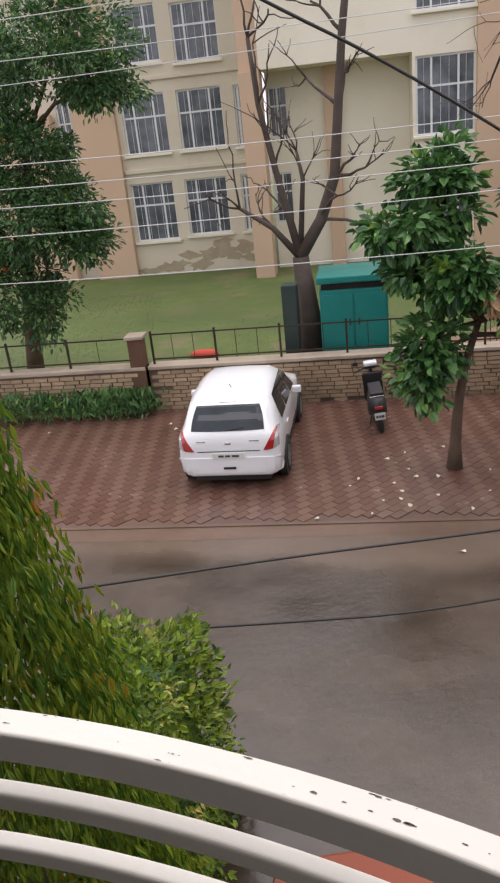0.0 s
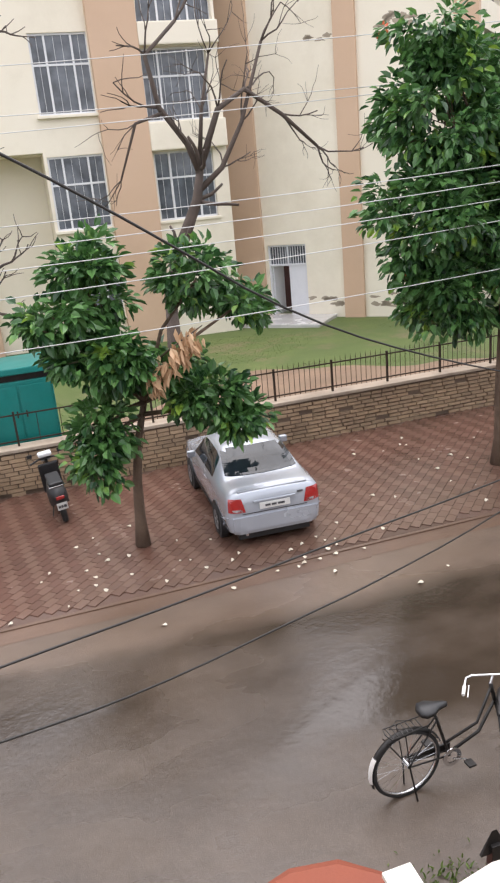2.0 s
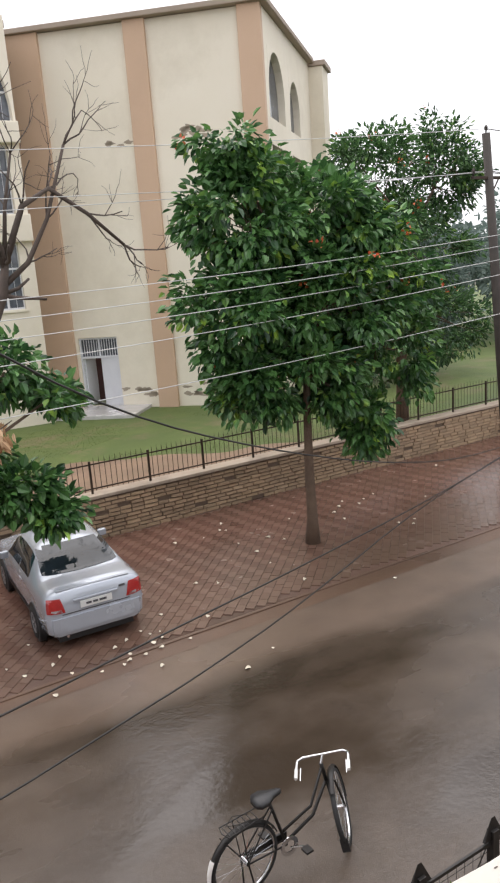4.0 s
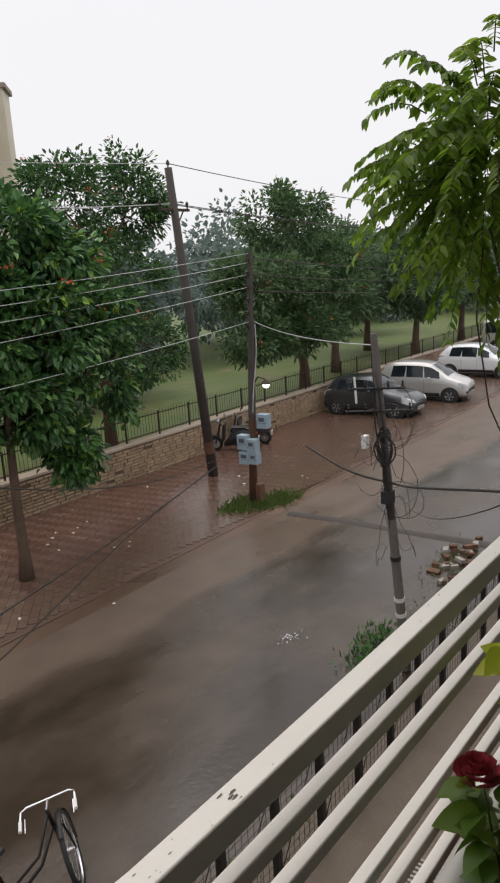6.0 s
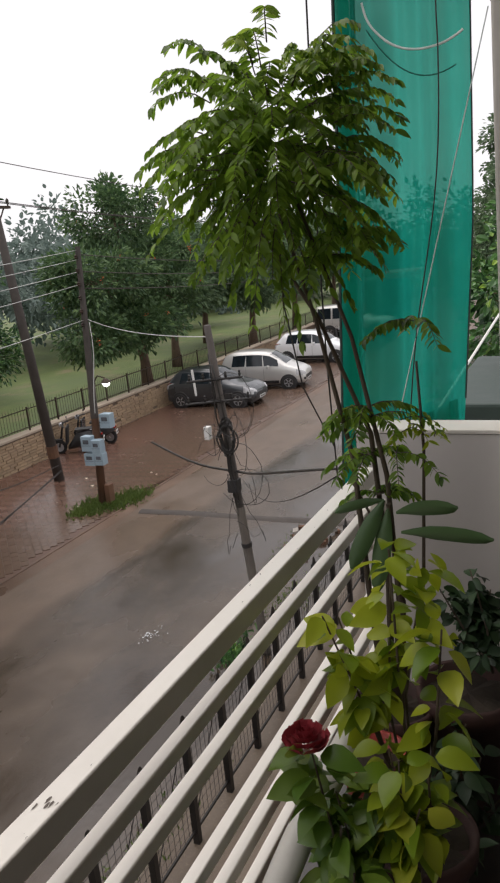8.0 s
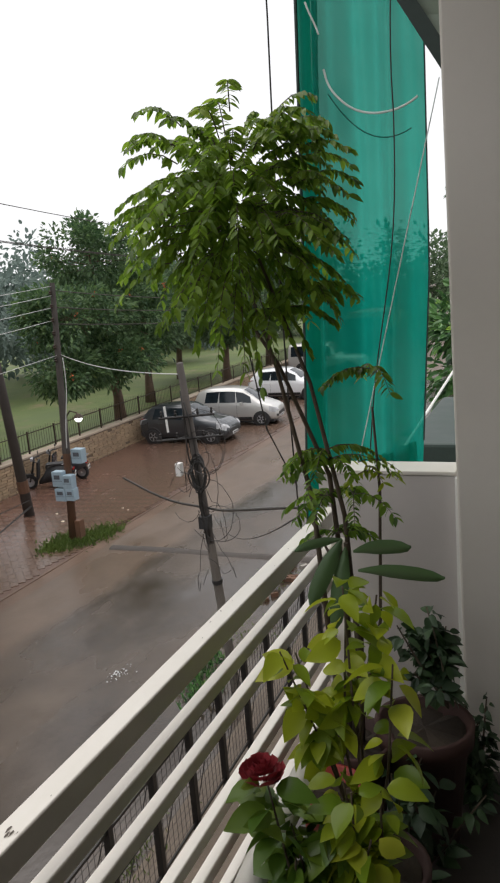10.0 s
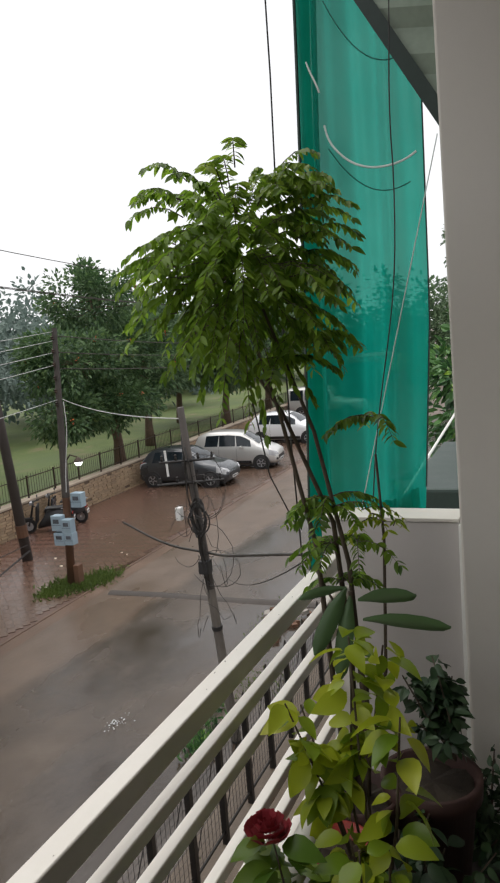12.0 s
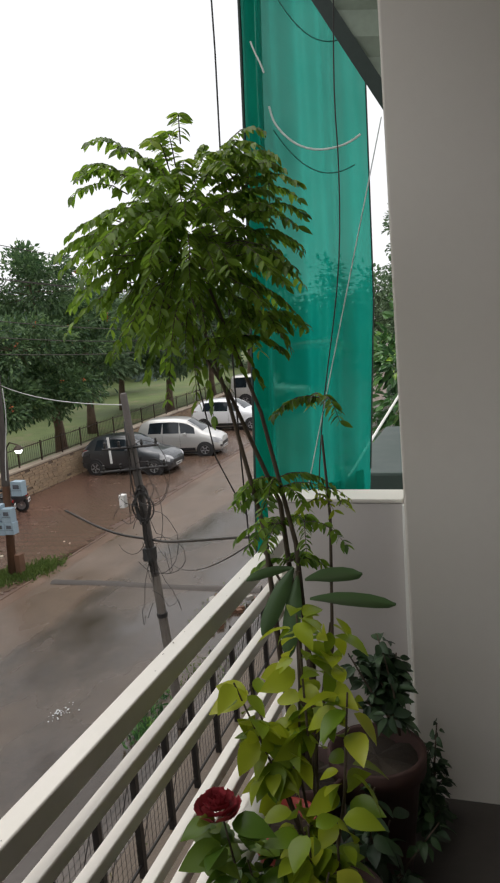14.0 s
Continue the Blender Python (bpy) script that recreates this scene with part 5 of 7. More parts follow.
tree("garden_tree", "tall green tree with orange-red blossoms behind the wall", [(18.6, 16.6, 0.1), (18.6, 16.6, 2), (18.4, 16.5, 4.5), (18.3, 16.5, 6)], 0.2,
     [(17.5, 16.5, 8.0, 1.6, 1.5, 1.5, 46), (20.3, 16.3, 8.4, 1.1, 1.1, 1.5, 30), (18.8, 16.5, 6.0, 2.2, 1.8, 1.6, 56), (17.0, 16.3, 4.2, 2.4, 1.6, 1.5, 54), (19.8, 16.2, 3.6, 1.8, 1.4, 1.3, 40), (15.8, 16.2, 3.3, 1.6, 1.3, 1.1, 34)],
     0.155, 120, M_LEAF_A, M_BARK, 3, 0.25, 0.16, 0.3, 0.52, 0.5)
# leaf colour slightly paled for the haze in between
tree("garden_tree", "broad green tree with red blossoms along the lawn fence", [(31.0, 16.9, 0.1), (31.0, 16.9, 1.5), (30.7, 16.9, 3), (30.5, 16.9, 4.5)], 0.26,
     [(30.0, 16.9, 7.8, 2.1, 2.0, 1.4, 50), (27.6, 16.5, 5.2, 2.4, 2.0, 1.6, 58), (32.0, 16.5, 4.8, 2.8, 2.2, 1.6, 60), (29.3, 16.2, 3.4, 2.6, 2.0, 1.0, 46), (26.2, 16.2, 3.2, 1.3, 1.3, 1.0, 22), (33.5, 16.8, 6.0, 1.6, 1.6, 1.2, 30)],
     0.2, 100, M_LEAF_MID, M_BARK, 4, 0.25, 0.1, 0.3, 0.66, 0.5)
# far crowns use leaf colours with haze put in
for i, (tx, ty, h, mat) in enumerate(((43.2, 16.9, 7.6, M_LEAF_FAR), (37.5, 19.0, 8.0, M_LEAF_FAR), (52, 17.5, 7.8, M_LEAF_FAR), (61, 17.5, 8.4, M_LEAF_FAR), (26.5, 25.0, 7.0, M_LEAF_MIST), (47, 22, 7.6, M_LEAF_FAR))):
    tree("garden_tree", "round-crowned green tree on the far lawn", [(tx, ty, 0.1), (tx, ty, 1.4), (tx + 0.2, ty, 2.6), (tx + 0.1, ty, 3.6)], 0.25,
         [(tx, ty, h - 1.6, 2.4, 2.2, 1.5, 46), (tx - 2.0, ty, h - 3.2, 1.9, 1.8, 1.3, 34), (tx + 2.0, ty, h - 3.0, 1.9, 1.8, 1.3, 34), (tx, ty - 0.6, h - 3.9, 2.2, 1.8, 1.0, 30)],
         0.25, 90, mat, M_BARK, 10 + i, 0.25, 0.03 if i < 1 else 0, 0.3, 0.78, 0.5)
tree("garden_tree", "dark green tree overhanging the garden wall", [(-6.4, 16.3, 0.1), (-6.2, 16.3, 2), (-5.8, 16.2, 4), (-5.3, 16.1, 6)], 0.2,
     [(-5.4, 15.9, 5.7, 1.3, 1.0, 0.8, 34), (-4.2, 15.7, 4.7, 0.9, 0.8, 0.5, 18), (-4.3, 16.0, 7.6, 1.7, 1.3, 1.1, 50), (-6.4, 16.0, 7.0, 1.4, 1.3, 1.2, 30), (-3.3, 16.0, 7.0, 0.8, 0.8, 0.5, 14), (-5.4, 15.7, 4.2, 1.5, 1.1, 0.7, 34), (-6.3, 15.6, 2.9, 1.2, 1.0, 1.0, 26), (-4.5, 15.8, 3.7, 0.8, 0.8, 0.45, 14), (-5.3, 15.6, 2.2, 0.7, 0.7, 0.6, 12), (-7.6, 16, 5.0, 1.2, 1.2, 1.6, 24)],
     0.13, 130, M_LEAF_A, M_BARK, 30, 0.3, 0.06, 0.3, 0.45, 0.45)
# the two farther ones use the haze-paled leaf
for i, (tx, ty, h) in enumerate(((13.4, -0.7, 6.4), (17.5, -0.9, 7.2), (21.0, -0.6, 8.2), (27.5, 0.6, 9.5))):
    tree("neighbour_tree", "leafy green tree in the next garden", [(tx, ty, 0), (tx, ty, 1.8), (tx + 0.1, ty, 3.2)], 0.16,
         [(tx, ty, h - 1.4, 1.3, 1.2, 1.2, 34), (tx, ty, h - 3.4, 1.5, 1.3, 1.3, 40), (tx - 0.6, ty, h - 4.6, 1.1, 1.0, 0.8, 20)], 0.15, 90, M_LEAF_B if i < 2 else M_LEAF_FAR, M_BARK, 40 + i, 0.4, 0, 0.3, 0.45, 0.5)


def bare_tree(name, label, base, forks, r0, seed, depth=4):
    """A leafless tree: forking, tapering, crooked branches."""
    rng = np.random.default_rng(seed)
    t = thing(name, label, "tree")
    part("trunk", tube(bmesh.new(), [base, Vector(base).lerp(Vector(forks[0][0]), 0.5) + Vector((0.03, 0, 0)), forks[0][0]], [r0 * 1.2, r0 * 0.9, r0 * 0.62], 12), M_BARK_GREY, t, smooth=True)
    def grow(p, d, ln, r, level):
        pts, q = [p], p
        for _ in range(4):
            d = (d + Vector(rng.normal(0, 0.2, 3)) + Vector((0, 0, 0.05))).normalized()
            q = q + d * ln / 4
            pts.append(q)
        tube(bm, pts, [r, r * 0.9, r * 0.78, r * 0.66, r * 0.55], 6 if level > 1 else 5)
        if level == 0:
            return
        for _ in range(2 if level > 1 else 3):
            nd = (d + Vector(rng.normal(0, 0.5, 3))).normalized()
            grow(pts[rng.integers(2, 5)], nd, ln * rng.uniform(0.55, 0.85), r * 0.52, level - 1)

    for pts, r, level in forks:
        pts = [Vector(p) for p in pts] if not isinstance(pts[0], (int, float)) else None
        if pts is None:
            continue
        k = len(pts)
        bm = bmesh.new()
        tube(bm, pts, [r * (1 - 0.55 * i / (k - 1)) for i in range(k)], 9)
        for i in range(1, k):
            for _ in range(2 if i < k - 1 else 3):
                d = (pts[i] - pts[i - 1]).normalized()
                nd = (d + Vector(rng.normal(0, 0.55, 3))).normalized()
                grow(pts[i], nd, rng.uniform(0.7, 1.3), r * 0.3, level)
        part("branch", bm, M_BARK_GREY, t, smooth=True)
    return t


bare_tree("bare_tree", "leafless grey tree with a forked trunk", (0.72, 16.5, 0.1),
          [((0.57, 16.5, 2.9), 0, 0), ([(0.57, 16.5, 2.9), (1.1, 16.5, 3.7), (1.45, 16.5, 4.6), (1.6, 16.5, 6.0), (1.75, 16.5, 7.4), (2.0, 16.4, 9.0)], 0.15, 2),
           ([(0.57, 16.5, 2.9), (0.35, 16.5, 3.9), (0.15, 16.4, 4.9), (-0.1, 16.4, 6.2), (-0.2, 16.4, 7.5)], 0.1, 1),
           ([(0.55, 16.5, 2.9), (0.0, 16.4, 3.6), (-0.7, 16.3, 4.1)], 0.09, 1), ([(0.6, 16.5, 3.2), (0.75, 16.4, 4.6), (0.65, 16.4, 5.2)], 0.07, 1)], 0.3, 51)
bare_tree("bare_tree", "leafless dark tree with crooked spreading branches", (5.6, 17.5, 0.1),
          [((5.75, 17.5, 3.2), 0, 0), ([(5.75, 17.5, 3.2), (6.1, 17.5, 4.4), (6.7, 17.5, 5.6), (6.85, 17.5, 6.3)], 0.2, 0),
           ([(6.85, 17.5, 6.2), (6.6, 17.5, 6.9), (6.0, 17.4, 7.7), (5.8, 17.4, 8.8), (6.6, 17.4, 9.5)], 0.09, 1), ([(6.8, 17.5, 6.2), (7.4, 17.4, 7.6), (8.1, 17.4, 8.0), (9.0, 17.4, 7.4), (9.9, 17.4, 6.6)], 0.085, 2),
           ([(6.75, 17.5, 5.8), (7.4, 17.5, 6.3), (8.0, 17.5, 7.3), (8.6, 17.4, 9.0)], 0.08, 2), ([(6.85, 17.5, 6.4), (7.0, 17.4, 7.6), (7.3, 17.4, 8.8)], 0.06, 1), ([(6.1, 17.4, 7.6), (5.4, 17.4, 7.4), (4.9, 17.4, 6.2)], 0.05, 1)], 0.24, 52)

# clump of dead leaves caught in the young tree
rngt = np.random.default_rng(61)
dc = np.array([[3.75 + 0.75 * u + rngt.normal(0, 0.07), 9.95 + rngt.normal(0, 0.08), 3.2 + 0.6 * u + rngt.normal(0, 0.1)] for u in rngt.uniform(0, 1, 110)])
dead = thing("dead_branch", "broken branch with withered brown leaves hanging in the tree", "branch")
part("twig", tube(bmesh.new(), [(3.6, 10.5, 3.1), (4.1, 9.97, 3.6), (4.65, 9.95, 3.9)], [0.025, 0.018, 0.008], 7), M_STEM, dead)
leaf_cloud("dry_leaves", dc, np.tile([0.1, 0, -1.0], (110, 1)), 0.24, M_DEADLEAF, dead, rngt, 0.4, 0.3, 0.4)

# weeping conifer beside the balcony
con = thing("conifer", "weeping conifer with green and rusty yellow sprays", "tree")
part("trunk", tube(bmesh.new(), [(0.05, 1.35, 0), (0.05, 1.35, 3), (0.05, 1.35, 6.0)], [0.09, 0.06, 0.015], 10), M_BARK, con, smooth=True)
cc, cd = [], []
for _ in range(1100):
    h = rngt.uniform(0, 1) ** 0.75
    z = 6.2 - 5.0 * h
    r = (0.1 + 0.86 * h ** 0.8) * rngt.uniform(0.6, 1.04)
    a = rngt.uniform(0, 6.28)
    p = np.array([0.05 + r * math.cos(a), 1.35 + r * 0.8 * math.sin(a), z + rngt.normal(0, 0.08)])
    for k in range(30):
        cc.append(p + np.array([0.05 * math.cos(a), 0.05 * math.sin(a), -0.012 * k]) * (k / 8) + rngt.normal(0, 0.025, 3))
        cd.append([0.25 * math.cos(a), 0.25 * math.sin(a), -1])
leaf_cloud("sprays", cc, cd, 0.085, M_THUJA, con, rngt, 0.22, 0.5, 0.35)

hedge = thing("clipped_hedge", "clipped hedge with yellow-green and reddish leaves", "hedge")
hc, hd = [], []
for _ in range(9500):
    u, v, w = rngt.uniform(-1, 1, 3)
    f = rngt.integers(0, 3)
    p = [u, v, w]
    p[f] = math.copysign(rngt.uniform(0.82, 1.02), p[f])
    p = np.array(p)
    hc.append(np.array([-0.05, 3.25, 1.15]) + p * (0.62 - 0.14 * max(0, p[2]) ** 2, 0.72 - 0.15 * max(0, p[2]) ** 2, 0.95 + 0.08 * math.sin(5 * p[0]) * math.cos(4 * p[1])) + rngt.normal(0, 0.05, 3))
    hd.append(p)
leaf_cloud("leaves", hc, hd, 0.072, M_HEDGE, hedge, rngt, 0.55, 0.1, 0.7)
hb = bmesh.new()
for _ in range(14):
    x, y = -0.05 + rngt.uniform(-0.4, 0.4), 3.25 + rngt.uniform(-0.5, 0.5)
    tube(hb, [(x, y, 0), (x + rngt.normal(0, 0.1), y + rngt.normal(0, 0.1), 1.0), (x + rngt.normal(0, 0.2), y + rngt.normal(0, 0.2), 1.9)], [0.025, 0.018, 0.008], 6)
part("stems", hb, M_STEM, hedge)
part("shaded_core", boxed(-0.55, 0.4, 2.75, 3.75, 0.3, 1.85, 0.15), M_LEAF_A, hedge)


def weeds(name, label, pts, n, size, h, material=None, seed=70):
    rng = np.random.default_rng(seed)
    c = []
    for x, y, sx, sy, z in pts:
        c.append(np.stack([rng.normal(x, sx, n), rng.normal(y, sy, n), np.full(n, z) + rng.uniform(0, h, n)], 1))
    c = np.concatenate(c)
    return tagged(leaf_cloud(name, c, np.tile([0, 0, 1.0], (len(c), 1)), size, material or M_GRASS, None, rng, 0.3, 0.0, 0.5), label, "plants", kind="stuff")


weeds("grass_tuft", "bright green grass round the foot of the meter pole", [(17.0, 9.75, 0.32, 0.3, 0.0), (16.6, 9.95, 0.3, 0.15, 0), (17.5, 9.35, 0.35, 0.2, 0)], 900, 0.12, 0.02, seed=71)
weeds("wall_shrubs", "untidy green shrubs growing along the wall foot", [(-5.0, 14.2, 0.6, 0.2, 0.05), (-4.0, 14.25, 0.4, 0.18, 0.05), (-3.2, 14.2, 0.25, 0.15, 0.05), (-6.2, 14.1, 0.6, 0.2, 0.05)], 500, 0.16, 0.55, M_LEAF_B, 72)
weeds("kerb_weeds", "small weeds and grass beside the fence", [(4.6, 3.0, 0.3, 0.15, 0), (5.4, 2.8, 0.3, 0.12, 0), (7.5, 2.7, 0.5, 0.12, 0), (15.5, 3.9, 0.5, 0.2, 0.02), (13.0, 3.3, 0.5, 0.25, 0.02)], 260, 0.065, 0.02, seed=73)
weeds("roadside_weeds", "leafy green weeds heaped at the road edge by the fence", [(11.4, 3.65, 0.28, 0.16, 0.0), (12.0, 3.75, 0.25, 0.14, 0.0), (11.1, 3.4, 0.2, 0.12, 0.0)], 190, 0.1, 0.07, M_LEAF_B, 75)
rngl = np.random.default_rng(74)
gx, gy = rngl.uniform(-9, 34, 60000), 16.2 + 11 * rngl.uniform(0, 1, 60000) ** 1.3
keep = np.array([noise.noise((x * 0.18, y * 0.25, 3)) > -0.12 for x, y in zip(gx, gy)]) & (gy < 30.5 - 0.92 * np.maximum(0, gx - 12.3) - 0.6) & (gy > np.array([bare_edge(x) for x in gx]) + rngl.normal(0, 0.35, len(gx)))
gc = np.stack([gx[keep], gy[keep], np.full(keep.sum(), LAWN_Z - 0.01)], 1)
tagged(leaf_cloud("lawn_grass", gc, np.tile([0, 0, 1.0], (len(gc), 1)), 0.04, M_GRASS, None, rngl, 0.3, 0.0, 0.6), "wet green lawn grass in uneven patches", "grass", kind="stuff")


# ---- vehicles ----
HATCH = [(-1.93, .34, .72, .78, .66, .66, .56), (-1.91, .27, .86, .93, .76, .74, .64), (-1.86, .24, .92, 1.02, .81, .78, .65), (-1.72, .22, .94, 1.19, .835, .8, .63), (-1.54, .21, .95, 1.37, .845, .81, .62), (-1.4, .2, .95, 1.455, .845, .82, .62), (-1.0, .2, .95, 1.51, .845, .825, .62),
         (-.4, .2, .94, 1.53, .845, .83, .61), (.1, .2, .93, 1.49, .845, .83, .59), (.45, .2, .93, 1.33, .845, .83, .61), (.95, .2, .92, 1.0, .845, .82, .68), (1.5, .2, .84, .90, .83, .78, .62), (1.8, .22, .70, .76, .76, .70, .55), (1.92, .3, .6, .63, .6, .55, .45)]
SEDAN = [(-2.13, .36, .74, .82, .66, .66, .56), (-2.1, .28, .88, .96, .77, .75, .66), (-2.03, .24, .93, 1.02, .81, .78, .7), (-1.9, .23, .94, 1.045, .82, .79, .7), (-1.5, .22, .94, 1.06, .835, .8, .67), (-1.0, .2, .93, 1.29, .835, .81, .58), (-.65, .2, .92, 1.39, .835, .81, .55), (-.1, .2, .92, 1.41, .835, .81, .55),
         (.3, .2, .92, 1.37, .835, .81, .54), (.65, .2, .91, 1.2, .835, .81, .57), (1.15, .2, .9, .96, .83, .79, .66), (1.75, .2, .8, .85, .81, .75, .6), (2.0, .22, .68, .72, .74, .68, .5), (2.12, .3, .58, .6, .6, .55, .45)]
TALL = [(-1.75, .36, .85, .95, .62, .62, .56), (-1.7, .28, .95, 1.15, .74, .72, .62), (-1.55, .24, .98, 1.45, .77, .75, .6), (-1.2, .22, .98, 1.58, .78, .76, .6), (-.3, .2, .97, 1.6, .78, .76, .6), (.3, .2, .96, 1.52, .78, .76, .58), (.7, .2, .95, 1.28, .78, .76, .6),
        (1.1, .2, .93, 1.02, .77, .74, .62), (1.5, .22, .8, .88, .74, .7, .58), (1.68, .24, .7, .75, .68, .63, .5), (1.75, .3, .6, .63, .56, .52, .42)]
JEEP = [(-2.1, .45, 1.05, 1.5, .8, .78, .68), (-2.06, .4, 1.08, 1.78, .86, .84, .7), (-1.8, .38, 1.08, 1.84, .88, .86, .72), (-.5, .38, 1.07, 1.86, .88, .86, .72), (.2, .38, 1.06, 1.8, .88, .86, .7), (.5, .38, 1.06, 1.5, .88, .86, .72), (.75, .38, 1.05, 1.14, .88, .85, .74),
        (1.7, .38, 1.0, 1.06, .86, .82, .7), (2.05, .4, .92, .98, .82, .78, .64), (2.12, .45, .85, .88, .74, .7, .58)]


class Loft:
    """A car body shell: sections along the length, each a ring from the floor over the flank to the roof."""

    def __init__(self, stations):
        self.st, self.tree = np.array(stations, float), None

    def section(self, y):
        s = self.st
        y = min(max(y, s[0, 0]), s[-1, 0])
        i = min(np.searchsorted(s[:, 0], y, "right") - 1, len(s) - 2)
        t = (y - s[i, 0]) / (s[i + 1, 0] - s[i, 0])
        m0 = (s[i + 1] - s[max(i - 1, 0)]) / max(1e-6, s[i + 1, 0] - s[max(i - 1, 0), 0]) * (s[i + 1, 0] - s[i, 0])
        m1 = (s[min(i + 2, len(s) - 1)] - s[i]) / max(1e-6, s[min(i + 2, len(s) - 1), 0] - s[i, 0]) * (s[i + 1, 0] - s[i, 0])
        h = (2 * t**3 - 3 * t**2 + 1) * s[i] + (t**3 - 2 * t**2 + t) * m0 * 0.7 + (-2 * t**3 + 3 * t**2) * s[i + 1] + (t**3 - t**2) * m1 * 0.7
        return y, *h[1:]

    def at(self, y, v):
        y, zb, ze, zt, wl, we, wt = self.section(y)
        ring = [(0, zb), (wl * .8, zb), (wl * .97, zb + .1), (wl, zb + (ze - zb) * .55), (we, ze), (wt + (we - wt) * .12, zt - .1 * (zt - ze) - .02), (wt * .82, zt), (wt * .4, zt + .012), (0, zt + .016)]
        i = min(int(v), 7)
        t = v - i
        a, b = ring[i], ring[i + 1]
        return Vector((a[0] + (b[0] - a[0]) * t, y, a[1] + (b[1] - a[1]) * t))

    def shell(self):
        ys = np.unique(np.concatenate([np.linspace(self.st[0, 0], self.st[-1, 0], 44), self.st[:, 0]]))
        vs = [0, 1, 2, 2.5, 3, 3.5, 4, 4.5, 5, 5.5, 6, 7, 8]
        bm, rows = bmesh.new(), []
        for y in ys:
            half = [self.at(y, v) for v in vs]
            ring = [bm.verts.new(p) for p in half] + [bm.verts.new((-p.x, p.y, p.z)) for p in half[-2:0:-1]]
            rows.append(ring)
        for a, b in zip(rows, rows[1:]):
            for k in range(len(a)):
                bm.faces.new((a[k], b[k], b[(k + 1) % len(a)], a[(k + 1) % len(a)]))
        bm.faces.new(rows[0])
        bm.faces.new(rows[-1][::-1])
        bmesh.ops.recalc_face_normals(bm, faces=bm.faces)
        return bm

    def patch(self, y0, y1, v0, v1, side, off=0.006, n=8, m=5, skew=0.0):
        """A panel that lies just proud of the shell: side -1 or 1 for a flank, 0 across the top."""
        bm, rows = bmesh.new(), []
        for i in range(n + 1):
            row = []
            for j in range(m + 1):
                if side:
                    v = v0 + (v1 - v0) * j / m
                    y = y0 + (y1 - y0) * i / n + skew * j / m
                    p = self.at(y, v)
                    q = Vector((p.x * side, p.y, p.z))
                else:
                    u = -1 + 2 * j / m
                    y = y0 + (y1 - y0) * i / n
                    p = self.at(y, 8 - abs(u) * (8 - v0))
                    q = Vector((math.copysign(p.x, u), p.y, p.z))
                row.append(q)
            rows.append(row)
        vs = []
        for i, row in enumerate(rows):
            out = []
            for j, q in enumerate(row):
                du = rows[min(i + 1, n)][j] - rows[max(i - 1, 0)][j]
                dv = row[min(j + 1, m)] - row[max(j - 1, 0)]
                nr = du.cross(dv)
                nr = nr.normalized() if nr.length > 1e-9 else Vector((0, 0, 1))
                if nr.dot(Vector((q.x, 0, q.z - 0.7))) < 0:
                    nr = -nr
                out.append(bm.verts.new(q + nr * off))
            vs.append(out)
        for a, b in zip(vs, vs[1:]):
            for k in range(m):
                bm.faces.new((a[k], a[k + 1], b[k + 1], b[k]))
        return bm


    def pressed(self, corners, side, off=0.006, n=10, bow=0.15):
        """A panel laid on the shell: corners (across, z) in turn, seen from the back (side -1) or the front (side 1)."""
        if self.tree is None:
            bm = self.shell()
            self.tree = BVHTree.FromBMesh(bm)
            bm.free()
        bm, grid = bmesh.new(), []
        c = [Vector(q) for q in corners]
        for i in range(n + 1):
            row = []
            for j in range(n + 1):
                u, v = 2 * i / n - 1, 2 * j / n - 1
                u, v = u * math.sqrt(1 - bow * v * v / 2), v * math.sqrt(1 - bow * u * u / 2)
                u, v = (u + 1) / 2, (v + 1) / 2
                q = c[0].lerp(c[1], u).lerp(c[3].lerp(c[2], u), v)
                hit, nr, _, _ = self.tree.ray_cast(Vector((q.x, 4 * side, q.y)), Vector((0, -side, 0)))
                row.append((hit, nr if nr.y * side > 0 else -nr) if hit is not None and hit.y * side > 0.6 else None)
            grid.append(row)
        top = [[bm.verts.new(g[0] + g[1] * off) if g else None for g in row] for row in grid]
        low = [[bm.verts.new(g[0] - g[1] * 0.004) if g else None for g in row] for row in grid]
        for i in range(n):
            for j in range(n):
                q = (top[i][j], top[i + 1][j], top[i + 1][j + 1], top[i][j + 1])
                if all(q):
                    bm.faces.new(q)
        rim = [(i, 0) for i in range(n)] + [(n, j) for j in range(n)] + [(i, n) for i in range(n, 0, -1)] + [(0, j) for j in range(n, 0, -1)]
        for (i, j), (k, l) in zip(rim, rim[1:] + rim[:1]):
            q = (top[i][j], top[k][l], low[k][l], low[i][j])
            if all(q):
                bm.faces.new(q)
        for v in [v for v in bm.verts if not v.link_faces]:
            bm.verts.remove(v)
        bmesh.ops.recalc_face_normals(bm, faces=bm.faces)
        if sum(f.normal.y * f.calc_area() for f in bm.faces) * side < 0:
            bmesh.ops.reverse_faces(bm, faces=bm.faces)
        return bm


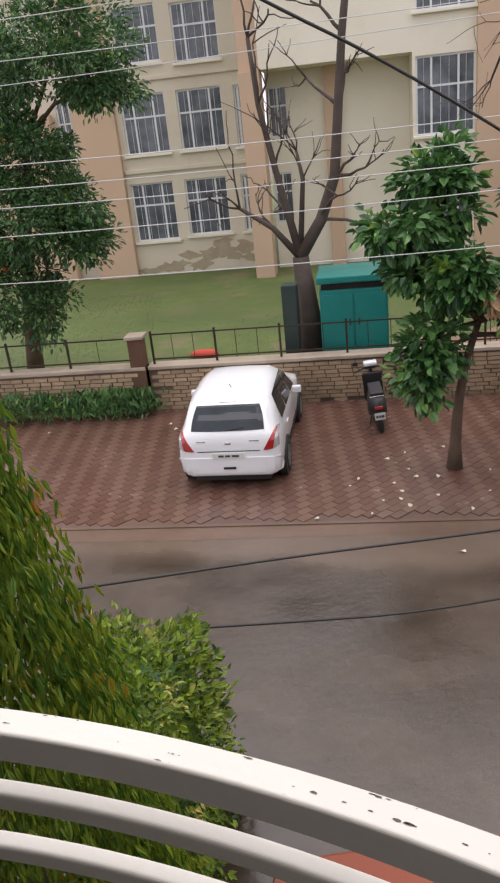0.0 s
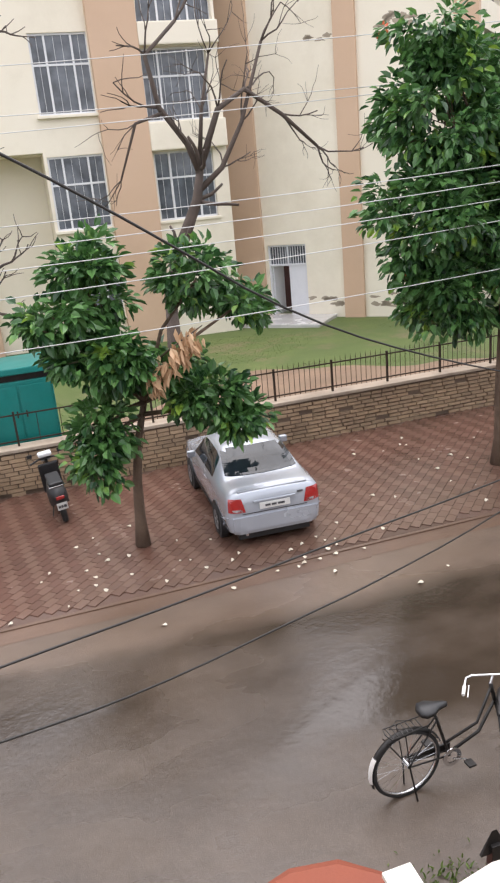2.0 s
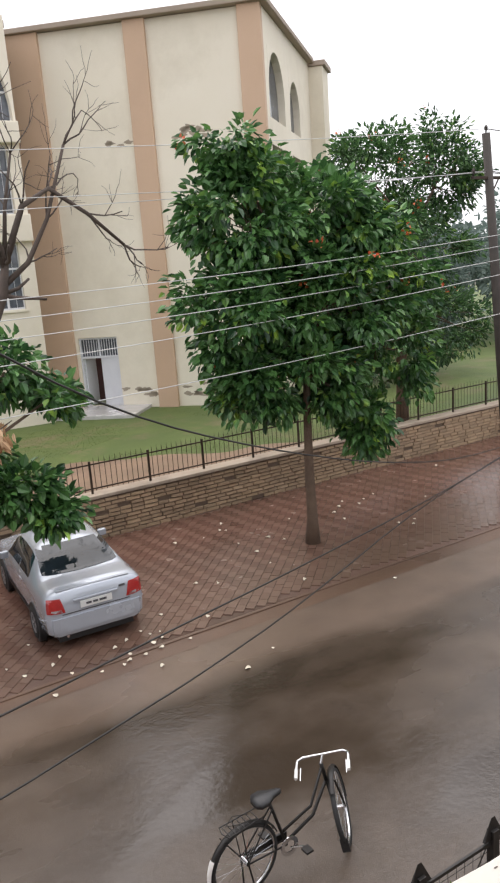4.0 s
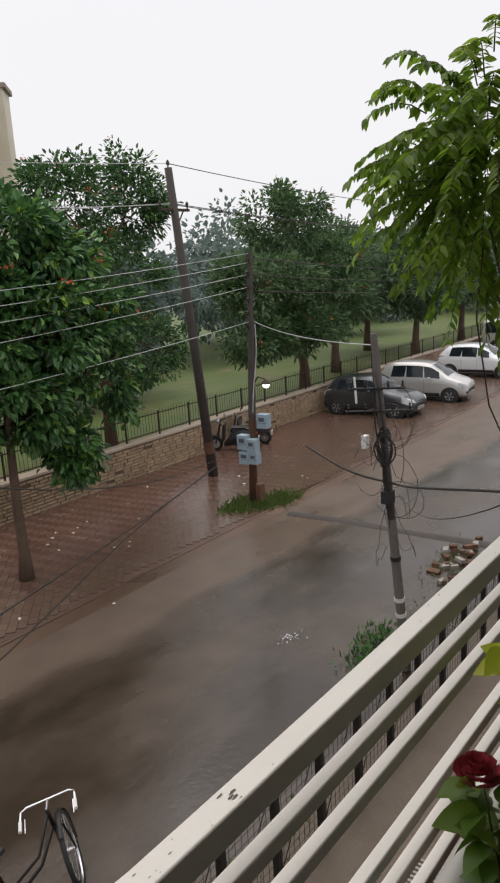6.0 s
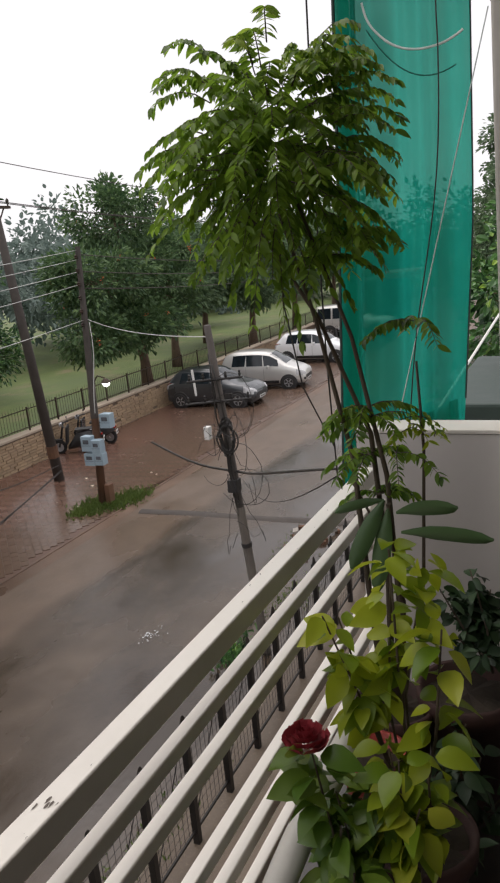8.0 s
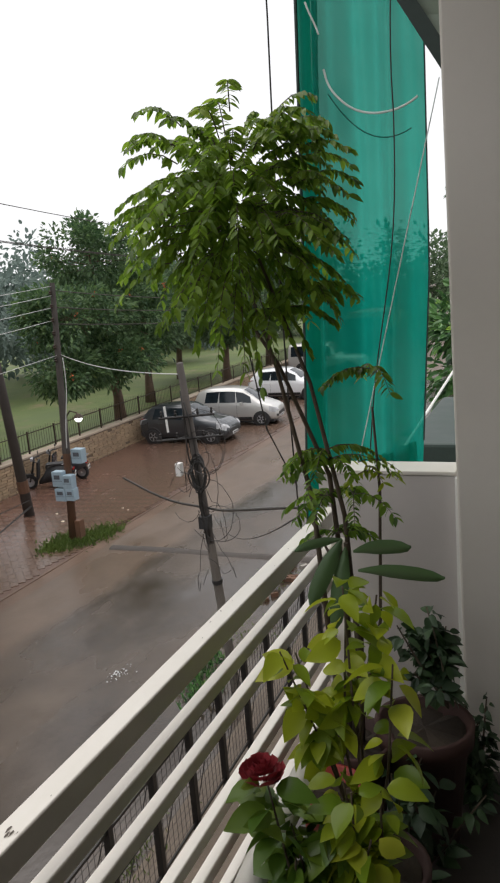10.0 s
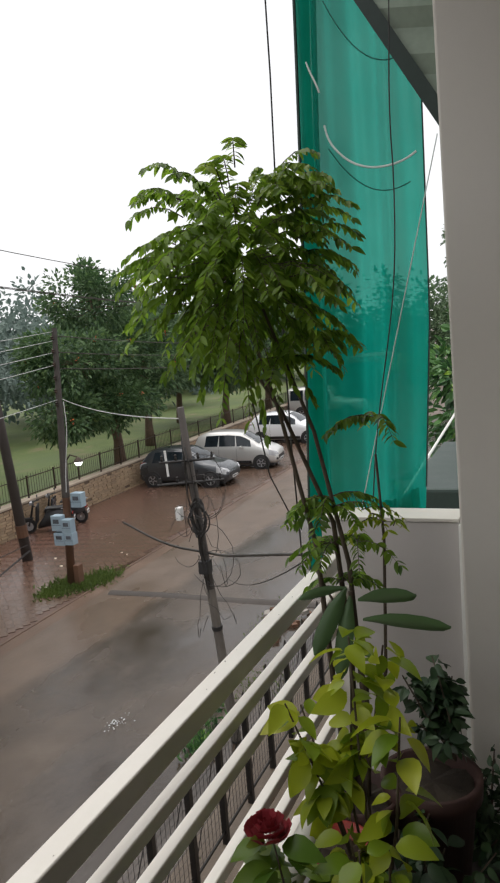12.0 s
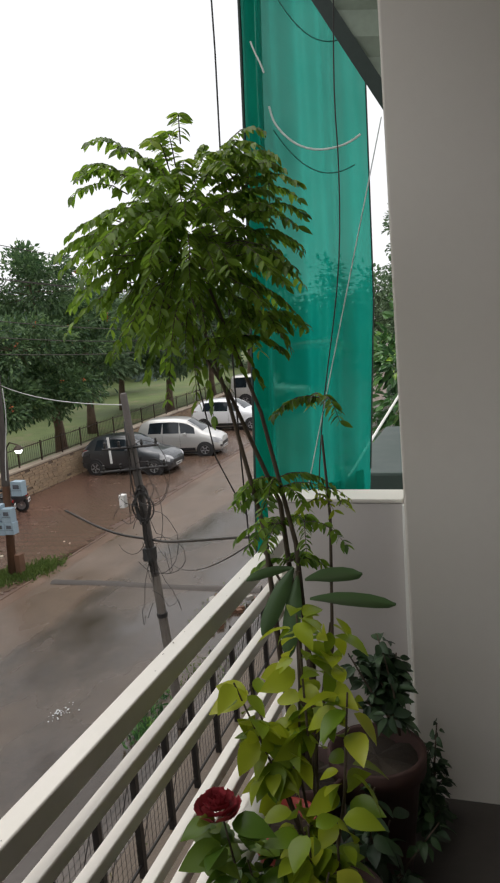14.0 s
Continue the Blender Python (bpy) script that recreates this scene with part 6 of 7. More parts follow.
def wheel(parent, x, y, r, w, rim_material):
    m = Matrix.Translation((x, y, r)) @ Matrix.Rotation(math.pi / 2, 4, "Y")
    ty = part("wheel", lathe(bmesh.new(), [(r * .62, -w / 2), (r * .9, -w / 2), (r * .985, -w * .36), (r, 0), (r * .985, w * .36), (r * .9, w / 2), (r * .62, w / 2)], 28, m), M_TYRE, parent, smooth=True)
    s = math.copysign(1, x)
    part("rim", lathe(bmesh.new(), [(r * .64, s * w * .44), (r * .6, s * w * .5), (r * .56, s * w * .36), (r * .2, s * w * .3), (r * .18, s * w * .42), (.001, s * w * .42)], 28, m), rim_material, ty, smooth=True)
    sp = bmesh.new()
    for k in range(5):
        rot = m @ Matrix.Rotation(2 * math.pi * k / 5, 4, "Z")
        box(sp, r * .12, r * .6, -r * .08, r * .08, min(s * w * .36, s * w * .44), max(s * w * .36, s * w * .44), m=rot)
    part("spokes", sp, rim_material, ty)


def bars(parent, x, y, z, w, h, m=None):
    """Plain dark bars where writing cannot be shown."""
    bm = bmesh.new()
    for a, b in ((-.42, -.2), (-.14, .06), (.12, .42)):
        box(bm, x + a * w, x + b * w, y - .002, y + .002, z - h * .25, z + h * .25, m=m)
    part("print", bm, M_INK, parent)


TAILS = {
    "hatch": dict(window=((-.6, 1.03), (.6, 1.03), (.52, 1.37), (-.52, 1.37)), line=(.7, .5), plate=(.585, .685), bumper=(.3, .6, .82),
                  lamps=(((.55, .71), (.71, .73), (.765, 1.03), (.72, 1.0), M_REDLAMP), ((.715, .735), (.8, .77), (.79, 1.0), (.77, 1.02), M_CLEARLAMP))),
    "sedan": dict(window=((-.66, 1.075), (.66, 1.075), (.55, 1.37), (-.55, 1.37)), line=(.64, .56), plate=(.7, .81), bumper=(.3, .6, .82),
                  lamps=(((.5, .68), (.78, .7), (.765, .93), (.56, .92), M_REDLAMP), ((.55, .69), (.72, .71), (.72, .75), (.56, .74), M_CLEARLAMP))),
    "tall": dict(window=((-.58, 1.05), (.58, 1.05), (.54, 1.44), (-.54, 1.44)), line=(.74, .5), plate=(.6, .71), bumper=(.32, .58, .76),
                 lamps=(((.6, .78), (.74, .8), (.72, 1.05), (.64, 1.04), M_REDLAMP),)),
    "jeep": dict(window=((-.66, 1.12), (.66, 1.12), (.6, 1.66), (-.6, 1.66)), line=(.8, .6), plate=(.66, .78), bumper=(.46, .66, .84),
                 lamps=(((.68, .8), (.8, .8), (.8, 1.08), (.68, 1.08), M_REDLAMP),))}


def car(name, label, stations, m, paint, wheels, r, rear, windows, lights, screen, group=""):
    """A car from its sections. rear: the kind of tail; windows: flank windows (y0, y1, skew); screen: (y0, y1)."""
    t, lf = thing(name, label, "car", m, group), Loft(stations)
    part("body", lf.shell(), paint, t, smooth=True)
    tail = TAILS[rear]
    part("rear_window", lf.pressed(tail["window"], -1, .008, 14, .12), M_CARGLASS, t)
    for s in (-1, 1):
        for *quad, mt in tail["lamps"]:
            part("tail_lamp", lf.pressed([(s * x, z) for x, z in quad], -1, .012, 8, .1), mt, t)
    part("windscreen", lf.patch(*screen, 5.75, 8, 0), M_CARGLASS, t, smooth=True)
    for s in (-1, 1):
        for y0, y1, sk in windows:
            part("side_window", lf.patch(y0, y1, 4.1, 4.95, s, .006, 6, 3, sk), M_CARGLASS, t, smooth=True)
        for y0, y1, v0, v1, mt in lights:
            part("lamp", lf.patch(y0, y1, v0, v1, s, .012, 6, 4), mt, t, smooth=True)
        part("sill_trim", lf.patch(wheels[0] + .4, wheels[1] - .4, 1.6, 2.3, s, .008), M_PLASTIC, t)
        wl = max(st[4] for st in stations)
        for y in wheels:
            am = Matrix.Translation((s * (wl - .1), y, r)) @ Matrix.Rotation(math.pi / 2, 4, "Y")
            part("wheel_arch", lathe(bmesh.new(), [(.001, s * .112), (r * 1.16, s * .112), (r * 1.2, s * .1), (r * 1.2, 0)], 28, am), M_PLASTIC, t)
            wheel(t, s * (wl - .075), y, r, .2, M_RIM)
        y0 = screen[0] - .02
        ms = boxed(min(s * .84, s * 1.0), max(s * .84, s * 1.0), y0 - .06, y0 + .05, .93, 1.06, .03)
        part("side_mirror", ms, paint, t)
        for y in [w[0] for w in windows[1:]]:
            part("door_gap", lf.patch(y - .03, y - .022, 2.2, 4.05, s, .003, 1, 6), M_PLASTIC, t)
        part("door_handle", boxed(min(s * wl, s * (wl + .02)), max(s * wl, s * (wl + .02)), windows[0][1] - .3, windows[0][1] - .12, .82, .85, .006), paint, t)
    yr = stations[0][0]
    z0, z1, hw = tail["bumper"]
    part("rear_bumper", lf.pressed(((-hw, z0), (hw, z0), (hw, z1), (-hw, z1)), -1, .022, 16, .08), paint, t, smooth=False)
    z, hw = tail["line"]
    part("tailgate_line", lf.pressed(((-hw, z), (hw, z), (hw, z + .014), (-hw, z + .014)), -1, .004, 8, 0), M_PLASTIC, t)
    z0, z1 = tail["plate"]
    pl = part("number_plate", boxed(-.26, .26, yr - .03, yr - .006, z0, z1, .003), M_PLATE, t)
    bars(pl, 0, yr - .032, (z0 + z1) / 2, .4, .07)
    yf = stations[-1][0]
    part("grille", lf.pressed(((-.42, .4), (.42, .4), (.46, .54), (-.46, .54)), 1, .01, 8, .1), M_PLASTIC, t)
    for s in (-1, 1):
        part("headlamp", lf.pressed([(s * x, z) for x, z in ((.46, .58), (.7, .62), (.72, .8), (.5, .7))], 1, .012, 8, .1), M_CLEARLAMP, t)
        part("fog_lamp", lf.pressed([(s * x, z) for x, z in ((.5, .36), (.64, .38), (.64, .47), (.5, .46))], 1, .008, 5, .2), M_PLASTIC, t)
    fp = part("number_plate", boxed(-.26, .26, yf + .016, yf + .03, .3, .41, .003), M_PLATE, t)
    bars(fp, 0, yf + .034, .355, .48, .1)
    part("underbody", boxed(-.62, .62, stations[1][0] + .1, stations[-2][0] - .1, .14, stations[4][1] + .03), M_PLASTIC, t)
    return t


white_hatch = car("hatchback_car", "white hatchback parked nose to the brick wall, wet", HATCH, pose(-0.4, 12.4, 0, 0, 0, -1.0) @ Matrix.Diagonal((1.09, 1.05, 1.06, 1)), M_CARWHITE, (-1.22, 1.2), .3, "hatch",
                  [(-1.3, -.75, .1), (-.68, .02, 0), (.08, .62, -.05)], [(1.6, 1.84, 3.3, 4.1, M_CLEARLAMP)], (.2, .82))
silver = car("sedan_car", "silver sedan parked nose to the brick wall under the tree", SEDAN, pose(5.66, 12.0, 0, 0, 0, -3.0) @ Matrix.Diagonal((1.02, 1.0, 1.02, 1)), M_CARSILVER, (-1.3, 1.18), .29, "sedan",
             [(-1.0, -.35, .12), (-.28, .62, -.06)], [(1.8, 2.02, 3.3, 4.0, M_CLEARLAMP)], (.36, 1.0))
part("boot_lip", boxed(-.6, .6, -2.06, -2.0, 1.005, 1.035, .012), M_CARSILVER, silver)
part("plate_garnish", boxed(-.36, .36, -2.155, -2.1, .825, .855, .006), M_CARSILVER, silver)
part("badge", boxed(.4, .5, -2.135, -2.1, .87, .9, .004), M_INK, silver)
part("exhaust", tube(bmesh.new(), [(-.5, -2.1, .26), (-.5, -1.9, .27)], .025, 10), M_CHROME, silver)
part("badge", boxed(-.05, .05, -1.935, -1.905, .82, .86, .012), M_CHROME, white_hatch)
part("badge", boxed(.34, .5, -1.925, -1.9, .87, .886, .002), M_CHROME, white_hatch)
part("badge", boxed(-.5, -.36, -1.925, -1.9, .87, .886, .002), M_CHROME, white_hatch)
part("rear_wiper", tube(bmesh.new(), [(0, -1.87, 1.05), (.26, -1.84, 1.08)], .008, 6), M_PLASTIC, white_hatch)
part("antenna", tube(bmesh.new(), [(0, -1.1, 1.515), (0, -1.25, 1.62)], .006, 6), M_PLASTIC, white_hatch)
part("brake_light", boxed(-.14, .14, -1.52, -1.48, 1.385, 1.405, .004), M_PLASTIC, white_hatch)
part("bumper_slot", boxed(-.1, .1, -1.968, -1.93, .4, .44, .004), M_PLASTIC, white_hatch)

FRONT = pose(0, 0, 0, 0, 0, 180)
car("hatchback_car", "dark grey hatchback parked with its nose to the road", HATCH, pose(28.9, 12.3, 0) @ FRONT, M_CARGREY, (-1.3, 1.25), .31, "hatch",
    [(-1.3, -.75, .1), (-.68, .02, 0), (.08, .62, -.05)], [(1.5, 1.86, 3.2, 4.1, M_CLEARLAMP)], (.2, .82), "cars by the lawn")
car("small_car", "pale silver tall hatchback parked with its nose to the road", TALL, pose(32.4, 11.6, 0, 0, 0, 6) @ FRONT @ Matrix.Diagonal((1.05, 1.08, 1.02, 1)), M_CARBEIGE, (-1.1, 1.1), .29, "tall",
    [(-1.25, -.7, .08), (-.62, .05, 0), (.12, .72, -.06)], [(1.42, 1.68, 3.2, 4.1, M_CLEARLAMP)], (.36, 1.0), "cars by the lawn")
car("hatchback_car", "white hatchback parked with its nose to the road", HATCH, pose(39.2, 11.6, 0) @ FRONT @ Matrix.Diagonal((1.05, 1.06, 1.05, 1)), M_CARWHITE, (-1.25, 1.22), .3, "hatch",
    [(-1.3, -.75, .1), (-.68, .02, 0), (.08, .62, -.05)], [(1.6, 1.86, 3.3, 4.1, M_CLEARLAMP)], (.2, .82), "cars by the lawn")
car("jeep_car", "pale boxy off-road car parked beyond the others", JEEP, pose(48.6, 12.2, 0) @ FRONT @ Matrix.Diagonal((1.1, 1.14, 1.1, 1)), M_CARBEIGE, (-1.25, 1.35), .36, "jeep",
    [(-1.9, -1.15, 0), (-1.05, -.35, 0), (-.25, .42, -.05)], [(1.85, 2.1, 3.3, 4.1, M_CLEARLAMP)], (.24, .66), "cars by the lawn")


def scooter(label, m, body):
    """A parked scooter or small motorcycle, nose along +y."""
    t = thing("scooter", label, "scooter", m)
    for y in (-.6, .62):
        mw = Matrix.Translation((0, y, .25)) @ Matrix.Rotation(math.pi / 2, 4, "Y")
        w = part("wheel", lathe(bmesh.new(), [(.15, -.045), (.22, -.05), (.25, -.02), (.25, .02), (.22, .05), (.15, .045)], 22, mw), M_TYRE, t, smooth=True)
        part("rim", lathe(bmesh.new(), [(.16, -.03), (.03, -.02), (.03, .02), (.16, .03)], 18, mw), M_RIM, w)
    bm = bmesh.new()
    rows = []
    for y, z0, z1, w in ((-.82, .5, .62, .05), (-.7, .42, .74, .14), (-.4, .3, .76, .18), (0, .24, .7, .18), (.12, .22, .5, .17), (.3, .2, .3, .16)):
        rows.append([bm.verts.new((x, y, z)) for x, z in ((-w, z0), (w, z0), (w, (z0 + z1) / 2), (w * .7, z1), (-w * .7, z1), (-w, (z0 + z1) / 2))])
    for a, b in zip(rows, rows[1:]):
        for k in range(6):
            bm.faces.new((a[k], a[(k + 1) % 6], b[(k + 1) % 6], b[k]))
    bm.faces.new(rows[0][::-1])
    bm.faces.new(rows[-1])
    part("body", bm, body, t, smooth=True)
    part("seat", boxed(-.13, .13, -.66, .02, .765, .84, .03), M_PLASTIC, t)
    part("front_shield", boxed(-.2, .2, .36, .42, .28, .92, .04, Matrix.Rotation(radians(8), 4, "X")), body, t)
    part("steering_column", tube(bmesh.new(), [(0, .62, .25), (0, .5, .6), (0, .4, 1.0)], [.04, .035, .03], 8), M_PLASTIC, t)
    part("handlebar", tube(bmesh.new(), [(-.33, .28, 1.0), (-.15, .38, 1.03), (.15, .38, 1.03), (.33, .28, 1.0)], .02, 8), M_PLASTIC, t)
    part("headlamp", boxed(-.1, .1, .4, .5, .96, 1.08, .03), M_CLEARLAMP, t)
    part("mudguard", boxed(-.07, .07, .45, .82, .48, .53, .02), body, t)
    for s in (-1, 1):
        part("mirror", boxed(s * .3 - .05, s * .3 + .05, .3, .32, 1.12, 1.2, .01), M_PLASTIC, t)
        part("mirror_stalk", tube(bmesh.new(), [(s * .22, .32, 1.02), (s * .3, .31, 1.13)], .006, 6), M_PLASTIC, t)
    part("tail_lamp", boxed(-.08, .08, -.85, -.8, .56, .62, .01), M_REDLAMP, t)
    part("grab_rail", tube(bmesh.new(), [(-.14, -.5, .8), (-.14, -.86, .84), (.14, -.86, .84), (.14, -.5, .8)], .012, 6), M_CHROME, t)
    pl = part("number_plate", boxed(-.1, .1, -.885, -.87, .36, .5, .003), M_PLATE, t)
    bars(pl, 0, -.89, .43, .18, .1)
    part("stand", tube(bmesh.new(), [(-.12, -.2, .25), (-.2, -.28, .01)], .012, 6), M_PLASTIC, t)
    return t


sc = scooter("black scooter parked facing the brick wall", pose(2.16, 13.35, 0, 0, -5, 4), M_PLASTIC)
part("white_cover", boxed(-.14, .14, .3, .5, 1.075, 1.16, .04), M_CARWHITE, sc, "white helmet-like cover over the handlebar")
scooter("dark motorcycle parked by the wall beside the pole", pose(21.6, 13.9, 0, 0, -6, 25), M_PLASTIC)
scooter("dark motorcycle parked by the wall", pose(22.6, 14.0, 0, 0, -6, 15), M_CARGREY)
scooter("dark motorcycle parked between two cars", pose(44.2, 12.4, 0, 0, -6, 190), M_PLASTIC)

# ---- the black roadster bicycle ----
bike = thing("bicycle", "old black roadster bicycle on its stand in the rain", "bicycle", pose(4.8, 4.09, 0.0, 0, 0, 3.0) @ Matrix.Scale(1.06, 4))
WB, WR = 1.1, 0.36


def bike_wheel(name, m):
    w = part(name, lathe(bmesh.new(), [(WR - .034, -.018), (WR - .01, -.024), (WR + .003, 0), (WR - .01, .024), (WR - .034, .018)], 40, m), M_TYRE, bike, smooth=True)
    part("rim", lathe(bmesh.new(), [(WR - .03, -.014), (WR - .044, -.012), (WR - .044, .012), (WR - .03, .014)], 40, m), M_CHROME, w, smooth=True)
    sp = bmesh.new()
    for k in range(28):
        a = 2 * math.pi * k / 28
        tube(sp, [m @ Vector((.02 * math.cos(a + .8), .02 * math.sin(a + .8), .03 * (-1) ** k)), m @ Vector(((WR - .03) * math.cos(a), (WR - .03) * math.sin(a), 0))], .0014, 4)
    part("spokes", sp, M_CHROME, w)
    part("hub", tube(bmesh.new(), [m @ Vector((0, 0, -.05)), m @ Vector((0, 0, .05))], .022, 10), M_CHROME, w)


RX = Matrix.Rotation(math.pi / 2, 4, "X")
STEER = Matrix.Translation((WB - .1, 0, .85)) @ Matrix.Rotation(radians(50), 4, Vector((-0.3, 0, 1))) @ Matrix.Translation((-(WB - .1), 0, -.85))
bike_wheel("rear_wheel", Matrix.Translation((0, 0, WR)) @ RX)
bike_wheel("front_wheel", STEER @ Matrix.Translation((WB, 0, WR)) @ RX)
BB, SEAT, HEADT, HEADB = Vector((.46, 0, .3)), Vector((.3, 0, .84)), Vector((WB - .17, 0, .92)), Vector((WB - .12, 0, .72))
for nm, pts, r in (("seat_tube", [BB, SEAT], .016), ("down_tube", [BB, (.8, 0, .42), HEADB], .016), ("top_tube", [BB + Vector((-.04, 0, .13)), (.78, 0, .53), HEADT - Vector((0, 0, .05))], .014), ("head_tube", [HEADB, HEADT], .02)):
    part(nm, tube(bmesh.new(), pts, r, 8), M_BLACK, bike, smooth=True)
for s in (-1, 1):
    part("chain_stay", tube(bmesh.new(), [BB + Vector((0, s * .03, 0)), (0, s * .055, WR)], .009, 6), M_BLACK, bike)
    part("seat_stay", tube(bmesh.new(), [SEAT + Vector((.02, s * .02, -.1)), (0, s * .055, WR)], .008, 6), M_BLACK, bike)
    part("fork_blade", tube(bmesh.new(), [STEER @ Vector((WB - .12, s * .04, .72)), STEER @ Vector((WB - .06, s * .05, .5)), STEER @ Vector((WB, s * .05, WR))], .011, 6), M_BLACK, bike)
    part("mudguard_stay", tube(bmesh.new(), [(0, s * .06, WR), (-.22, s * .035, WR + .34)], .004, 5), M_BLACK, bike)
    part("rack_stay", tube(bmesh.new(), [(0, s * .065, WR), (-.05, s * .08, .76)], .006, 5), M_BLACK, bike)
    part("stand_leg", tube(bmesh.new(), [(0, s * .06, WR), (.04, s * .12, .0)], .009, 6), M_BLACK, bike)
    part("grip", tube(bmesh.new(), [STEER @ Vector((WB - .42, s * .25, .97)), STEER @ Vector((WB - .3, s * .25, .99))], .016, 8), M_WHITEPLAS, bike)
    part("brake_lever", tube(bmesh.new(), [STEER @ Vector((WB - .4, s * .22, .93)), STEER @ Vector((WB - .24, s * .22, .96))], .006, 6), M_CHROME, bike)
part("handlebar", tube(bmesh.new(), [STEER @ Vector(p) for p in ((WB - .36, -.25, .98), (WB - .18, -.25, 1.0), (WB - .13, -.2, 1.0), (WB - .13, .2, 1.0), (WB - .18, .25, 1.0), (WB - .36, .25, .98))], .013, 8), M_CHROME, bike, "chrome handlebar", True)
part("stem", tube(bmesh.new(), [HEADT, STEER @ Vector((WB - .13, 0, 1.0))], .013, 8), M_CHROME, bike)


def guard(name, a0, a1, m, material, w=.03, r=WR + .025):
    bm, rows = bmesh.new(), []
    for k in range(17):
        a = a0 + (a1 - a0) * k / 16
        rows.append([bm.verts.new(m @ Vector((rr * math.cos(a), rr * math.sin(a), z))) for rr, z in ((r - .012, -w), (r, -w * .6), (r + .006, 0), (r, w * .6), (r - .012, w))])
    for a, b in zip(rows, rows[1:]):
        for k in range(4):
            bm.faces.new((a[k], a[k + 1], b[k + 1], b[k]))
    return part(name, bm, material, bike, smooth=True)


guard("rear_mudguard", radians(20), radians(200), Matrix.Translation((0, 0, WR)) @ RX, M_BLACK)
guard("white_tail_patch", radians(150), radians(190), Matrix.Translation((0, 0, WR)) @ RX, M_WHITEPLAS, .031, WR + .031)
guard("front_mudguard", radians(-20), radians(130), STEER @ Matrix.Translation((WB, 0, WR)) @ RX, M_BLACK)
part("mud_flap", boxed(WB + .3, WB + .32, -.04, .04, .1, .24, .008, STEER @ Matrix.Translation((-.62, 0, 0))), M_PLASTIC, bike)
bm = bmesh.new()
sad = []
for x_, w_, z_ in ((-.13, .05, .90), (-.1, .1, .915), (-.02, .1, .92), (.06, .05, .915), (.15, .025, .905), (.17, .012, .895)):
    sad.append([bm.verts.new((.27 + x_, y_, z)) for y_, z in ((-w_, z_ - .045), (-w_ * .9, z_ - .01), (0, z_), (w_ * .9, z_ - .01), (w_, z_ - .045), (0, z_ - .05))])
for a, b in zip(sad, sad[1:]):
    for k in range(6):
        bm.faces.new((a[k], a[(k + 1) % 6], b[(k + 1) % 6], b[k]))
bm.faces.new(sad[0][::-1])
bm.faces.new(sad[-1])
part("saddle", bm, M_PLASTIC, bike, "black saddle", True)
rack = part("carrier_rack", tube(bmesh.new(), [(.2, -.07, .77), (-.19, -.08, .76), (-.21, 0, .76), (-.19, .08, .76), (.2, .07, .77)], .006, 6), M_BLACK, bike)
bm = bmesh.new()
for k in range(7):
    tube(bm, [(.14 - .052 * k, -.075, .765), (.14 - .052 * k, .075, .765)], .005, 5)
tube(bm, [(.1, -.05, .77), (-.06, -.06, .82), (-.17, 0, .81), (-.06, .06, .82), (.1, .05, .77)], .004, 5)
part("rack_bars", bm, M_BLACK, rack)
part("chain_case", boxed(-.03, .5, .045, .075, .29, .39, .02, Matrix.Rotation(radians(3), 4, "Y")), M_BLACK, bike)
part("chain_ring", lathe(bmesh.new(), [(.06, -.004), (.1, -.004), (.1, .004), (.06, .004)], 24, Matrix.Translation((.46, -.06, .3)) @ RX), M_CHROME, bike)
part("crank", tube(bmesh.new(), [(.46, -.08, .3), (.6, -.09, .24)], .009, 6), M_CHROME, bike)
part("crank", tube(bmesh.new(), [(.46, .08, .3), (.32, .09, .36)], .009, 6), M_CHROME, bike)
part("pedal", boxed(.56, .64, -.19, -.1, .225, .25, .005), M_BLACK, bike)
part("pedal", boxed(.28, .36, .1, .19, .345, .37, .005), M_BLACK, bike)


# ---- poles, wires, street furniture ----
def pole(name, label, base, top, r0, r1, material, sides=10):
    t = thing(name, label, "utility pole")
    part("shaft", tube(bmesh.new(), [base, Vector(base).lerp(Vector(top), .5), top], [r0, (r0 + r1) / 2, r1], sides), material, t, smooth=True)
    return t


P1B, P1T = Vector((18.72, 12.5, -.05)), Vector((17.8, 12.5, 8.65))
P2B, P2T = Vector((17.0, 9.8, -.05)), Vector((17.48, 9.8, 6.3))
P3B, P3T = Vector((11.35, 2.95, -.05)), Vector((10.55, 2.95, 5.05))
p1 = pole("utility_pole", "tall leaning weathered concrete utility pole", P1B, P1T, .15, .1, M_POLE)
part("cross_arm", boxed(17.3, 18.5, 12.45, 12.55, 7.55, 7.62, .006, Matrix.Identity(4)), M_IRON, p1)
part("brace", tube(bmesh.new(), [(18.3, 12.5, 7.6), (17.95, 12.5, 7.1)], .02, 6), M_IRON, p1)
for x_, z_ in ((17.8, 8.65), (18.45, 7.62), (17.35, 7.62)):
    ins = part("insulator", lathe(bmesh.new(), [(.001, 0), (.02, 0), (.02, .06), (.05, .07), (.03, .1), (.05, .12), (.03, .17), (.001, .2)], 12, Matrix.Translation((x_, 12.5, z_))), M_POLE, p1, smooth=True)
part("painted_band", tube(bmesh.new(), [P1B.lerp(P1T, .09), P1B.lerp(P1T, .13)], .162, 10), M_POLERUST, p1)
p2 = pole("meter_pole", "rusty electricity pole with pale meter boxes", P2B, P2T, .11, .055, M_POLERUST)
part("upper_shaft", tube(bmesh.new(), [P2B.lerp(P2T, .36), P2T + Vector((.01, 0, .08))], [.098, .062], 10), M_POLE, p2)
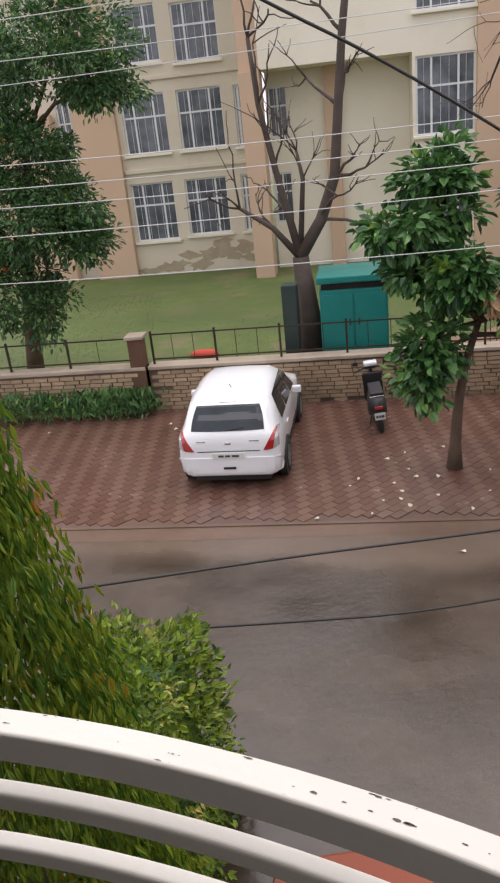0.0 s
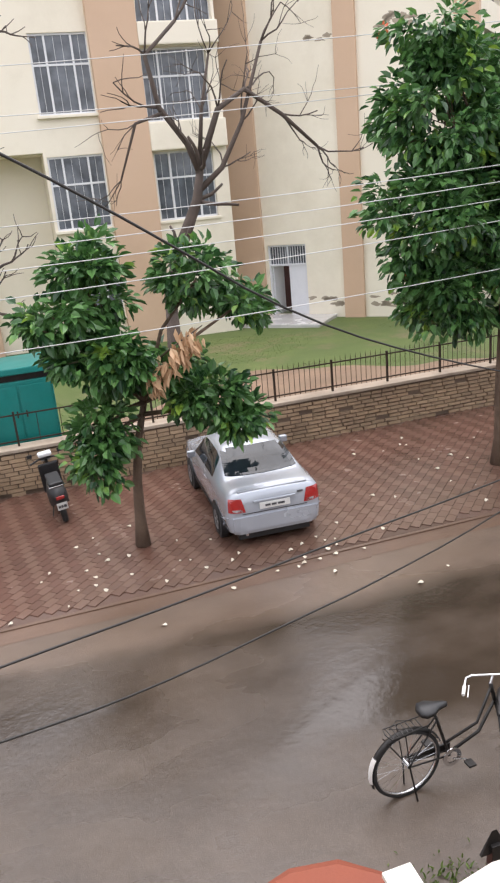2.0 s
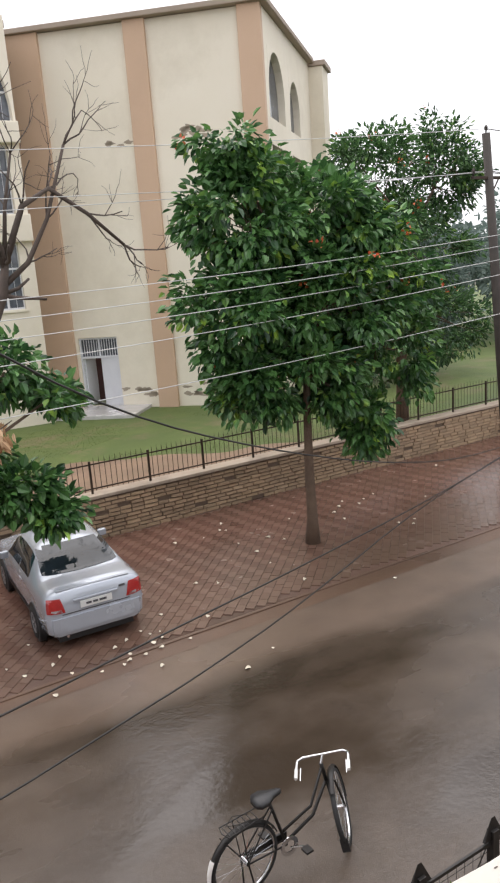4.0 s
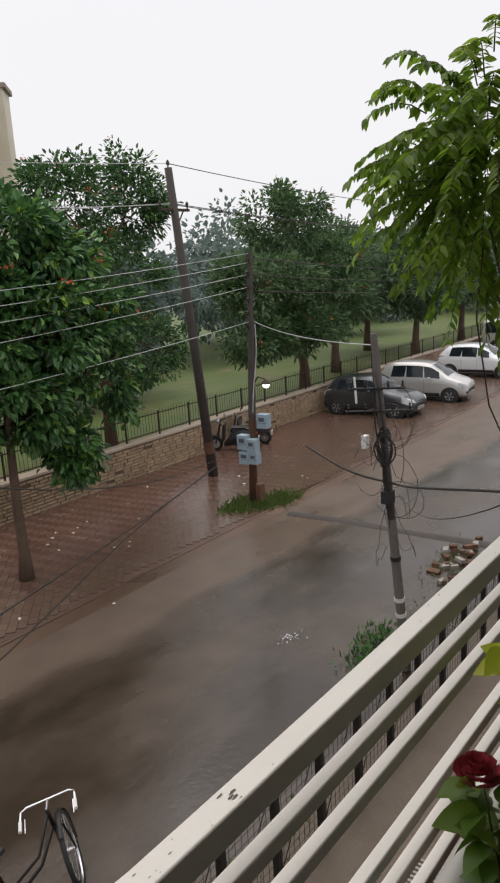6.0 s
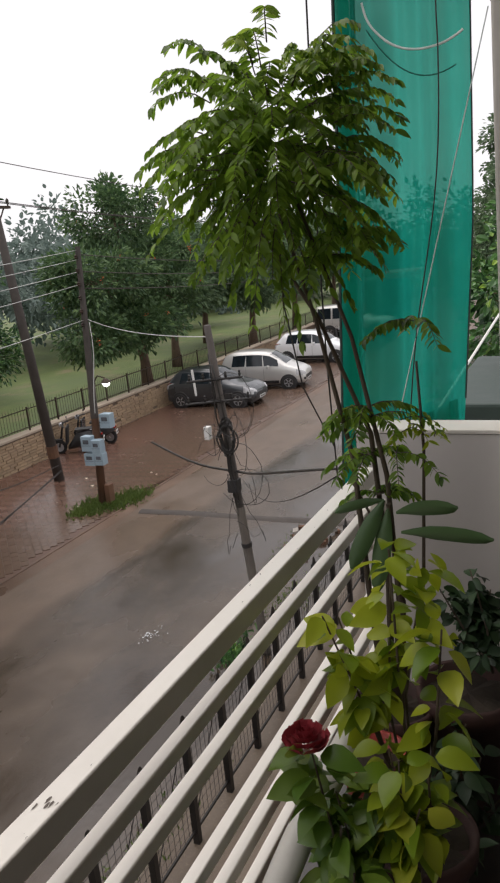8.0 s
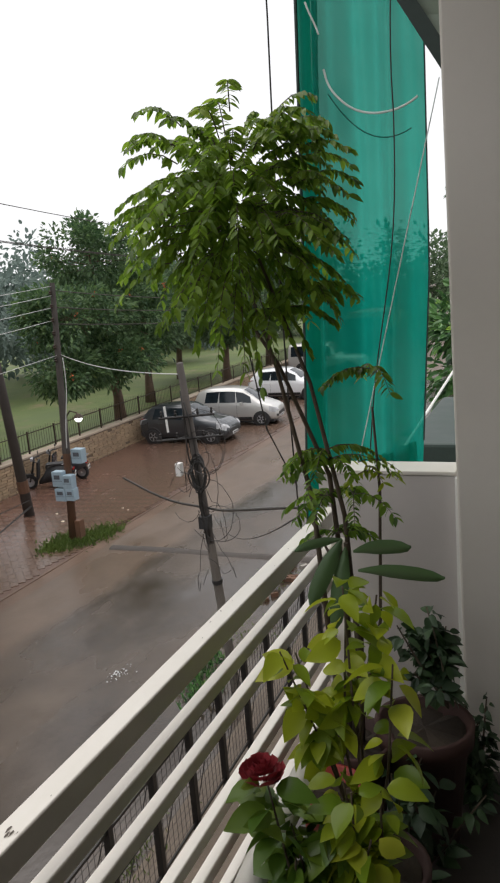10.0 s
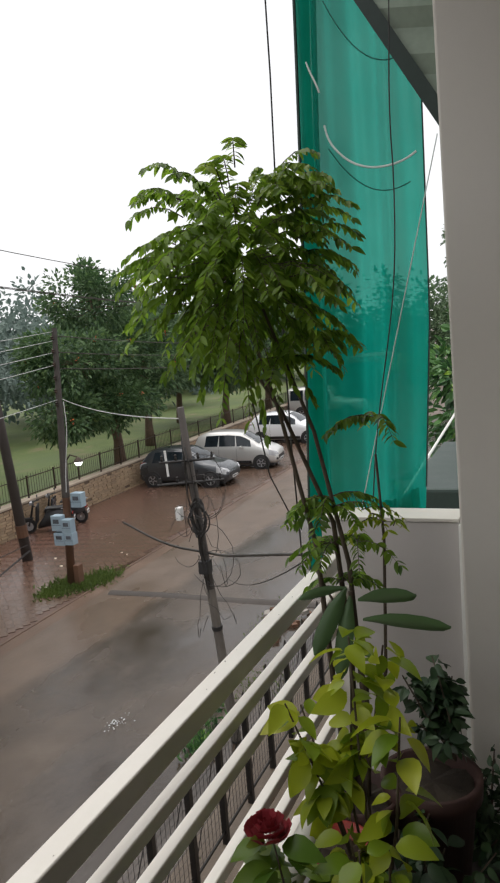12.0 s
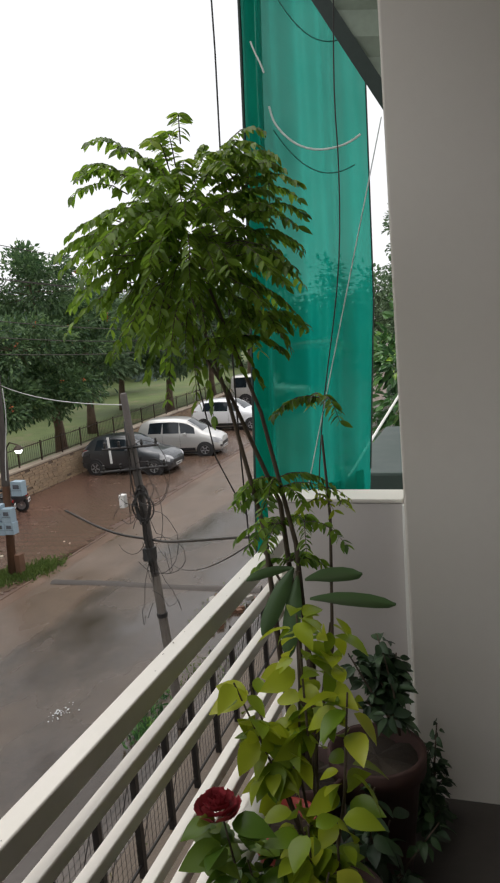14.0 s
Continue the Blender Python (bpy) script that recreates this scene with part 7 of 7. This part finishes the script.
for dx, dy, z0, w, h in ((-.12, .16, 1.45, .3, .38), (-.12, -.12, 1.4, .26, .34), (-.1, .12, 1.08, .3, .32), (-.1, -.16, 1.1, .24, .3), (.05, -.34, 2.0, .3, .36)):
    b = P2B.lerp(P2T, z0 / 6.3)
    mb = part("meter_box", boxed(b.x + dx - .12, b.x + dx + .1, b.y + dy - w / 2, b.y + dy + w / 2, z0, z0 + h, .012), M_METER, p2)
    part("meter_window", boxed(b.x + dx - .126, b.x + dx - .118, b.y + dy - w * .28, b.y + dy + w * .28, z0 + h * .5, z0 + h * .78, .002), M_WINGLASS, mb)
    part("box_lid_seam", boxed(b.x + dx - .124, b.x + dx - .119, b.y + dy - w * .46, b.y + dy + w * .46, z0 + h * .38, z0 + h * .4), M_INK, mb)
part("pole_foot_plate", boxed(16.98, 17.2, 9.55, 9.7, 0, .55, .02), M_POLERUST, p2)
for k in range(6):
    z_ = 4.5 + .32 * k
    b = P2B.lerp(P2T, z_ / 6.3)
    part("insulator", lathe(bmesh.new(), [(.001, 0), (.03, 0), (.045, .03), (.03, .05), (.045, .08), (.001, .1)], 10, Matrix.Translation((b.x - .1, b.y, z_))), M_IRON, p2)
lamp = thing("street_lamp", "small lit lamp on a curved bracket", "street lamp")
b = P2B.lerp(P2T, 3.05 / 6.3)
part("bracket", tube(bmesh.new(), [b, (b.x - .05, b.y - .25, 3.3), (b.x - .08, b.y - .48, 3.25)], .018, 8), M_IRON, lamp)
part("shade", lathe(bmesh.new(), [(.03, .1), (.06, .08), (.13, 0), (.12, -.01)], 16, Matrix.Translation((b.x - .08, b.y - .5, 3.14))), M_IRON, lamp)
part("bulb", lathe(bmesh.new(), [(.001, -.09), (.06, -.07), (.095, -.01), (.06, .05), (.001, .07)], 14, Matrix.Translation((b.x - .08, b.y - .5, 3.12))), M_LAMPGLOW, lamp, "white glowing bulb", True)
p3 = pole("utility_pole", "slender dark pole tangled with black cables", P3B, P3T, .07, .045, M_POLE)
for z_, ln in ((4.35, .3), (4.05, .36)):
    b = P3B.lerp(P3T, z_ / 5.05)
    part("cross_arm", tube(bmesh.new(), [(b.x - .06 + .44 * ln * 1.2, b.y - .9 * ln * 1.2, z_), (b.x - .06 - .44 * ln * 1.2, b.y + .9 * ln * 1.2, z_)], .018, 6), M_BLACK, p3)
    for u in (-.9, -.4, .4, .9):
        part("insulator", lathe(bmesh.new(), [(.001, 0), (.014, 0), (.02, .03), (.012, .05), (.018, .07), (.001, .085)], 8, Matrix.Translation((b.x - .06 - .44 * ln * 1.2 * u, b.y + .9 * ln * 1.2 * u, z_ + .014))), M_BLACK, p3)
rngw = np.random.default_rng(81)
for k in range(7):
    z_ = 3.55 + rngw.normal(0, .05)
    b = P3B.lerp(P3T, z_ / 5.05)
    ry, rz = rngw.uniform(.09, .15), rngw.uniform(.18, .27)
    pts = [(b.x - .11 + rngw.normal(0, .015), b.y - .05 + ry * math.cos(a), z_ + rz * math.sin(a)) for a in np.linspace(0, 6.28, 22)]
    part("cable_coil", tube(bmesh.new(), pts, .011, 6), M_WIRE, p3)
for k in range(7):
    z_ = rngw.uniform(2.6, 4.4)
    b = P3B.lerp(P3T, z_ / 5.05)
    e = rngw.uniform(-.5, .5)
    pts = [(b.x - .1, b.y + e * math.sin(u * 3.1), z_ - rngw.uniform(.6, 1.3) * 4 * u * (1 - u) * .5 - .6 * u) for u in np.linspace(0, 1, 12)]
    part("loose_wire", tube(bmesh.new(), pts, .004, 5), M_WIRE, p3)
part("pale_shaft", tube(bmesh.new(), [P3B.lerp(P3T, .02), P3B.lerp(P3T, .5)], [.074, .062], 10), M_POLE_PALE, p3, "pale grey lower shaft")
for k, (ox, oy) in enumerate(((-.06, -.03), (-.07, .03), (.0, .055))):
    run = [P3B.lerp(P3T, z_ / 5.05) + Vector((ox + rngw.normal(0, .012), oy + rngw.normal(0, .016), 0)) for z_ in np.linspace(2.55, 4.55 + .07 * k, 9)]
    part("strapped_cable", tube(bmesh.new(), run, .011, 6), M_WIRE, p3, smooth=True)
for k in range(8):
    z_ = rngw.uniform(2.9, 4.3)
    b = P3B.lerp(P3T, z_ / 5.05)
    ry, rz, cy = rngw.uniform(.12, .34), rngw.uniform(.2, .5), rngw.uniform(-.25, .3)
    loop = [(b.x - .09 + rngw.normal(0, .01), b.y + cy + ry * math.cos(a), z_ - rz * .5 + rz * math.sin(a)) for a in np.linspace(.4, 5.6, 18)]
    part("loose_loop", tube(bmesh.new(), loop, .0045, 5), M_WIRE, p3, smooth=True)
for z_ in (1.0, 1.25, 1.9):
    b = P3B.lerp(P3T, z_ / 5.05)
    part("paint_band", tube(bmesh.new(), [b, b + Vector((-.01, 0, .06))], .077, 10), M_WHITEPLAS if z_ < 1.5 else M_PLASTIC, p3)
b = P3B.lerp(P3T, 2.9 / 5.05)
part("junction_box", boxed(b.x - .12, b.x + .04, b.y - .07, b.y + .07, 2.75, 2.93, .012), M_PLASTIC, p3)
part("white_box", boxed(b.x - .16, b.x - .06, b.y + .24, b.y + .32, 3.5, 3.68, .012), M_WHITEPLAS, p3)
part("white_sleeve", tube(bmesh.new(), [(b.x - .1, b.y + .42, 4.45), (b.x - .1, b.y + .4, 4.1)], .016, 8), M_WHITEPLAS, p3)


def wire(label, pts, r, material, name="overhead_wire", group=""):
    if len(pts) < 12:
        k = len(pts)
        pts = smoothed(pts, 2)
        if isinstance(r, list):
            r = np.interp(np.linspace(0, k - 1, len(pts)), range(k), r).tolist()
    return tagged(mesh_ob(name, tube(bmesh.new(), pts, r, 6), material, smooth=True), label, "wire", group)


# wires along the road, from the two poles past the balcony
for zl, zr in ((7.5, 8.75), (6.55, 7.75), (7.1, 7.72)):
    wire("pale wet overhead wire between the poles", bez((-14, 12.3, zl + .35), (17.8, 12.5, zr), .35, 24), .008, M_WIRE_PALE, group="overhead wires")
    wire("dark overhead wire running on down the road", bez((17.8, 12.5, zr), (62, 13.5, zr + .6), .9, 24), .012, M_POLE, group="overhead wires")
for zl, zr in ((5.72, 6.3), (5.34, 6.08), (5.08, 5.8), (4.62, 5.5), (4.0, 4.66)):
    wire("pale wet overhead wire fixed to the meter pole", bez((-14, 9.8, zl + .45), (17.42, 9.8, zr), .62, 24), .0075, M_WIRE_PALE, group="overhead wires")
for zr in (6.2, 5.8, 5.4):
    wire("thin overhead wire running on down the road", bez((17.45, 9.8, zr), (58, 12.5, zr + .3), .9, 24), .012, M_POLE, group="overhead wires")
wire("pale service wire from pole to pole", bez((17.45, 9.8, 4.66), (10.6, 2.95, 4.9), .12, 14), .008, M_WIRE_PALE)
wire("pale wire hanging down the meter pole", [(17.25, 9.6, 4.6), (17.2, 9.55, 3.9), (17.05, 9.62, 3.0), (17.02, 9.66, 2.4)], .012, M_WIRE_PALE)
wire("thick black cable slung across the road", [(.2, 4.2, 7.3), (1.38, 4.71, 6.62), (2.03, 5.0, 6.28), (3.04, 5.44, 5.66), (4.8, 6.22, 4.48), (7.2, 7.28, 3.45), (10.6, 8.8, 2.25), (14.3, 10.4, 1.25), (18.6, 12.35, .5)], .013, M_WIRE, "slack_cable")
wire("slack black cable hanging low over the road", [(-2.2, 3.5, 2.4), (-.55, 4.2, 2.21), (1.08, 4.89, 2.04), (3.3, 5.8, 1.76), (5.0, 6.5, 1.6), (8.2, 7.9, 1.19), (13.9, 10.31, .62), (18.6, 12.3, .35)], .013, M_WIRE, "slack_cable")
wire("slack twisted black cable hanging low over the road", [(-2.2, 3.5, 2.2), (-.68, 4.15, 1.72), (.95, 4.85, 1.31), (2.5, 5.48, .97), (4.7, 6.42, .77), (5.73, 6.86, .66), (8.2, 7.9, .55), (12.6, 9.77, .7), (18.6, 12.28, .33)], .013, M_WIRE, "slack_cable")
wire("black cable from the tangled pole to the balcony", [(13.7, 6.0, 2.62), (12.4, 4.4, 2.62), (11.25, 3.05, 2.9), (8.6, 1.62, 3.75), (6.05, .21, 4.61), (4.9, -.42, 5.0), (4.3, -.75, 5.2)], [.02, .02, .018, .013, .009, .006, .005], M_WIRE, "slack_cable")
wire("thin black wire from the tangled pole to the balcony", bez((11.2, 3.0, 2.85), (4.4, -.7, 5.15), .22, 14), .003, M_WIRE, "slack_cable")
coil = bmesh.new()
for k in range(3):
    tube(coil, [(4.25 + .02 * k, -.78 + (.011 + .002 * k) * math.cos(a), 5.235 + (.015 + .003 * k) * math.sin(a)) for a in np.linspace(0, 6.28, 18)], .0025, 6)
tube(coil, [(4.2, -.75, 5.3), (4.15, -.68, 5.5), (4.1, -.66, 5.75), (4.08, -.67, 5.9)], .0025, 6)
tagged(mesh_ob("cable_coil", coil, M_WIRE, smooth=True), "small coil of black cable hung at the railing end", "cable")

# ---- teal generator cabin behind the wall ----
cab = thing("generator_cabin", "teal sheet metal cabin with panelled doors behind the wall", "cabin")
part("cabin_body", boxed(1.0, 2.5, 15.4, 16.8, .1, 2.3, .02), M_TEAL, cab)
part("roof_lip", boxed(.95, 2.55, 15.34, 16.85, 2.45, 2.6, .03), M_TEAL, cab)
part("dark_gap", boxed(1.05, 2.45, 15.45, 16.7, 2.304, 2.446), M_BLACK, cab)
for k in range(2):
    part("door_panel", boxed(1.06 + .72 * k, 1.73 + .72 * k, 15.375, 15.397, .35, 2.2, .008), M_TEAL, cab)
    part("handle", boxed(1.64 + .2 * k, 1.67 + .2 * k, 15.35, 15.373, 1.5, 1.65, .004), M_IRON, cab)
cab2 = thing("metal_cabinet", "dark green narrow metal cabinet beside the tree", "cabinet")
part("cabinet_body", boxed(.15, .5, 15.5, 15.9, .1, 2.45, .015), M_AWN, cab2)
part("cabinet_door", boxed(.18, .47, 15.48, 15.498, .2, 2.35, .006), M_AWN, cab2)
red = thing("red_sack", "red cloth bundle lying behind the fence", "sack")
part("bundle", lathe(bmesh.new(), [(.001, 0), (.3, .02), (.36, .1), (.25, .2), (.001, .24)], 14, Matrix.Translation((-2.3, 17.95, LAWN_Z)) @ Matrix.Diagonal((1.15, .6, .9, 1))), M_REDCLOTH, red, smooth=True)

# ---- front yard below the balcony ----
tagged(mesh_ob("yard_paving", boxed(-8, 30, -3.2, 2.6, -.2, .012), M_GROUND), "wet brown earth and concrete yard below the balcony", "paving", kind="structure")
ramp_bm = bmesh.new()
pts = [(.9, 2.4), (1.0, 3.25), (1.7, 3.4), (2.4, 3.5), (2.9, 3.6), (3.4, 3.74), (3.85, 3.66), (4.2, 3.35), (4.25, 2.4)]
lo, hi = [ramp_bm.verts.new((x_, y_, .003)) for x_, y_ in pts], [ramp_bm.verts.new((x_ * .97 + .06, 2.4 + (y_ - 2.4) * .9, .1 if y_ > 2.5 else .14)) for x_, y_ in pts]
ramp_bm.faces.new(hi[::-1])
for k in range(len(pts)):
    j = (k + 1) % len(pts)
    ramp_bm.faces.new((lo[k], hi[k], hi[j], lo[j]))
bmesh.ops.recalc_face_normals(ramp_bm, faces=ramp_bm.faces)
tagged(mesh_ob("entrance_ramp", ramp_bm, M_REDRAMP), "rounded red oxide concrete ramp at the gate", "ramp", kind="structure")
gp = thing("gate_pillar", "square white painted gate pillar", "pillar")
part("pillar_body", boxed(3.62, 3.8, 1.98, 2.22, 0, 1.4, .01), M_RAIL, gp)
part("pillar_cap", boxed(3.6, 3.82, 1.96, 2.24, 1.402, 1.45, .01), M_RAIL, gp)
nfence = thing("front_fence", "black iron yard fence with pointed posts and wire mesh", "fence")
for k in range(15):
    x_ = 4.45 + .8 * k
    post = part("post", boxed(x_ - .035, x_ + .035, 2.16, 2.23, 0, 1.4, .003), M_BLACK, nfence)
    bm = bmesh.new()
    base = [bm.verts.new((x_ + a, 2.195 + c, 1.32)) for a, c in ((-.11, -.012), (.11, -.012), (.11, .012), (-.11, .012))]
    tip = [bm.verts.new((x_ + a, 2.195, 1.51)) for a in (-.02, .02)]
    bm.faces.new((base[0], base[1], tip[1], tip[0]))
    bm.faces.new((base[2], base[3], tip[0], tip[1]))
    bm.faces.new((base[1], base[2], tip[1]))
    bm.faces.new((base[3], base[0], tip[0]))
    part("spear_head", bm, M_BLACK, post)
    if k < 14:
        for z_ in (.15, .75, 1.27):
            part("fence_rail", boxed(x_ + .027, x_ + .773, 2.185, 2.205, z_, z_ + .03), M_BLACK, nfence)
        bm = bmesh.new()
        for i in range(9):
            u = .03 + .74 * i / 8
            tube(bm, [(x_ + u, 2.21, .16), (x_ + u, 2.21, 1.28)], .003, 4)
        for i in range(12):
            tube(bm, [(x_ + .03, 2.214, .2 + .09 * i), (x_ + .77, 2.214, .2 + .09 * i)], .003, 4)
        tube(bm, [(x_ + .03, 2.22, .2), (x_ + .77, 2.22, 1.26)], .006, 4)
        part("wire_mesh", bm, M_BLACK, nfence)
rngb = np.random.default_rng(91)
for k in range(26):
    s = rngb.uniform(.6, 1.2)
    x_, y_ = rngb.normal(15.7, .6), rngb.normal(3.75, .25)
    m_ = Matrix.Translation((x_, y_, rngb.choice([.035, .1]))) @ Matrix.Rotation(rngb.uniform(0, 3.1), 4, "Z") @ Matrix.Rotation(rngb.normal(0, .15), 4, "X")
    tagged(mesh_ob("loose_brick", boxed(-.11 * s, .11 * s, -.055 * s, .055 * s, -.036, .036, .006, m_), M_POLERUST if k % 3 else M_CONC), "broken loose brick in a heap by the road", "brick", "brick heap")
grate = thing("drain_grate", "square grey drain grating in the yard", "grating")
bm = bmesh.new()
for k in range(8):
    box(bm, 7.6 + .06 * k, 7.63 + .06 * k, .9, 1.4, .014, .05)
part("grate_bars", bm, M_CONC, grate)
part("grate_frame", boxed(7.55, 8.12, .84, .898, .014, .055), M_CONC, grate)
# low dark roof and box of the next house, seen past the wall
nh = thing("neighbour_parapet", "dark roof edge with pale trim on the next house", "parapet")
part("dark_roof", boxed(6.6, 8.4, -1.9, -.62, 4.2, 4.9, .02, Matrix.Identity(4)), M_AWN, nh)
part("pale_trim", tube(bmesh.new(), [(6.5, -.62, 4.86), (7.6, -.9, 5.35)], .009, 6), M_TRIM, nh)
part("grey_block", boxed(7.7, 8.3, -1.35, -.95, 4.904, 5.55, .01), M_CONC, nh)
part("house_wall", boxed(6.6, 12, -3.2, -1.0, 0, 4.196), M_WALLPAINT, nh)
# far red hoarding and dark gate beyond the parked cars
hb_ = thing("roadside_kiosk", "small dark kiosk with a red awning", "kiosk")
part("kiosk_body", boxed(60, 64, 12.0, 16, 0, 2.8, .03), M_AWN, hb_)
part("kiosk_awning", boxed(58.6, 64.4, 10.6, 13.4, 2.84, 3.3, .06), M_REDRAMP, hb_)

SPLASH = (11.33, 5.02)
# ---- pale petals and leaves fallen on the paving ----
LITTER = [(3.2, 8.2), (1.95, 9.35), (2.45, 10.1), (4.4, 8.75), (6.75, 9.0), (8.2, 10.6), (9.5, 10.75), (6.75, 10.1), (10.85, 8.6), (13.5, 12.6), (13.2, 12.4)]
rngf = np.random.default_rng(99)
LITTER += [(rngf.normal(5.6, .9), rngf.normal(9.2, .45)) for _ in range(20)] + [(rngf.normal(3.0, 1.0), rngf.normal(10.3, .9)) for _ in range(20)] + [(rngf.uniform(6, 20), rngf.uniform(9.3, 13.5)) for _ in range(30)] + [(rngf.uniform(-3, 9), rngf.uniform(5, 8)) for _ in range(2)] + [(-2.3, 13.6), (-2.1, 13.3), (-5.0, 13.4)]
bm = bmesh.new()
ring = [bm.verts.new((.045 * rngf.uniform(.7, 1.1) * math.cos(a), .03 * rngf.uniform(.7, 1.1) * math.sin(a), .012 * math.sin(2 * a))) for a in (2 * math.pi * k / 8 for k in range(8))]
mid_ = bm.verts.new((0, 0, .016))
for k in range(8):
    bm.faces.new((ring[k], ring[(k + 1) % 8], mid_))
first = None
for x_, y_ in LITTER:
    z_ = .034 if 9.16 < y_ < 14.6 else .03
    m_ = Matrix.Translation((x_, y_, z_)) @ Matrix.Rotation(rngf.uniform(0, 6.2), 4, "Z")
    if first is None:
        first = tagged(mesh_ob("fallen_petal", bm, M_LITTER), "pale fallen petal lying on the wet paving", "petal", "fallen petals")
        first.matrix_basis = m_
    else:
        o = first.copy()
        scene.collection.objects.link(o)
        o.matrix_basis = m_ @ Matrix.Scale(rngf.uniform(.6, 1.35), 4)


rngq = np.random.default_rng(120)
splash = thing("water_splash", "white splash of roof water on the flooded road", "splash")
for k in range(46):
    a, r = rngq.uniform(0, 6.28), abs(rngq.normal(0, .1))
    q = rngq.uniform(.005, .018)
    drop = lathe(bmesh.new(), [(.0005, -.3 * q), (.8 * q, -.2 * q), (q, .1 * q), (.6 * q, .6 * q), (.0005, .8 * q)], 7, Matrix.Translation((SPLASH[0] + r * math.cos(a) * 1.5, SPLASH[1] + r * math.sin(a), .026 + rngq.uniform(0, .05) * (r < .06))))
    part("droplet", drop, M_FOAM, splash, smooth=True)


# ---- bricks of the boundary wall ----
def block_mesh(name, lx, ly, lz, material, chamfer=0.008):
    """A block with a chamfered face towards -y and on top."""
    bm = boxed(-lx / 2, lx / 2, -ly / 2, ly / 2, -lz / 2, lz / 2)
    for v in bm.verts:
        if v.co.y < 0:
            v.co.x *= 1 - chamfer / lx * 2
            v.co.z *= 1 - chamfer / lz * 2
    me = bpy.data.meshes.new(name)
    bm.to_mesh(me)
    bm.free()
    me.materials.append(material)
    return me


rngk = np.random.default_rng(7)
brick_me = [block_mesh("brick", lx, .1, .078, M_BRICK) for lx in (.27, .3, .34)]
joined_v, joined_f = [], []
CUBE_F = [(0, 1, 3, 2), (4, 6, 7, 5), (0, 4, 5, 1), (2, 3, 7, 6), (0, 2, 6, 4), (1, 5, 7, 3)]


def add_block(cx, cy, cz, lx, ly, lz, vs, fs, rot=0.0):
    k = len(vs)
    c, s = math.cos(rot), math.sin(rot)
    for dx in (-.5, .5):
        for dy in (-.5, .5):
            for dz in (-.5, .5):
                x, y = dx * lx, dy * ly
                vs.append((cx + c * x - s * y, cy + s * x + c * y, cz + dz * lz))
    fs.extend(tuple(k + i for i in f) for f in CUBE_F)


near = 0
for row in range(10):
    z = .045 + .094 * row
    x = -2.85 + (.16 if row % 2 else 0)
    while x < 46:
        i = int(rngk.integers(0, 3))
        lx = (.27, .3, .34)[i]
        proud = rngk.uniform(-.014, .014)
        if rngk.random() > .03:
            if 6.6 < x < 15.4 and near < 300 and row > 0:
                o = new("brick", brick_me[i])
                o.parent = bwall
                o.matrix_basis = Matrix.Translation((x + lx / 2, 14.635 + proud, z)) @ Matrix.Rotation(rngk.normal(0, .012), 4, "Y")
                near += 1
            else:
                add_block(x + lx / 2, 14.635 + proud, z, lx - .01, .1, .076, joined_v, joined_f)
        x += lx + .016
for row in range(10):
    x = -16 + (.16 if row % 2 else 0)
    while x < -3.3:
        lx = rngk.uniform(.24, .34)
        add_block(x + lx / 2, 14.505 + rngk.uniform(-.014, .014), .045 + .096 * row, lx - .012, .1, .078, joined_v, joined_f)
        x += lx + .014
tagged(raw("brick_courses", joined_v, joined_f, M_BRICK_FAR, bwall), kind="stuff")

# ---- paving blocks ----
pavement = bpy.data.objects["pavement"]
PL, PW = .26, .17
paver = boxed(-PL / 2 + .0015, PL / 2 - .0015, -PW / 2 + .0015, PW / 2 - .0015, -.03, .007)
for v in paver.verts:
    if v.co.z > 0:
        v.co.x *= .98
        v.co.y *= .97
paver_mes = []
for mat in (M_PAVER, M_PAVER_PALE):
    me = bpy.data.meshes.new("paver")
    paver.to_mesh(me)
    me.materials.append(mat)
    paver_mes.append(me)
paver.free()
fields, count = ([], []), 0
turn = Matrix.Rotation(radians(45), 4, "Z")
for j in range(-240, 240):
    for i in range(-160, 160):
        q = turn @ Vector((PL * (i + (j % 2) * .5), PW * j, 0))
        x, y = q.x + 12.0, q.y + 12.0
        if not (-13.5 < x < 40 and 9.3 < y < 14.5):
            continue
        pale = 1 if (i + (j // 2)) % 2 else 0
        z = .012 + .006 * noise.noise((x * .9, y * .9, 0)) + rngk.uniform(-.0015, .0015)
        if count < 300 and 2.4 < x < 7.0 and 9.3 < y < 12.2:
            o = new("paver", paver_mes[pale])
            o.parent = pavement
            o.matrix_basis = Matrix.Translation((x, y, z)) @ turn @ Matrix.Rotation(rngk.normal(0, .006), 4, "Z")
            count += 1
        else:
            for h, a, b in ((-.02, PL / 2 - .0015, PW / 2 - .0015), (.007, PL / 2 - .0045, PW / 2 - .0045)):
                for sx, sy in ((-1, -1), (1, -1), (1, 1), (-1, 1)):
                    w = turn @ Vector((sx * a, sy * b, 0))
                    fields[pale].append((x + w.x, y + w.y, z + h))
for pts, mat in zip(fields, (M_PAVER_FAR, M_PAVER_PALE_FAR)):
    faces = [tuple(k + q for q in f) for k in range(0, len(pts), 8) for f in ((4, 5, 6, 7), (0, 1, 5, 4), (1, 2, 6, 5), (2, 3, 7, 6), (3, 0, 4, 7))]
    tagged(raw("paver_field", pts, faces, mat, pavement), kind="stuff")
